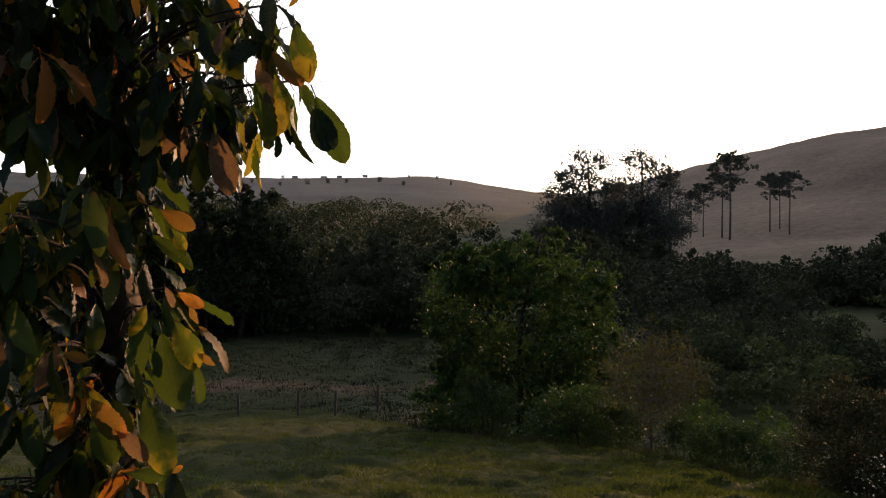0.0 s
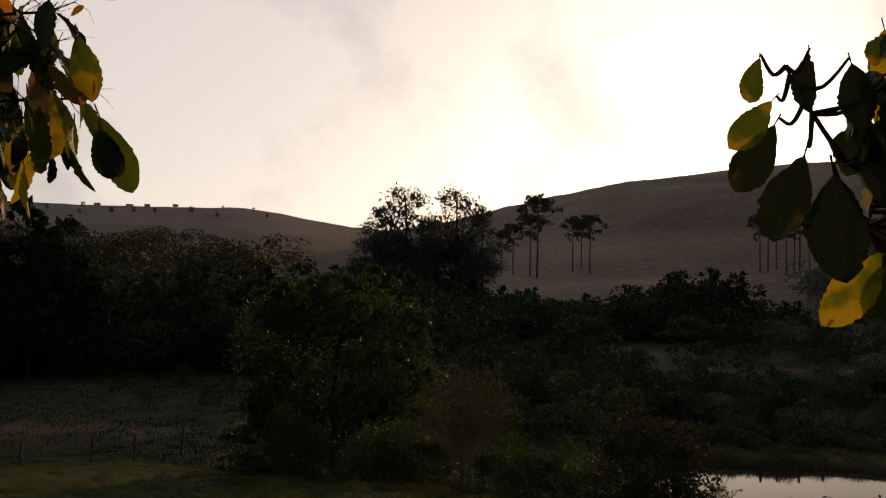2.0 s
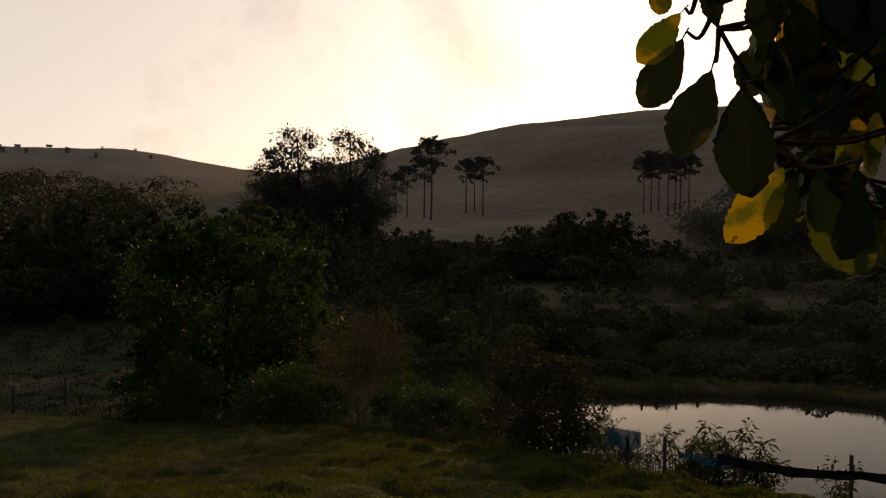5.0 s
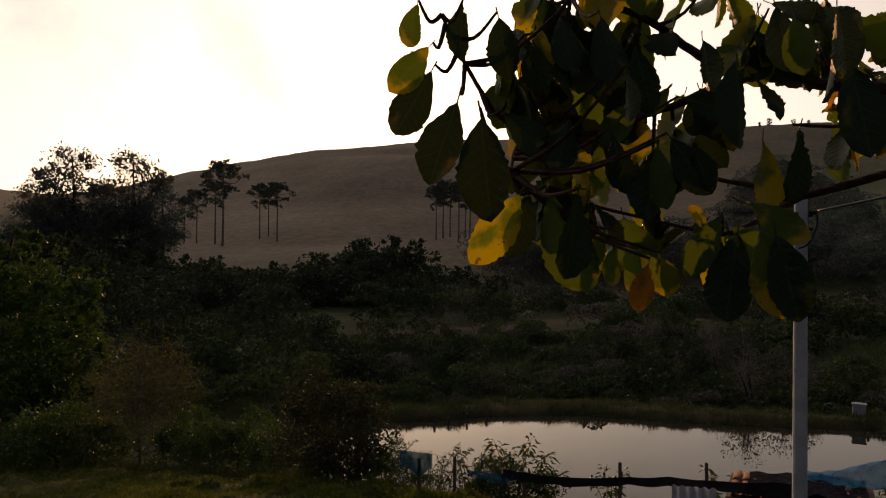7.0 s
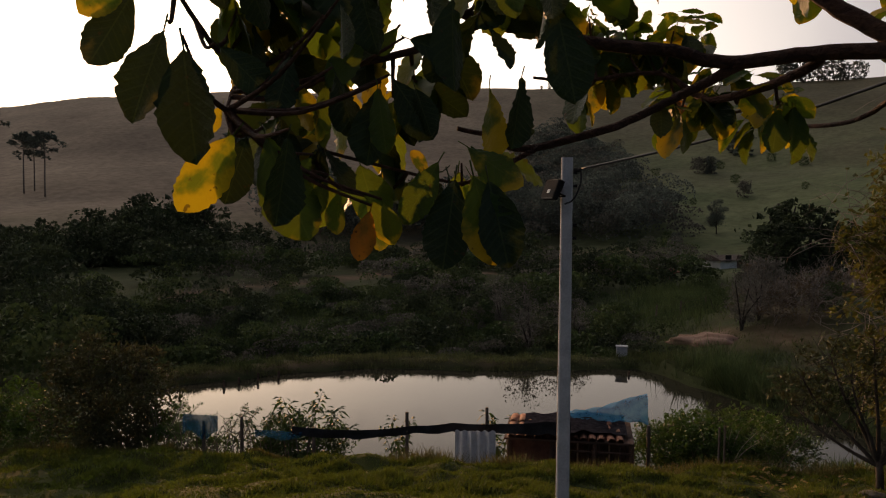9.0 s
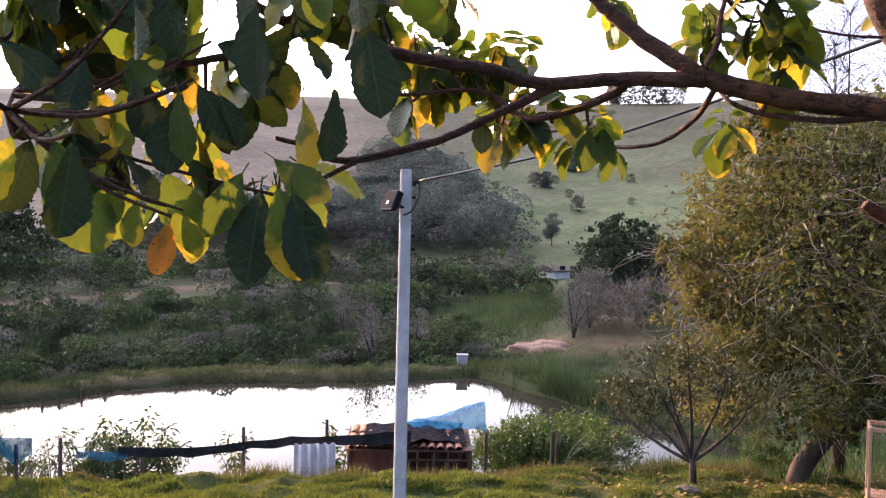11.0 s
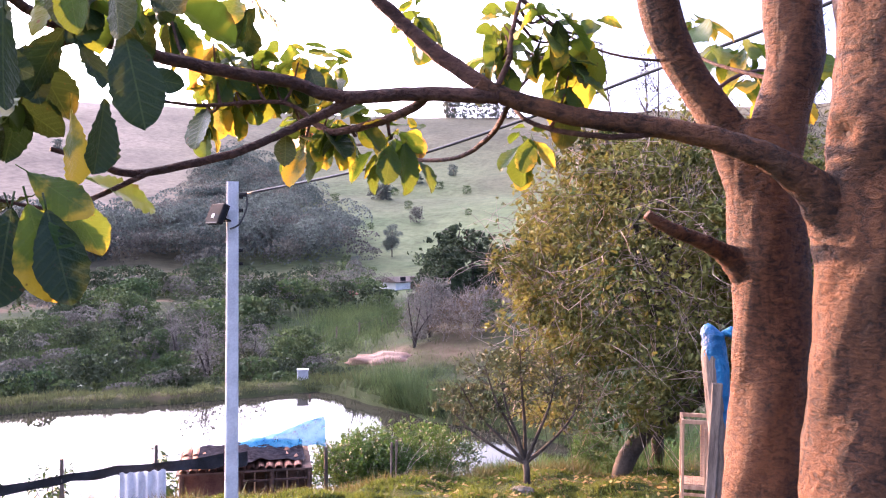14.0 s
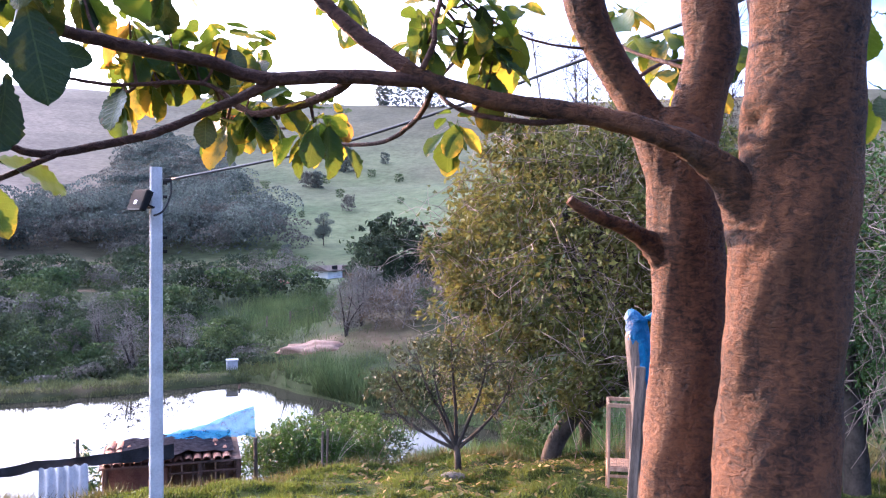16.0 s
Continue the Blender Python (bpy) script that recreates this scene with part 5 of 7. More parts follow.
def near_tree():
    rng = np.random.default_rng(71)
    e = thing("leafy_tree", (0, 0, 0), "brown-barked tree with a long low branch of large yellowing leaves", "tree")
    part("trunk", trunk_mesh([(1.90, -0.28, -0.45, 0.17), (1.90, -0.29, 0.3, 0.135), (1.90, -0.30, 0.94, 0.118), (1.92, -0.31, 1.05, 0.115), (1.98, -0.33, 1.30, 0.116), (1.99, -0.35, 1.56, 0.118), (1.98, -0.365, 1.75, 0.112), (1.94, -0.36, 2.02, 0.108), (1.87, -0.34, 2.3, 0.10), (1.8, -0.3, 3.0, 0.08)], 64, rng, [(122, 1.79, 34, 0.055, 0.22), (122, 1.785, 15, 0.022, -0.30), (116, 1.60, 30, 0.09, 0.10), (160, 1.38, 60, 0.10, 0.05), (200, 1.18, 26, 0.16, -0.06)]), M_BARK, e, smooth=True)
    kn = Mesh()
    kn.tube([(1.955, -0.330, 1.780), (1.928, -0.288, 1.784), (1.922, -0.279, 1.786), (1.919, -0.274, 1.787)], [0.022, 0.020, 0.014, 0.004], 14, 0.15, rng)
    part("knot", kn, M_DARKBARK, e, "dark stump of a lost limb", smooth=True)
    rows = {
        "main": [(1.95, -0.33, 1.18, 0.058), (1.970, -0.327, 1.33, 0.066), (1.982, -0.312, 1.47, 0.068), (1.978, -0.283, 1.57, 0.060), (1.958, -0.245, 1.650, 0.046), (1.930, -0.195, 1.703, 0.034), (1.895, -0.12, 1.748, 0.026), (1.865, 0.01, 1.790, 0.021), (1.84, 0.12, 1.808, 0.020), (1.81, 0.22, 1.822, 0.0185), (1.78, 0.33, 1.852, 0.018), (1.755, 0.40, 1.885, 0.015)],
        "left": [(1.77, 0.36, 1.86, 0.016), (1.71, 0.51, 1.86, 0.014), (1.64, 0.64, 1.85, 0.013), (1.58, 0.71, 1.87, 0.012), (1.50, 0.80, 1.88, 0.012), (1.40, 0.87, 1.89, 0.011), (1.29, 0.94, 1.91, 0.010), (1.23, 0.97, 1.93, 0.008), (1.10, 0.99, 1.98, 0.006), (0.98, 1.03, 2.0, 0.004)],
        "left_low": [(1.30, 0.94, 1.90, 0.008), (1.18, 0.99, 1.84, 0.007), (1.06, 1.03, 1.80, 0.006), (0.97, 1.04, 1.76, 0.006), (0.91, 1.03, 1.76, 0.005), (0.84, 1.05, 1.80, 0.004)],
        "lower": [(1.66, 0.61, 1.85, 0.011), (1.62, 0.70, 1.80, 0.009), (1.57, 0.76, 1.76, 0.008), (1.52, 0.81, 1.73, 0.008), (1.40, 0.91, 1.69, 0.007), (1.33, 0.94, 1.71, 0.005), (1.28, 0.97, 1.72, 0.004)],
        "tip": [(0.84, 1.05, 1.80, 0.004), (0.77, 1.03, 1.86, 0.003), (0.72, 1.02, 1.92, 0.002)],
        "tip_low": [(0.88, 1.03, 1.76, 0.004), (0.83, 0.99, 1.73, 0.003), (0.80, 0.96, 1.70, 0.002)],
        "spur": [(1.42, 0.89, 1.695, 0.005), (1.30, 0.95, 1.63, 0.004), (1.22, 0.97, 1.63, 0.003), (0.98, 1.02, 1.67, 0.003)],
        "thin": [(1.72, 0.48, 1.865, 0.010), (1.74, 0.55, 1.83, 0.009), (1.75, 0.69, 1.80, 0.008), (1.77, 0.75, 1.82, 0.007), (1.77, 0.83, 1.87, 0.005), (1.65, 0.95, 1.85, 0.004), (1.56, 1.00, 1.85, 0.003)],
        "up": [(1.77, 0.36, 1.86, 0.017), (1.75, 0.46, 1.93, 0.016), (1.73, 0.53, 1.99, 0.014), (1.71, 0.58, 2.04, 0.013), (1.6, 0.74, 2.2, 0.010), (1.4, 0.9, 2.3, 0.006)],
        "down": [(1.79, 0.34, 1.86, 0.006), (1.89, 0.40, 1.81, 0.006), (1.97, 0.49, 1.77, 0.005), (2.05, 0.60, 1.77, 0.005), (2.12, 0.70, 1.79, 0.004), (2.14, 0.77, 1.83, 0.003)],
        "rise": [(1.76, 0.36, 1.88, 0.006), (1.77, 0.34, 1.93, 0.006), (1.78, 0.34, 1.97, 0.005), (1.82, 0.33, 2.06, 0.004)],
        "side": [(1.85, 0.06, 1.79, 0.007), (1.83, 0.16, 1.782, 0.006), (1.82, 0.3, 1.81, 0.005), (1.9, 0.36, 1.88, 0.004), (2.05, 0.32, 1.99, 0.003)]}
    for k, r in rows.items():
        branch("branch", r, e, rng, M_BARK if k == "main" else M_BRANCH, 18 if k == "main" else 8, 0.012 if k == "main" else 0.02)
    near = [(0.88, 1.05, 1.86, 5), (0.93, 1.02, 1.71, 6), (0.94, 1.03, 1.69, 5), (1.06, 1.09, 1.76, 6), (1.14, 1.06, 1.89, 6), (1.19, 1.04, 1.77, 6), (1.23, 1.02, 1.80, 6), (1.28, 0.96, 1.66, 6),
            (1.20, 0.86, 1.89, 4), (1.20, 1.10, 1.62, 5), (0.97, 0.98, 1.66, 5), (1.10, 1.0, 1.66, 4), (0.91, 1.05, 1.88, 6), (0.97, 1.07, 1.82, 6)]
    high = [(0.90, 1.06, 1.93, 6), (0.97, 1.04, 1.96, 6), (1.03, 1.06, 1.94, 6), (1.09, 0.99, 1.96, 5), (1.27, 0.91, 1.97, 5), (1.23, 0.84, 1.98, 4), (1.26, 0.78, 1.99, 4), (0.97, 1.09, 2.03, 6), (1.06, 0.99, 2.05, 6), (1.17, 0.90, 2.04, 5), (1.22, 0.97, 1.87, 5)]
    outer = [(1.83, 0.96, 1.94, 6), (2.17, 0.91, 2.04, 5), (2.20, 0.93, 1.87, 4), (2.16, 0.77, 1.82, 4), (2.28, 0.72, 1.87, 5), (2.07, 0.64, 2.13, 5), (2.13, 0.44, 2.10, 6), (2.08, 0.30, 2.00, 6), (2.30, 0.42, 1.85, 7), (2.21, 0.73, 1.83, 5), (1.93, 0.86, 1.86, 5),
             (1.76, 0.95, 1.90, 6), (1.51, 0.92, 2.00, 6), (1.66, 0.84, 2.05, 5), (2.09, 0.94, 2.01, 4)]
    outer += [(1.82, 0.36, 1.99, 4), (1.83, 0.38, 1.95, 4), (1.86, 0.27, 1.98, 5), (1.91, 0.21, 2.0, 4), (1.86, 0.24, 1.91, 4), (1.83, 0.29, 2.02, 4), (1.71, 0.96, 1.99, 5), (1.79, 0.92, 1.98, 5), (1.82, 0.88, 1.96, 5), (1.8, 0.81, 1.96, 4), (1.77, 0.95, 1.94, 4), (1.77, 0.58, 1.79, 4), (1.78, 0.73, 1.84, 4), (1.78, 0.66, 1.82, 4), (1.78, 0.79, 1.8, 4), (1.7, 0.98, 1.87, 4)]
    rest = {}
    big = {}
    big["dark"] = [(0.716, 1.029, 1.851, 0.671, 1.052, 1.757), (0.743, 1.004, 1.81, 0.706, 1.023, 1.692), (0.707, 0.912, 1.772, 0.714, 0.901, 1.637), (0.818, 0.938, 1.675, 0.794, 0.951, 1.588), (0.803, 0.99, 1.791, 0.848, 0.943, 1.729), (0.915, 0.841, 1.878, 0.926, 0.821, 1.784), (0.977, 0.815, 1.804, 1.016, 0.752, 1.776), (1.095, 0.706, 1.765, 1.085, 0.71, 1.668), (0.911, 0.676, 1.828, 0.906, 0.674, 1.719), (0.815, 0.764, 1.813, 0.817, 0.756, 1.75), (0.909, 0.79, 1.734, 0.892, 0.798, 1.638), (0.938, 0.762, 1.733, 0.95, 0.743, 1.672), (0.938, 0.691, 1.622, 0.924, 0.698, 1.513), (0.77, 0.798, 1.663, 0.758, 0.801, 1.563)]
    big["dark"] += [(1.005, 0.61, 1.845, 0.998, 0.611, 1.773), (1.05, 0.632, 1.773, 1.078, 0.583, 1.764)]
    big["green"] = [(0.702, 1.015, 1.877, 0.655, 1.039, 1.812), (0.685, 1.026, 1.936, 0.671, 1.029, 1.873), (0.819, 0.91, 1.677, 0.851, 0.871, 1.546), (0.891, 0.779, 1.73, 0.894, 0.769, 1.65), (0.91, 0.647, 1.624, 0.925, 0.622, 1.521), (0.926, 0.704, 1.639, 0.893, 0.73, 1.564), (0.942, 0.686, 1.655, 0.981, 0.633, 1.606), (0.935, 0.618, 1.864, 0.937, 0.608, 1.797), (0.923, 0.908, 1.755, 0.914, 0.909, 1.673), (0.904, 0.859, 1.606, 0.896, 0.859, 1.547), (0.965, 0.873, 1.809, 0.925, 0.9, 1.747), (0.952, 0.748, 1.614, 0.935, 0.758, 1.646)]
    big["yellow"] = [(0.786, 0.913, 1.675, 0.733, 0.949, 1.577), (0.943, 0.854, 1.593, 0.964, 0.821, 1.535), (0.8, 0.966, 1.711, 0.785, 0.972, 1.675), (1.098, 0.765, 1.759, 1.101, 0.754, 1.651), (0.91, 0.788, 1.587, 0.918, 0.774, 1.539), (0.888, 0.935, 1.751, 0.904, 0.916, 1.686), (0.877, 0.881, 1.645, 0.852, 0.893, 1.606), (0.893, 0.868, 1.619, 0.871, 0.879, 1.567), (0.998, 0.843, 1.828, 0.974, 0.858, 1.788)]
    big["orange"] = [(0.9, 0.797, 1.579, 0.885, 0.803, 1.516)]
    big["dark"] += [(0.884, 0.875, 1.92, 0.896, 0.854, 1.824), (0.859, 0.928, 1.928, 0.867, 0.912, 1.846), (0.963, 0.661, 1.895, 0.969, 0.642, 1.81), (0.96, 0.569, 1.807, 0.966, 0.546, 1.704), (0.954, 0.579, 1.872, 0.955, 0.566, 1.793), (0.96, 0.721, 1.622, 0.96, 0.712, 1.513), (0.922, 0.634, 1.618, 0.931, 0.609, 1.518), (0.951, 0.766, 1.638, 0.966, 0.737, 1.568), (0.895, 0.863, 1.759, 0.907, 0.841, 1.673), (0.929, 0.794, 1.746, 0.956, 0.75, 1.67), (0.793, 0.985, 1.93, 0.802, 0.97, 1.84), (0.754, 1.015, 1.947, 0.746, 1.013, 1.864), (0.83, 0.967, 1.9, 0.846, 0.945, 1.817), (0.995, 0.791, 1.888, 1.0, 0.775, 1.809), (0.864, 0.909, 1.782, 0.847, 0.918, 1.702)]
    for k, leaves in big.items():
        set_leaves(e, rng, leaves, {k: 1}, BROAD_FLAT)
    for x0, y0, z0, n in near:
        whorl(e, rng, (x0, y0, z0), n - 2, 0.115, {"dark": 6, "green": 4, "yellow": 2.6, "orange": 0.06}, 0.97 if x0 < 0.9 else 0.84)
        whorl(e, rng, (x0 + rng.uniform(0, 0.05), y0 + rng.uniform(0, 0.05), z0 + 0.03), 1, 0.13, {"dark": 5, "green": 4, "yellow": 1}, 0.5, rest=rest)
    for x0, y0, z0, n in high:
        whorl(e, rng, (x0, y0, z0), n - 1, 0.115, {"dark": 6, "green": 3, "yellow": 2.5}, 0.96 if x0 < 0.95 else 0.8)
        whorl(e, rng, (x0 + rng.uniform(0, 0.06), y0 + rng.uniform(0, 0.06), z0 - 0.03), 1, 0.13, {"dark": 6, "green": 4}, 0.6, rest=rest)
    for x0, y0, z0, n in outer:
        whorl(e, rng, (x0, y0, z0), n + 1, 0.10, {"green": 5, "dark": 3, "yellow": 4.5, "orange": 0.1}, 0.78)
        whorl(e, rng, (x0, y0, z0 + 0.02), 4, 0.06, {"green": 6, "yellow": 2}, 0.0)
    join_rest(rest, e)
    # bare stalks that carry the tufts
    tips = [Vector(q[:3]) for q in near + high + outer] + [Vector(q[:3]) for leaves in big.values() for q in leaves]
    nodes = [Vector(q[:3]) for k, r in rows.items() if k != "main" for q in smooth_path(r, 4)]
    for t in tips:
        q = min(nodes, key=lambda s: (s - t).length)
        if 0.02 < (q - t).length < 0.24:
            ms = Mesh()
            ms.tube(smooth_path([q, q.lerp(t, 0.5) + Vector((0, 0, -0.02)), t], 4), [0.0042 - 0.0003 * i for i in range(9)], 5)
            part("twig", ms, M_BRANCH, e, smooth=True)


near_tree()


def forked_tree():
    rng = np.random.default_rng(72)
    e = thing("forked_tree", (0, 0, 0), "brown-barked tree whose trunk forks at head height", "tree")
    part("trunk", trunk_mesh([(2.10, -0.13, -0.5, 0.125), (2.11, -0.135, 0.4, 0.098), (2.13, -0.14, 0.82, 0.088), (2.17, -0.145, 0.96, 0.084), (2.23, -0.165, 1.25, 0.085), (2.26, -0.17, 1.48, 0.088), (2.26, -0.155, 1.67, 0.083), (2.25, -0.14, 1.80, 0.085), (2.25, -0.13, 1.86, 0.06)], 36, rng), M_BARK, e, smooth=True)
    part("limb", trunk_mesh([(2.255, -0.15, 1.58, 0.05), (2.25, -0.12, 1.74, 0.064), (2.24, -0.06, 1.86, 0.056), (2.20, 0.03, 1.99, 0.048), (2.15, 0.075, 2.10, 0.046), (2.08, 0.09, 2.26, 0.042), (2.0, 0.1, 2.8, 0.03)], 28, rng), M_BARK, e, smooth=True)
    part("limb", trunk_mesh([(2.26, -0.165, 1.55, 0.05), (2.255, -0.165, 1.74, 0.068), (2.255, -0.19, 1.88, 0.065), (2.255, -0.215, 2.00, 0.063), (2.245, -0.21, 2.11, 0.062), (2.21, -0.2, 2.4, 0.055), (2.2, -0.2, 2.9, 0.04)], 28, rng), M_BARK, e, smooth=True)
    branch("stub", [(2.25, -0.15, 1.47, 0.050), (2.225, -0.095, 1.53, 0.034), (2.20, -0.06, 1.558, 0.023), (2.16, -0.02, 1.58, 0.018), (2.11, 0.05, 1.61, 0.015), (2.085, 0.10, 1.64, 0.012)], e, rng, M_BARK, 12)
    for q in ([(2.25, -0.2, 1.95, 0.006), (2.35, -0.1, 2.0, 0.005), (2.5, 0.0, 2.08, 0.004), (2.65, 0.06, 2.2, 0.003)], [(2.24, 0.0, 1.9, 0.006), (2.4, -0.1, 2.0, 0.005), (2.65, -0.2, 2.06, 0.004)], [(2.2, 0.03, 2.0, 0.004), (2.16, 0.16, 2.01, 0.003), (2.14, 0.28, 2.06, 0.003), (2.1, 0.42, 2.18, 0.002)]):
        branch("branch", q, e, rng, M_BRANCH, 7)
    for x0, y0, z0, n in ((2.70, -0.14, 2.06, 6), (2.79, -0.07, 2.15, 6), (2.69, -0.13, 2.15, 6), (2.5, -0.2, 1.98, 5), (2.46, -0.61, 1.91, 4), (2.14, -0.54, 2.04, 3), (2.6, 0.02, 2.2, 5), (2.55, -0.28, 2.1, 5)):
        whorl(e, rng, (x0, y0, z0), n, 0.12, {"green": 6, "yellow": 3, "dark": 1}, 0.6)


forked_tree()


def left_tree():
    rng = np.random.default_rng(73)
    e = thing("dense_leafy_tree", (0, 0, 0), "dense tree with large drooping green and russet leaves", "tree")
    part("trunk", trunk_mesh([(-0.66, 1.62, -0.5, 0.07), (-0.665, 1.60, 0.5, 0.055), (-0.67, 1.62, 1.1, 0.05), (-0.68, 1.64, 1.6, 0.045), (-0.7, 1.66, 2.1, 0.035), (-0.68, 1.68, 2.7, 0.02)], 24, rng), M_DARKBARK, e, smooth=True)
    edge = [(-0.30, 1.55, 1.92, 3), (-0.34, 1.53, 2.00, 5), (-0.33, 1.52, 2.06, 4), (-0.38, 1.50, 2.03, 6), (-0.37, 1.54, 1.88, 5), (-0.43, 1.52, 1.84, 5), (-0.55, 1.51, 1.68, 5), (-0.56, 1.51, 1.60, 5), (-0.51, 1.52, 1.52, 5), (-0.51, 1.52, 1.44, 5), (-0.55, 1.46, 1.49, 4),
            (-0.54, 1.38, 1.20, 5), (-0.62, 1.38, 1.37, 5), (-0.50, 1.43, 1.21, 4), (-0.61, 1.40, 1.63, 5), (-0.66, 1.33, 1.43, 5), (-0.71, 1.30, 1.65, 5)]
    inner, rest = [], {}
    shown = {}
    shown["green"] = [(-0.247, 1.502, 1.896, -0.189, 1.503, 1.771), (-0.282, 1.496, 2.028, -0.255, 1.493, 1.92), (-0.316, 1.489, 1.933, -0.299, 1.485, 1.816), (-0.351, 1.481, 1.919, -0.321, 1.48, 1.792), (-0.348, 1.482, 1.797, -0.341, 1.476, 1.713), (-0.48, 1.359, 1.465, -0.448, 1.362, 1.336), (-0.429, 1.376, 1.406, -0.411, 1.374, 1.339), (-0.58, 1.318, 1.329, -0.544, 1.326, 1.244), (-0.533, 1.338, 1.221, -0.472, 1.354, 1.21), (-0.503, 1.35, 1.364, -0.468, 1.356, 1.225), (-0.496, 1.353, 1.437, -0.477, 1.352, 1.382)]
    shown["dark"] = [(-0.249, 1.502, 1.868, -0.22, 1.499, 1.784), (-0.241, 1.503, 1.872, -0.207, 1.501, 1.789), (-0.446, 1.454, 2.016, -0.419, 1.455, 1.934), (-0.315, 1.489, 1.827, -0.305, 1.484, 1.77), (-0.356, 1.48, 1.819, -0.363, 1.47, 1.768), (-0.514, 1.432, 1.77, -0.527, 1.418, 1.697), (-0.543, 1.42, 1.771, -0.544, 1.412, 1.729), (-0.567, 1.411, 1.736, -0.57, 1.401, 1.686), (-0.475, 1.445, 1.77, -0.483, 1.435, 1.7), (-0.519, 1.344, 1.419, -0.508, 1.341, 1.347)]
    shown["orange"] = [(-0.325, 1.487, 1.967, -0.268, 1.491, 1.906), (-0.256, 1.501, 1.902, -0.248, 1.494, 1.938), (-0.513, 1.432, 1.668, -0.453, 1.445, 1.634), (-0.526, 1.427, 1.67, -0.54, 1.414, 1.695), (-0.292, 1.494, 2.046, -0.273, 1.49, 2.064), (-0.456, 1.367, 1.524, -0.414, 1.373, 1.498), (-0.435, 1.374, 1.504, -0.421, 1.371, 1.47), (-0.421, 1.379, 1.42, -0.395, 1.379, 1.396), (-0.582, 1.317, 1.354, -0.533, 1.331, 1.284), (-0.462, 1.365, 1.211, -0.443, 1.364, 1.224), (-0.621, 1.299, 1.426, -0.583, 1.309, 1.414)]
    shown["yellow"] = [(-0.449, 1.454, 2.032, -0.378, 1.466, 1.915), (-0.496, 1.438, 1.637, -0.465, 1.44, 1.597), (-0.462, 1.365, 1.483, -0.422, 1.371, 1.395), (-0.498, 1.352, 1.506, -0.52, 1.336, 1.453), (-0.6, 1.309, 1.38, -0.577, 1.312, 1.399), (-0.453, 1.368, 1.574, -0.441, 1.365, 1.556)]
    shown["dry"] = [(-0.424, 1.461, 1.823, -0.392, 1.463, 1.705), (-0.545, 1.333, 1.296, -0.498, 1.344, 1.244), (-0.473, 1.361, 1.533, -0.457, 1.359, 1.499), (-0.579, 1.319, 1.594, -0.555, 1.321, 1.537)]
    for k, leaves in shown.items():
        set_leaves(e, rng, leaves, {k: 1}, SLIM_FLAT)
    for k in range(84):
        a = rng.uniform(-33, -14.5)
        inner.append((a, rng.uniform(1.80, 2.16), rng.uniform(1.5, 2.05)))
    for k in range(64):
        inner.append((rng.uniform(-33, -20.5), rng.uniform(1.02, 1.76), rng.uniform(1.45, 1.95)))
    tips = [q for q in edge] + [(r * math.sin(radians(a)), r * math.cos(radians(a)), zz, 6) for a, zz, r in inner]
    # sunlit rims put into leaf colour: more yellow and orange in the edge tufts
    for i, (x0, y0, z0, n) in enumerate(tips):
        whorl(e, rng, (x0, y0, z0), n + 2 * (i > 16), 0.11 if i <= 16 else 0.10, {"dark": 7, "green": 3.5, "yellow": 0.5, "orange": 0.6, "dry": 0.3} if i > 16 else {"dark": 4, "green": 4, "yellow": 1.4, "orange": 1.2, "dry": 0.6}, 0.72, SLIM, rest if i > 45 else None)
        s = Vector((-0.68, 1.64, max(0.9, min(2.3, z0 - 0.12))))
        t = Vector((x0, y0, z0))
        ms = Mesh()
        ms.tube(smooth_path([s, s.lerp(t, 0.5) + Vector((0, 0, 0.04)), t], 5), [0.006 - 0.0004 * j for j in range(11)], 5)
        part("branch", ms, M_DARKBARK, e, smooth=True)
    join_rest(rest, e)
    # fine flower stalks in the crown
    tagged(part("flower_spray", twigs(rng, [t[:3] for t in tips[:6]] + [t[:3] for t in tips[17:40]], 260, 0.10, 0.0012), M_BRANCH, e), kind="stuff")


left_tree()


# ---- things by the pond and on the lawn ----
def cap_post():
    x, y, z = at(91.0, 4.7)
    z1 = 1.6 - 0.098 * 4.7
    e = thing("fence_post", (x, y, z), "leaning weathered wooden post wrapped in a blue plastic bag", "post")
    h = z1 - z
    ms = Mesh()
    ms.tube(smooth_path([(0.02, -0.10, -0.3), (0, -0.06, h * 0.5), (0, 0.0, h - 0.2), (0, 0.0, h - 0.12)], 4), [0.065, 0.064, 0.062, 0.062, 0.06, 0.06, 0.058, 0.058, 0.057, 0.056, 0.055, 0.05, 0.035], 10, 0.06, np.random.default_rng(5))
    part("post", ms, M_WOOD, e)
    b = Mesh()
    rng = np.random.default_rng(6)
    b.tube(smooth_path([(-0.01, -0.075, h - 0.85), (-0.01, -0.06, h - 0.5), (0.0, -0.02, h - 0.22), (0, 0, h - 0.08), (0, 0, h - 0.02), (0.0, -0.01, h)], 3),
           [0.026, 0.030, 0.034, 0.038, 0.044, 0.050, 0.056, 0.058, 0.058, 0.060, 0.060, 0.060, 0.057, 0.052, 0.040, 0.02], 14, 0.13, rng)
    b.tube([(0.0, -0.04, h - 0.03), (0, -0.085, h - 0.02), (0, -0.11, h - 0.035)], [0.012, 0.03, 0.034], 9, 0.15, rng)
    part("blue_bag", b, M_BLUE, e, "crumpled blue plastic bag", smooth=True)
    s = Mesh()
    s.box((0.025, 0.055, h * 0.80), m=pose(-0.055, 0.015, h * 0.44, 3, 0, 0), bevel=0.006)
    part("splint", s, M_WOOD, e, "split grey board")


cap_post()


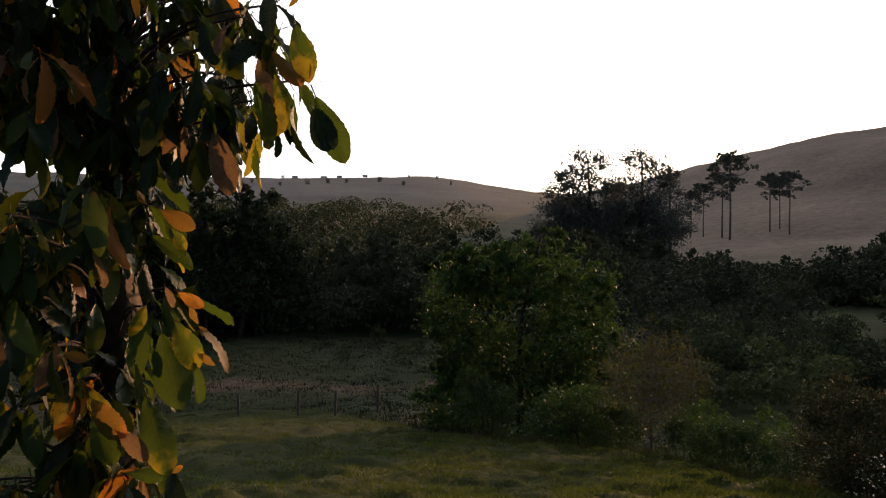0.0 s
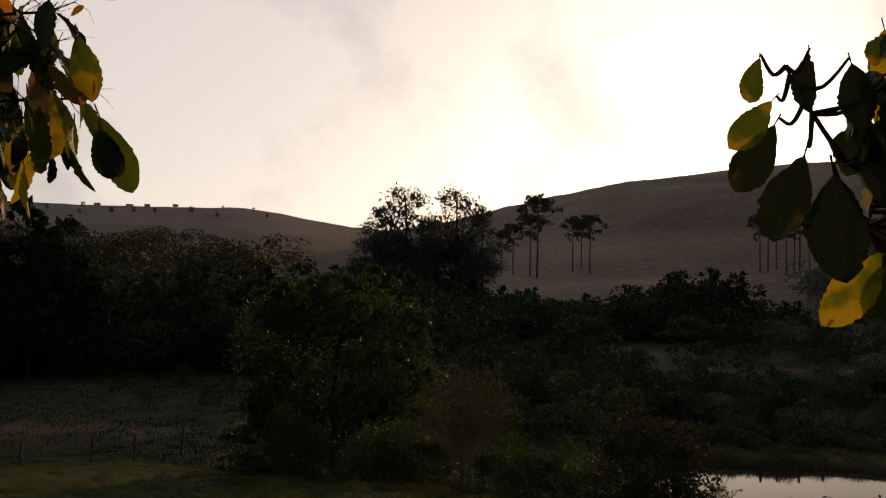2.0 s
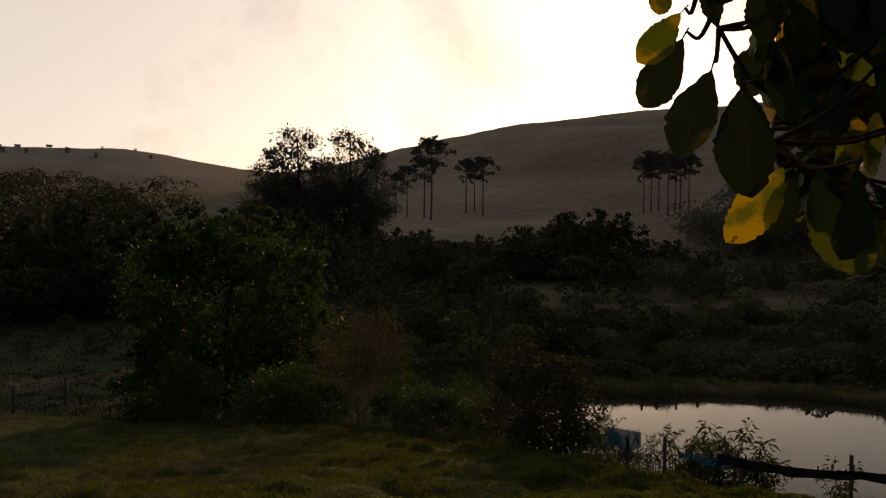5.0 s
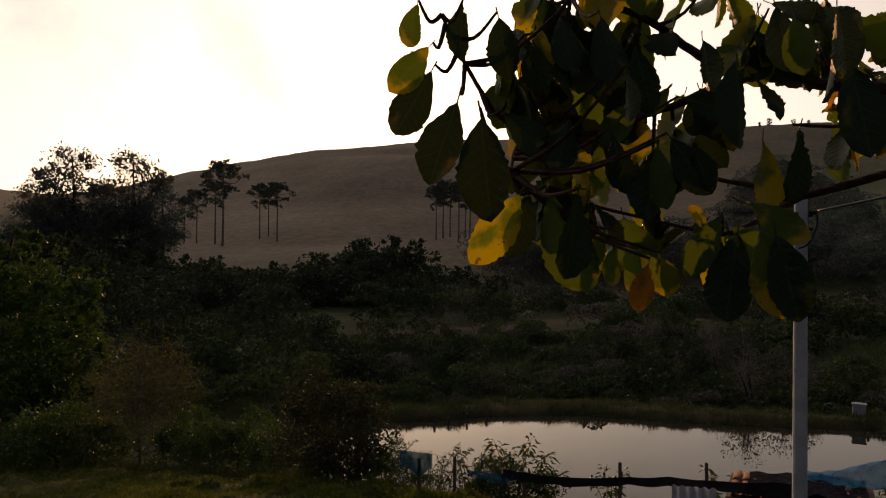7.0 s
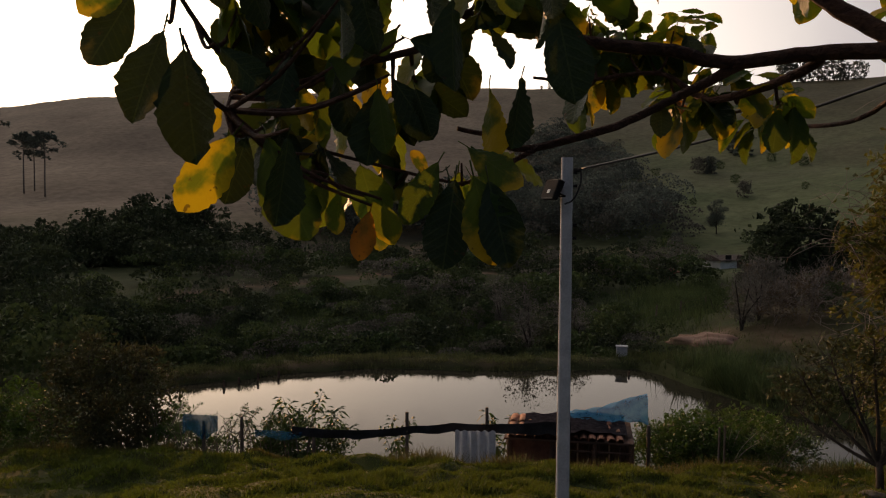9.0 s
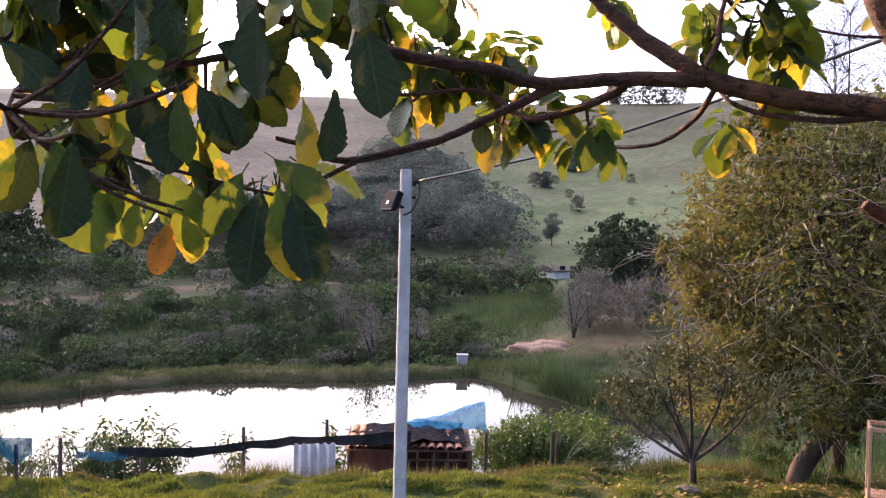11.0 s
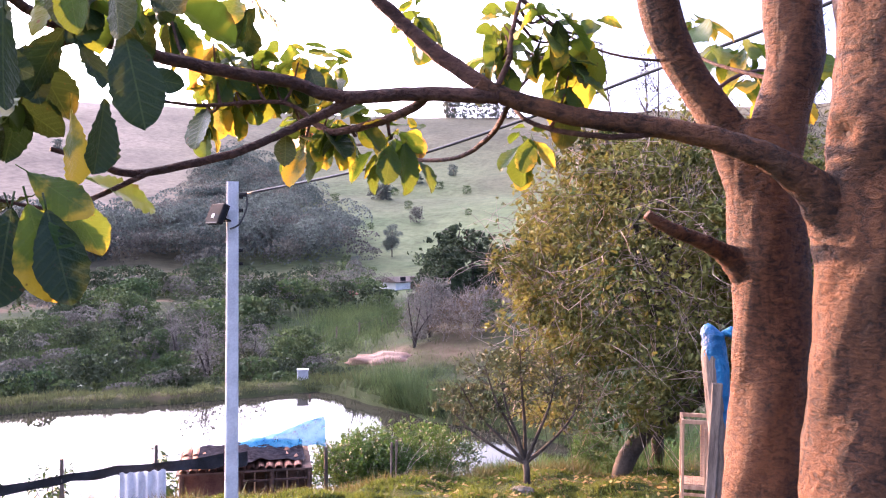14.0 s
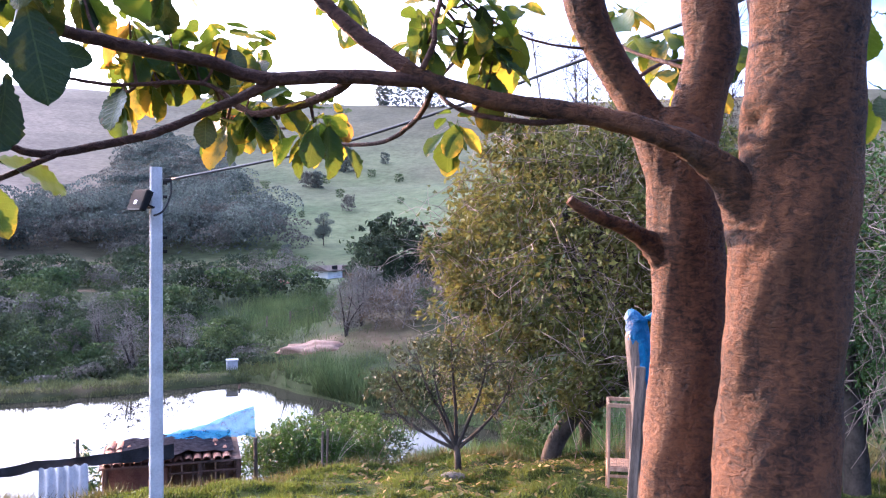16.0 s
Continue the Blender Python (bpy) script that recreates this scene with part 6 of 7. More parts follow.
def crate():
    x, y, z = at(90.2, 11.0)
    e = thing("wooden_cage_frame", (x, y, z), "open pale wooden cage frame on legs, standing on the lawn", "cage", turn=4)
    w, d, h = 0.46, 0.42, 1.2
    for sx in (-1, 1):
        for sy in (-1, 1):
            ms = Mesh()
            ms.box((0.035, 0.035, h + 0.1), (sx * d / 2, sy * w / 2, h / 2 - 0.05), bevel=0.004)
            part("leg", ms, M_PLANK, e)
    for zz, t in ((h - 0.015, 0.05), (0.36, 0.05), (0.27, 0.035)):
        for sx in (-1, 1):
            ms = Mesh()
            ms.box((0.028, w + 0.036, t), (sx * (d / 2 + 0.004), 0, zz), bevel=0.004)
            part("rail", ms, M_PLANK, e)
        for sy in (-1, 1):
            ms = Mesh()
            ms.box((d, 0.028, t), (0, sy * (w / 2 + 0.003), zz), bevel=0.004)
            part("rail", ms, M_PLANK, e)
    ms = Mesh()
    ms.box((d - 0.03, w - 0.03, 0.015), (0, 0, 0.385))
    part("shelf_board", ms, M_PLANK, e)
    for sx, y0 in ((1, -0.06), (1, -0.14)):
        ms = Mesh()
        ms.box((0.015, 0.10, h - 0.42), (sx * (d / 2 - 0.02), y0, 0.72), bevel=0.003)
        part("back_board", ms, M_PLANK, e)
    ms = Mesh()
    ms.box((0.025, 0.025, h - 0.42), (-d / 2, -0.04, 0.72), bevel=0.003)
    part("upright", ms, M_PLANK, e)
    g = Mesh()
    for k in range(9):
        g.tube([(-d / 2 - 0.01, 0.0 + 0.022 * k, 0.39), (-d / 2 - 0.01, 0.0 + 0.022 * k, h - 0.05)], 0.0012, 3, cap=False)
    for k in range(20):
        g.tube([(-d / 2 - 0.01, -0.02, 0.4 + 0.034 * k), (-d / 2 - 0.01, 0.2, 0.4 + 0.034 * k)], 0.0012, 3, cap=False)
    part("wire_mesh", g, M_WIRE, e, "fine rusty wire mesh")


crate()


def pol(a, r, zt):
    """A point by azimuth, distance and the slope of the line of sight from eye height."""
    return Vector((r * math.sin(radians(a)), r * math.cos(radians(a)), 1.6 + zt * r))


def sheet(rows, thick=0.01):
    """A cloth between rows of points, with a thickness."""
    ms = Mesh()
    n, m = len(rows), len(rows[0])
    v = [Vector(p) for r in rows for p in r]
    v2 = [p + Vector((0.3, 0.2, -1)).normalized() * thick for p in v]
    q = [(i * m + k, i * m + k + 1, (i + 1) * m + k + 1, (i + 1) * m + k) for i in range(n - 1) for k in range(m - 1)]
    ms.add(v + v2, q + [tuple(n * m + j for j in reversed(f)) for f in q])
    return ms


def coop():
    rng = np.random.default_rng(81)
    a0, a1, r = 54.7, 63.5, 13.6
    o, p = pol(a0, r, 0), pol(a1, r, 0)
    along = (p - o).normalized()
    away = Vector((along.y, -along.x, 0))
    if away.dot(o) < 0:
        away = -away
    length = (p - o).length
    base = Vector((o.x, o.y, 0))
    gz = float(height(o.x, o.y)) - 0.25
    top_f, top_b = -2.10, -2.03
    e = thing("animal_coop", (base.x, base.y, gz), "low ramshackle animal coop with terracotta tiles and nets on its roof", "coop")
    W = lambda s, t, zz: tuple(along * s + away * t + Vector((0, 0, zz - gz)))
    for s in (0.03, 0.75, 1.45, length - 0.03):
        for t, tz in ((0.03, top_f), (0.95, top_b)):
            ms = Mesh()
            ms.tube([W(s, t, gz - 0.5), W(s, t, tz - 0.03)], 0.04, 7, 0.05, rng)
            part("post", ms, M_DARKWOOD, e)
    wl = Mesh()
    wl.add([W(0.05, 0.06, gz - 0.4), W(0.95, 0.06, gz - 0.4), W(0.95, 0.06, top_f - 0.06), W(0.05, 0.06, top_f - 0.06), W(0.05, 0.12, gz - 0.4), W(0.95, 0.12, gz - 0.4), W(0.95, 0.12, top_f - 0.06), W(0.05, 0.12, top_f - 0.06)],
           [(0, 1, 2, 3), (7, 6, 5, 4), (0, 3, 7, 4), (1, 5, 6, 2), (3, 2, 6, 7)])
    part("front_wall", wl, M_BRICK, e, "dull red brick front")
    bw = Mesh()
    bw.add([W(0.05, 0.98, gz - 0.6), W(length, 0.98, gz - 0.6), W(length, 0.98, top_b - 0.06), W(0.05, 0.98, top_b - 0.06), W(0.05, 1.03, gz - 0.6), W(length, 1.03, gz - 0.6), W(length, 1.03, top_b - 0.06), W(0.05, 1.03, top_b - 0.06)],
           [(0, 1, 2, 3), (7, 6, 5, 4), (3, 2, 6, 7)])
    part("back_wall", bw, M_DARKWOOD, e)
    for k in range(7):
        s = 1.0 + k * (length - 1.05) / 6
        ms = Mesh()
        ms.tube([W(s, 0.05, gz - 0.4), W(s, 0.05, top_f - 0.05)], 0.016, 5)
        part("slat", ms, M_PLANK if k % 3 == 1 else M_DARKWOOD, e)
    for zz in (top_f - 0.22, top_f - 0.45):
        ms = Mesh()
        ms.tube([W(0.98, 0.03, zz), W(length, 0.03, zz)], 0.02, 5)
        part("rail", ms, M_DARKWOOD, e)
    deck = Mesh()
    deck.add([W(-0.05, -0.05, top_f - 0.03), W(length, -0.05, top_f - 0.03), W(length, 1.05, top_b - 0.02), W(-0.05, 1.05, top_b - 0.02), W(-0.05, -0.05, top_f - 0.06), W(length, -0.05, top_f - 0.06), W(length, 1.05, top_b - 0.05), W(-0.05, 1.05, top_b - 0.05)],
             [(0, 1, 2, 3), (7, 6, 5, 4), (0, 4, 5, 1), (1, 5, 6, 2), (2, 6, 7, 3), (3, 7, 4, 0)])
    roof = part("roof", deck, M_DARKWOOD, e)
    # half-round roof tiles in rows
    tm = Mesh()
    n = 6
    v = [(-0.2 + 0.4 * j, (0.075 - 0.012 * j) * math.cos(math.pi * i / n), (0.055) * math.sin(math.pi * i / n) + 0.012 * j) for j in (0, 1) for i in range(n + 1)]
    v += [(q[0], q[1] * 0.84, q[2] - 0.012) for q in v]
    k2 = 2 * (n + 1)
    f = [(i, i + 1, n + 2 + i, n + 1 + i) for i in range(n)] + [(k2 + n + 1 + i, k2 + n + 2 + i, k2 + i + 1, k2 + i) for i in range(n)] + [(i, k2 + i, k2 + i + 1, i + 1) for i in range(n)]
    tm.add(v, f)
    tile = tm.data("roof_tile", M_TILE, True)
    slope = (Vector(W(0, 1.05, top_b)) - Vector(W(0, -0.05, top_f)))
    nx = slope.normalized()
    nz = nx.cross(along) if nx.cross(along).z > 0 else along.cross(nx)
    for i in range(int(length / 0.15)):
        for j in range(3):
            c = Vector(W(0.06 + 0.15 * i, -0.05, top_f - 0.02)) + slope * (0.17 + 0.32 * j) + Vector((0, 0, 0.012 * j))
            yv = nz.cross(nx)
            m = Matrix(((-nx.x, -yv.x, nz.x, c.x), (-nx.y, -yv.y, nz.y, c.y), (-nx.z, -yv.z, nz.z, c.z), (0, 0, 0, 1))) @ pose(0, 0, 0, 0, 0, rng.uniform(-4, 4))
            part("roof_tile", tile, M_TILE, roof, m=m)
    # grey net thrown over the tiles
    rows = []
    for i in range(13):
        s = 0.25 + (length * 0.95 - 0.25) * i / 12
        rows.append([Vector(W(s, (-0.06 if i < 7 else 0.14) + 1.1 * k / 6, top_f + (top_b - top_f) * (0.1 + k / 6) + 0.06 + 0.02 * math.sin(2.1 * i + k) + 0.05 * math.exp(-((i - 6) / 3) ** 2))) for k in range(7)])
    tagged(part("roof_net", sheet(rows), M_GREYNET, None, smooth=True, m=pose(base.x, base.y, gz)), "grey shade net thrown over the coop's roof", "net")
    rows = []
    for i in range(11):
        s = length * 0.40 + (length * 0.74) * i / 10
        lift = 0.02 + 0.42 * (i / 10) ** 1.4
        rows.append([Vector(W(s, 0.75 + 0.35 * k / 4, top_b + 0.06 + (lift if k > 1 else 0.02) * (0.5 + 0.5 * min(1, k / 3)) + 0.03 * math.sin(3 * i + 2 * k) + 0.015 * math.sin(7.3 * i))) for k in range(5)])
    tagged(part("blue_net", sheet(rows, 0.006), M_BLUENET, None, smooth=True, m=pose(base.x, base.y, gz)), "translucent blue net stretched over the coop's end", "net")
    st = Mesh()
    st.tube([W(length + 0.30, 0.6, gz - 0.5), W(length + 0.28, 0.6, top_b + 0.06)], 0.035, 7)
    tagged(part("stake", st, M_WOOD, None, m=pose(base.x, base.y, gz)), "grey wooden stake beside the coop", "stake")


coop()


def corrugated(a0, a1, r, top, drop):
    o, p = pol(a0, r, 0), pol(a1, r, 0)
    along = (p - o).normalized()
    away = Vector((o.x + p.x, o.y + p.y, 0)).normalized()
    ztop = 1.6 + top * r
    ms, n = Mesh(), 41
    L = (p - o).length
    v = []
    for zz, lean in ((ztop, 0.10), (ztop - drop, 0.0)):
        for i in range(n):
            q = Vector((o.x, o.y, 0)) + along * (L * i / (n - 1)) + away * (0.028 * math.sin(2 * math.pi * 4.5 * i / (n - 1)) + lean)
            v.append((q.x, q.y, zz + 0.01 * math.sin(i * 0.9)))
    v += [tuple(Vector(q) + away * 0.008) for q in v]
    f = [(i, i + 1, n + i + 1, n + i) for i in range(n - 1)]
    f += [(2 * n + n + i, 2 * n + n + i + 1, 2 * n + i + 1, 2 * n + i) for i in range(n - 1)] + [(i, 2 * n + i, 2 * n + i + 1, i + 1) for i in range(n - 1)]
    ms.add(v, f)
    tagged(part("corrugated_sheet", ms, M_FIBRE, smooth=True), "upright white corrugated fibre-cement sheet", "corrugated sheet")


corrugated(51.0, 53.9, 13.0, -0.270, 0.9)


def shade_fence():
    rng = np.random.default_rng(83)
    stops = [(39.5, -0.260, 0.009), (44.0, -0.267, 0.011), (48.1, -0.262, 0.010), (50.8, -0.258, 0.010), (54.3, -0.258, 0.012), (57.5, -0.253, 0.016), (59.5, -0.251, 0.017)]
    rows = []
    for i in range(len(stops) - 1):
        (b0, t0, w0), (b1, t1, w1) = stops[i], stops[i + 1]
        for j in range(6):
            u = j / 6
            w = w0 + (w1 - w0) * u + 0.0012 * math.sin(2.3 * i + 5 * u)
            rows.append([pol(b0 + (b1 - b0) * u, 13.2 + 0.02 * math.sin(7 * u + k), t0 + (t1 - t0) * u - 0.0015 * math.sin(math.pi * u) - w * k / 3) for k in range(4)])
    tagged(part("shade_cloth", sheet(rows, 0.005), M_BLACKCLOTH, smooth=True), "sagging strip of black shade cloth between stakes", "shade cloth")
    for k, (a, t) in enumerate([(33.6, -0.248), (36.1, -0.245), (41.0, -0.262), (47.6, -0.245), (53.3, -0.238)]):
        b, top = at(a, 13.25), pol(a, 13.25, t)
        ms = Mesh()
        ms.tube([(b[0], b[1], b[2] - 0.3), (top.x + rng.uniform(-0.03, 0.03), top.y, top.z)], [0.034, 0.028], 7, 0.05, rng)
        tagged(part("stake", ms, M_WOOD), "grey wooden stake holding the shade cloth", "stake", "cloth stakes")
    for a0, a1, t0, t1, w in ((32.2, 34.5, -0.238, -0.243, 0.024), (37.0, 40.2, -0.262, -0.268, 0.009)):
        rows = [[pol(a0 + (a1 - a0) * i / 8, 13.2 + 0.05 * math.sin(2.0 * i + k), t0 + (t1 - t0) * i / 8 - w * k / 4 * (1 - 0.25 * math.sin(i))) for k in range(5)] for i in range(9)]
        tagged(part("blue_tarp", sheet(rows, 0.006), M_BLUEFILM, smooth=True), "crumpled blue plastic tarp hung on the stakes", "tarp", "blue tarps")


shade_fence()


def sapling(seed, h, n, leaf, spots, label):
    rng = np.random.default_rng(seed)
    e = thing("sapling", (0, 0, 0), label, "sapling", "saplings by the pond")
    ms, lf = Mesh(), Mesh()
    for k in range(4):
        tip = Vector((rng.normal() * 0.3 * h, rng.normal() * 0.3 * h, h * rng.uniform(0.7, 1.0)))
        pth = smooth_path([(0, 0, -0.2), tip * 0.45 + Vector((0, 0, 0.1 * h)), tip], 6)
        ms.tube(pth, [0.012 * h * (1 - 0.8 * i / 12) for i in range(13)], 5)
        for j in range(n):
            p = Vector(pth[rng.integers(4, 13)])
            a = rng.uniform(0, 6.28)
            d = Vector((math.cos(a), math.sin(a), rng.uniform(-0.7, 0.6))).normalized()
            s = d.cross(Vector((0, 0, 1))).normalized()
            L = leaf * rng.uniform(0.6, 1.2)
            q = p + d * L * 0.3
            lf.add([q, q + d * L * 0.4 + s * L * 0.2 - Vector((0, 0, 0.03 * L)), q + d * L - Vector((0, 0, 0.35 * L)), q + d * L * 0.4 - s * L * 0.2 - Vector((0, 0, 0.03 * L)), q + d * L * 0.45 + Vector((0, 0, 0.06 * L))], [(0, 1, 4), (1, 2, 4), (2, 3, 4), (3, 0, 4)])
    part("stem", ms, M_GREYBARK, e, smooth=True)
    part("foliage", lf, M_FOL_BUSH, e)
    scatter(e, spots)


sapling(91, 1.3, 56, 0.16, [(40.3, 14.2, 1.15), (39.2, 14.5, 1.0), (47.0, 13.9, 0.85), (41.6, 14.9, 1.05), (54.0, 14.9, 1.15), (37.2, 15.0, 1.0), (61.8, 15.8, 1.1)], "young broad-leaved sapling at the pond's edge")
sapling(92, 1.1, 60, 0.06, [(34.5, 14.4, 1.0), (33.4, 14.6, 1.0), (33.0, 15.0, 0.9), (38.3, 14.6, 0.9), (30.6, 14.8, 1.0), (35.6, 14.0, 0.9), (36.8, 14.6, 1.0), (69.4, 13.8, 0.95), (72.0, 15.0, 1.0), (32.2, 14.1, 0.8)], "thin twiggy sapling with small leaves at the pond's edge")


def stick_row():
    for k, (a, r, h) in enumerate([(34.6, 32.6, 0.75), (35.6, 33.0, 0.8), (36.9, 33.5, 0.95), (38.3, 34.0, 0.8), (63.0, 35.4, 0.5)]):
        x0, y0 = r * math.sin(radians(a)), r * math.cos(radians(a))
        ms = Mesh()
        ms.tube([(x0, y0, WATER_Z - 0.5), (x0 + 0.02, y0, WATER_Z + h * 0.35)], 0.05, 6)
        tagged(part("pond_stake", ms, M_DARKWOOD), "short dark stake standing in the pond", "stake", "pond stakes")
    for a in (69.0, 69.35):
        b = at(a, 13.2)
        ms = Mesh()
        ms.tube([(b[0], b[1], b[2] - 0.2), (b[0] + 0.04, b[1], b[2] + 0.85)], 0.018, 6)
        tagged(part("stake", ms, M_WOOD), "thin pale stake among the shrubs", "stake", "pale stakes")


stick_row()


def fence_line(spots, h, label, group):
    for a, r in spots:
        b = at(a, r)
        ms = Mesh()
        ms.tube([(b[0], b[1], b[2] - 0.3), (b[0] + 0.03, b[1] + 0.02, b[2] + h)], [0.07, 0.06], 7)
        tagged(part("fence_post", ms, M_WOOD), label, "fence post", group)
    for zz in (0.45, 0.85):
        ms = Mesh()
        ms.tube([Vector(at(a, r)) + Vector((0, 0, zz * h)) for a, r in spots], 0.006, 4)
        tagged(part("fence_wire", ms, M_WIRE), "thin wire strung between fence posts", "wire", group + " wires")


fence_line([(-14.3, 38), (-10.2, 37), (-7.6, 35.5), (-4.6, 34.5), (-1.2, 33), (2.5, 31)], 1.15, "old grey wooden fence post below the lawn", "lawn fence")
fence_line([(61.5, 50), (63.2, 50.5), (64.8, 51), (66.4, 52), (68, 53)], 1.0, "old wooden fence post on the far bank", "far bank fence")


def white_box():
    e = thing("concrete_box", at(62.5, 38.2), "small white concrete box on the pond's bank", "concrete box", turn=30)
    ms = Mesh()
    ms.box((0.42, 0.5, 0.5), (0, 0, 0.2), bevel=0.02)
    part("box_body", ms, M_CONCRETE, e)
    ms = Mesh()
    ms.box((0.48, 0.56, 0.06), (0, 0, 0.48), bevel=0.01)
    part("lid", ms, M_CONCRETE, e)


white_box()


def house(a, r, w, d, h, name, label, wall, turn, roof=None):
    x0, y0, z0 = at(a, r)
    e = thing(name, (x0, y0, z0), label, "house", turn=turn)
    ms = Mesh()
    ms.box((w, d, h), (0, 0, h / 2 - 0.2))
    part("wall", ms, wall, e)
    rf = Mesh()
    g = h * 0.45
    rf.add([(-w / 2 - 0.3, -d / 2 - 0.4, h - 0.3), (w / 2 + 0.3, -d / 2 - 0.4, h - 0.3), (w / 2 + 0.3, 0, h - 0.3 + g), (-w / 2 - 0.3, 0, h - 0.3 + g), (-w / 2 - 0.3, d / 2 + 0.4, h - 0.3), (w / 2 + 0.3, d / 2 + 0.4, h - 0.3),
            (-w / 2 - 0.3, -d / 2 - 0.4, h - 0.42), (w / 2 + 0.3, -d / 2 - 0.4, h - 0.42), (w / 2 + 0.3, d / 2 + 0.4, h - 0.42), (-w / 2 - 0.3, d / 2 + 0.4, h - 0.42)],
           [(0, 1, 2, 3), (3, 2, 5, 4), (0, 6, 7, 1), (4, 5, 8, 9), (6, 9, 8, 7), (0, 3, 4, 9, 6), (1, 7, 8, 5, 2)])
    part("roof", rf, roof or M_ROOF, e)
    dr = Mesh()
    dr.box((0.8, 0.06, 1.7), (w * 0.18, -d / 2 - 0.01, 0.7))
    part("door", dr, M_DARKWOOD, e)
    wd = Mesh()
    wd.box((0.9, 0.06, 0.8), (-w * 0.22, -d / 2 - 0.01, 1.2))
    part("window", wd, M_BLACK, e)


house(69.2, 104, 4.4, 3.0, 1.3, "farmhouse", "small white farmhouse with a pale roof across the valley", M_WHITE, -25, M_WOOD)
house(65.0, 84, 2.4, 1.8, 1.0, "far_shed", "low brown shed across the valley", M_BRICK, -10, M_TILE)
for a, r, w in ((-8.5, 888, 8), (-7.4, 890, 6), (-10.5, 890, 7), (-5.6, 891, 6)):
    house(a, r, w * 0.8, 4, 1.9, "hilltop_house", "pale house on the skyline of the far hill", M_WHITE, 20)


def mound():
    bm = bmesh.new()
    bmesh.ops.create_icosphere(bm, subdivisions=4, radius=1)
    for v in bm.verts:
        n = noise.fractal(v.co * 1.7, 1.0, 2.0, 4)
        v.co = Vector((v.co.x * 0.8, v.co.y * 1.7, v.co.z * 0.5)) * (1 + 0.4 * n)
    me = bpy.data.meshes.new("clay_bank")
    bm.to_mesh(me)
    bm.free()
    me.materials.append(M_CLAY)
    me.shade_smooth()
    ob = new("clay_bank", me)
    x0, y0, z0 = at(68.3, 41.5)
    ob.matrix_basis = pose(x0, y0, z0 - 0.12, 0, 0, 10)
    tagged(ob, "bare pinkish clay bank beyond the pond", "earth bank")
    bm = bmesh.new()
    bmesh.ops.create_icosphere(bm, subdivisions=3, radius=1)
    for v in bm.verts:
        v.co = Vector((v.co.x * 0.10, v.co.y * 0.17, v.co.z * 0.05)) * (1 + 0.25 * noise.fractal(v.co * 2, 1.0, 2.0, 3))
    me = bpy.data.meshes.new("stone")
    bm.to_mesh(me)
    bm.free()
    me.materials.append(M_STONE)
    ob = new("stone", me)
    ob.matrix_basis = pose(*at(78.3, 11.4))
    tagged(ob, "flat grey stone lying in the grass", "stone")


mound()


# ---- grass, weeds and reeds ----
def blades(name, seed, n, place, h0, h1, width, lean, material, label):
    rng = np.random.default_rng(seed)
    x, y = place(rng, n)
    z = height(x, y)
    a = rng.uniform(0, 2 * math.pi, n)
    h = rng.uniform(h0, h1, n) * (0.30 + 1.5 * np.clip(0.5 + 1.7 * fbm(x / 0.7, y / 0.7, 61, 3), 0, 1))
    w = width * rng.uniform(0.6, 1.4, n)
    b = rng.uniform(0, 2 * math.pi, n)
    l = lean * h * rng.random(n)
    v = np.stack([np.stack([x - w * np.cos(a), y - w * np.sin(a), z - 0.01], 1), np.stack([x + w * np.cos(a), y + w * np.sin(a), z - 0.01], 1),
                  np.stack([x + l * np.cos(b), y + l * np.sin(b), z + h], 1)], 1).reshape(-1, 3)
    ms = Mesh()
    ms.v, ms.f = v.tolist(), np.arange(3 * n).reshape(-1, 3).tolist()
    tagged(part(name, ms, material), label, "grass", kind="stuff")


def lawn_place(rng, n):
    a = rng.uniform(-33, 109, n)
    r = np.minimum(7 + (bend(a, CREST) + 1.5 - 7) * rng.random(n) ** 0.8, 40)
    return r * np.sin(np.radians(a)), r * np.cos(np.radians(a))


def edge_place(rng, n):
    a = rng.uniform(2, 106, n)
    r = bend(a, CREST) + 0.2 + 11 * rng.random(n) ** 1.6
    return r * np.sin(np.radians(a)), r * np.cos(np.radians(a))


def bank_place(rng, n):
    a = rng.uniform(27, 84, n)
    r = np.interp(a, POND_AZ, POND_FAR) + 0.1 + np.abs(rng.normal(size=n)) * 5.0
    return r * np.sin(np.radians(a)), r * np.cos(np.radians(a))


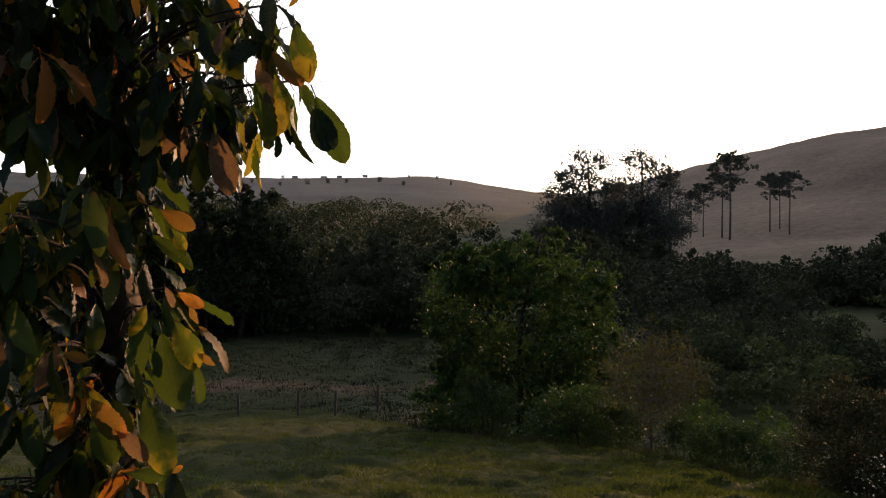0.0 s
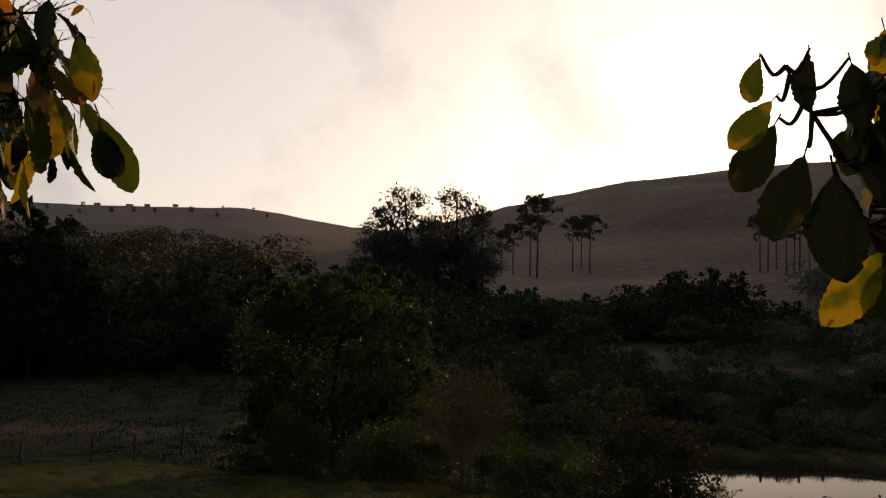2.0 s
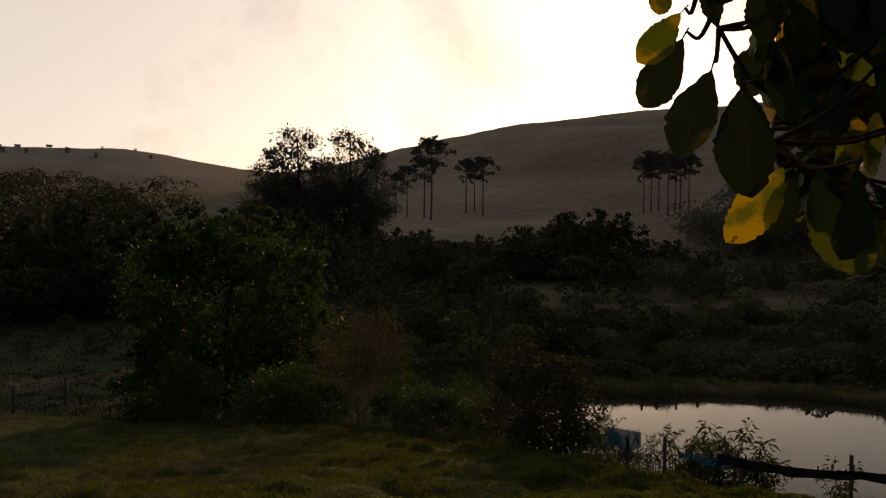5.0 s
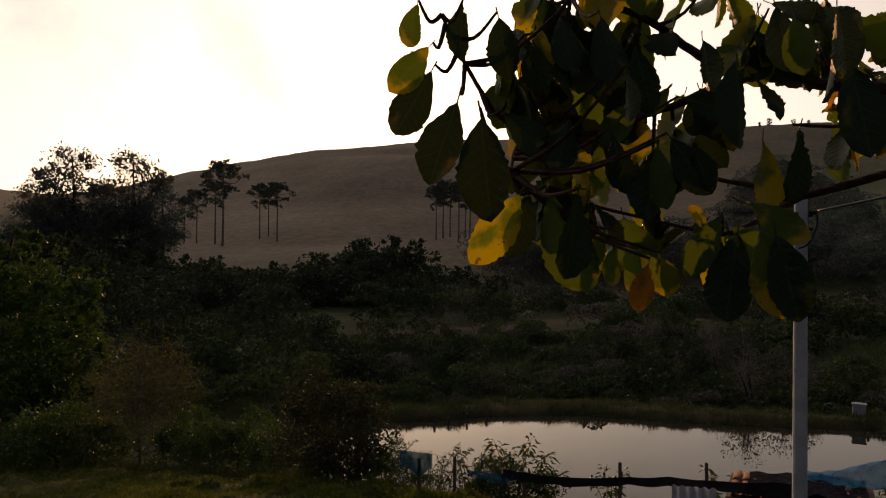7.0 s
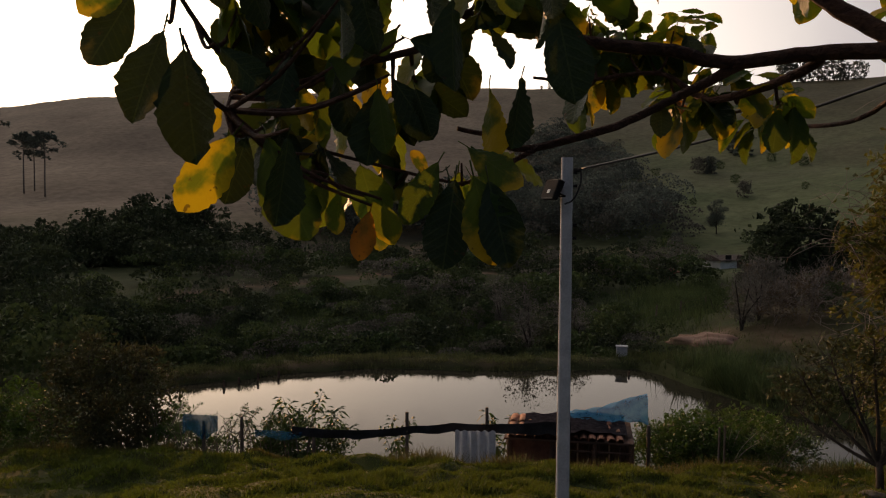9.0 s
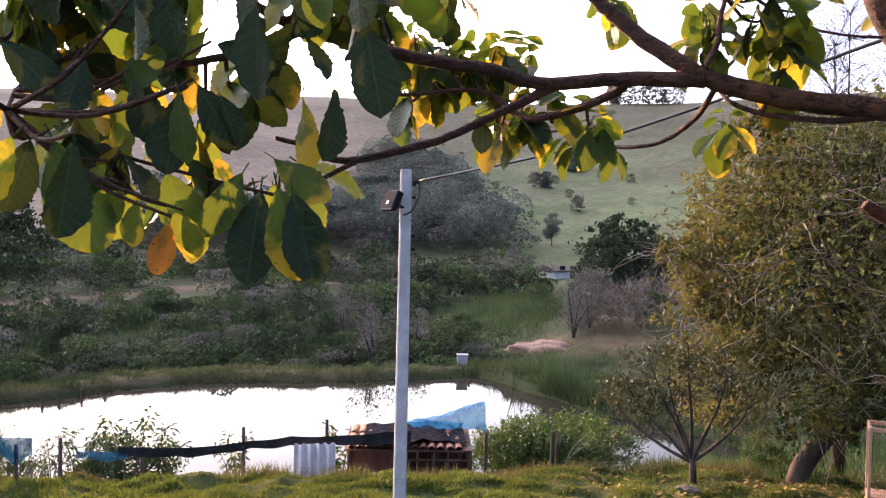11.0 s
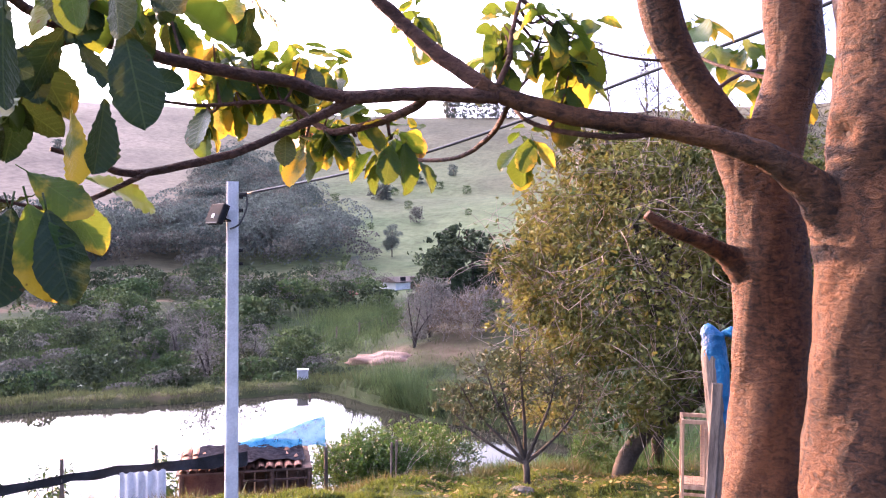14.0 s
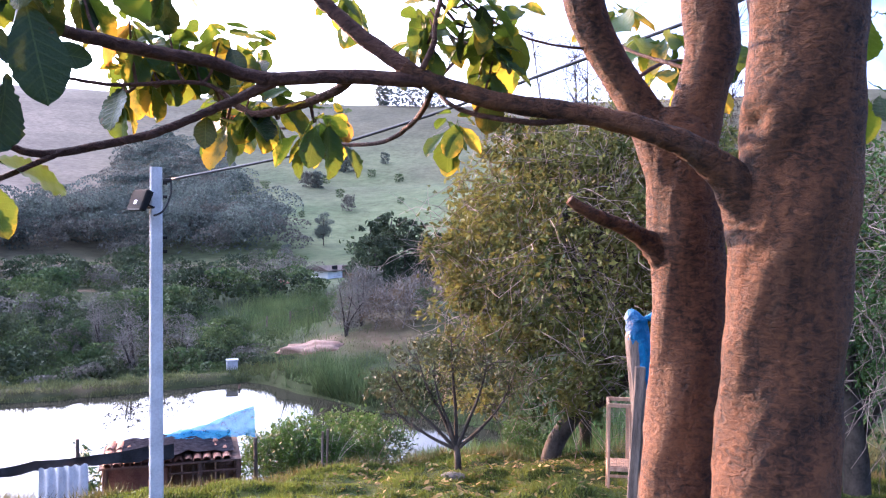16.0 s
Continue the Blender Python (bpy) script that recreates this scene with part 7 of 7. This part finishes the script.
def reed_place(rng, n):
    k = n // 12
    a = np.concatenate([rng.normal(67, 1.8, n // 2), rng.normal(70, 1.6, k), rng.normal(45, 9, n - n // 2 - k)])
    r = np.concatenate([rng.normal(62, 6, n // 2), np.interp(a[n // 2:n // 2 + k], POND_AZ, POND_FAR) + 0.2 + 4 * rng.random(k) ** 2, rng.uniform(45, 64, n - n // 2 - k)])
    return r * np.sin(np.radians(a)), r * np.cos(np.radians(a))


def field_place(rng, n):
    a = rng.uniform(-30, 10, n)
    r = bend(a, CREST) + 1 + rng.uniform(0, 38, n)
    return r * np.sin(np.radians(a)), r * np.cos(np.radians(a))


blades("lawn_grass", 101, 400000, lawn_place, 0.015, 0.060, 0.010, 1.4, M_GRASS, "short uneven yellow-green lawn grass")
blades("edge_weeds", 102, 90000, edge_place, 0.04, 0.17, 0.010, 1.1, M_WEED, "taller dry weeds along the lawn's edge")
blades("bank_grass", 103, 85000, bank_place, 0.05, 0.22, 0.014, 1.1, M_BANK, "rough grass on the pond's far bank")
blades("reeds", 104, 42000, reed_place, 0.25, 0.75, 0.022, 0.7, M_REED, "bright green reeds on the valley floor")
def end_place(rng, n):
    a = rng.uniform(75, 105, n)
    r = bend(a, CREST) + 1.0 + 20 * rng.random(n) ** 1.2
    return r * np.sin(np.radians(a)), r * np.cos(np.radians(a))


blades("bank_weeds", 107, 40000, end_place, 0.08, 0.26, 0.016, 0.8, M_SEDGE, "lush green weeds below the lawn's end")
def litter(n):
    """Small fallen leaves lying in the grass."""
    rng = np.random.default_rng(106)
    ms = Mesh()
    a, r = rng.uniform(70, 104, n), rng.uniform(8, 15, n)
    x, y = r * np.sin(np.radians(a)), r * np.cos(np.radians(a))
    z = height(x, y) + rng.uniform(0.01, 0.05, n)
    for i in range(n):
        m = pose(x[i], y[i], z[i], rng.uniform(-30, 30), rng.uniform(-30, 30), rng.uniform(0, 360))
        s = rng.uniform(0.03, 0.07)
        ms.add([m @ Vector(p) for p in ((-s, 0, 0), (0, -0.45 * s, 0.1 * s), (s, 0, 0), (0, 0.45 * s, 0.1 * s))], [(0, 1, 2, 3)])
    tagged(part("leaf_litter", ms, M_LITTER), "dry fallen leaves scattered in the grass", "leaf litter", kind="stuff")


litter(1800)
blades("field_grass", 105, 60000, field_place, 0.04, 0.15, 0.02, 0.7, M_FIELD, "rough field grass below the lawn")
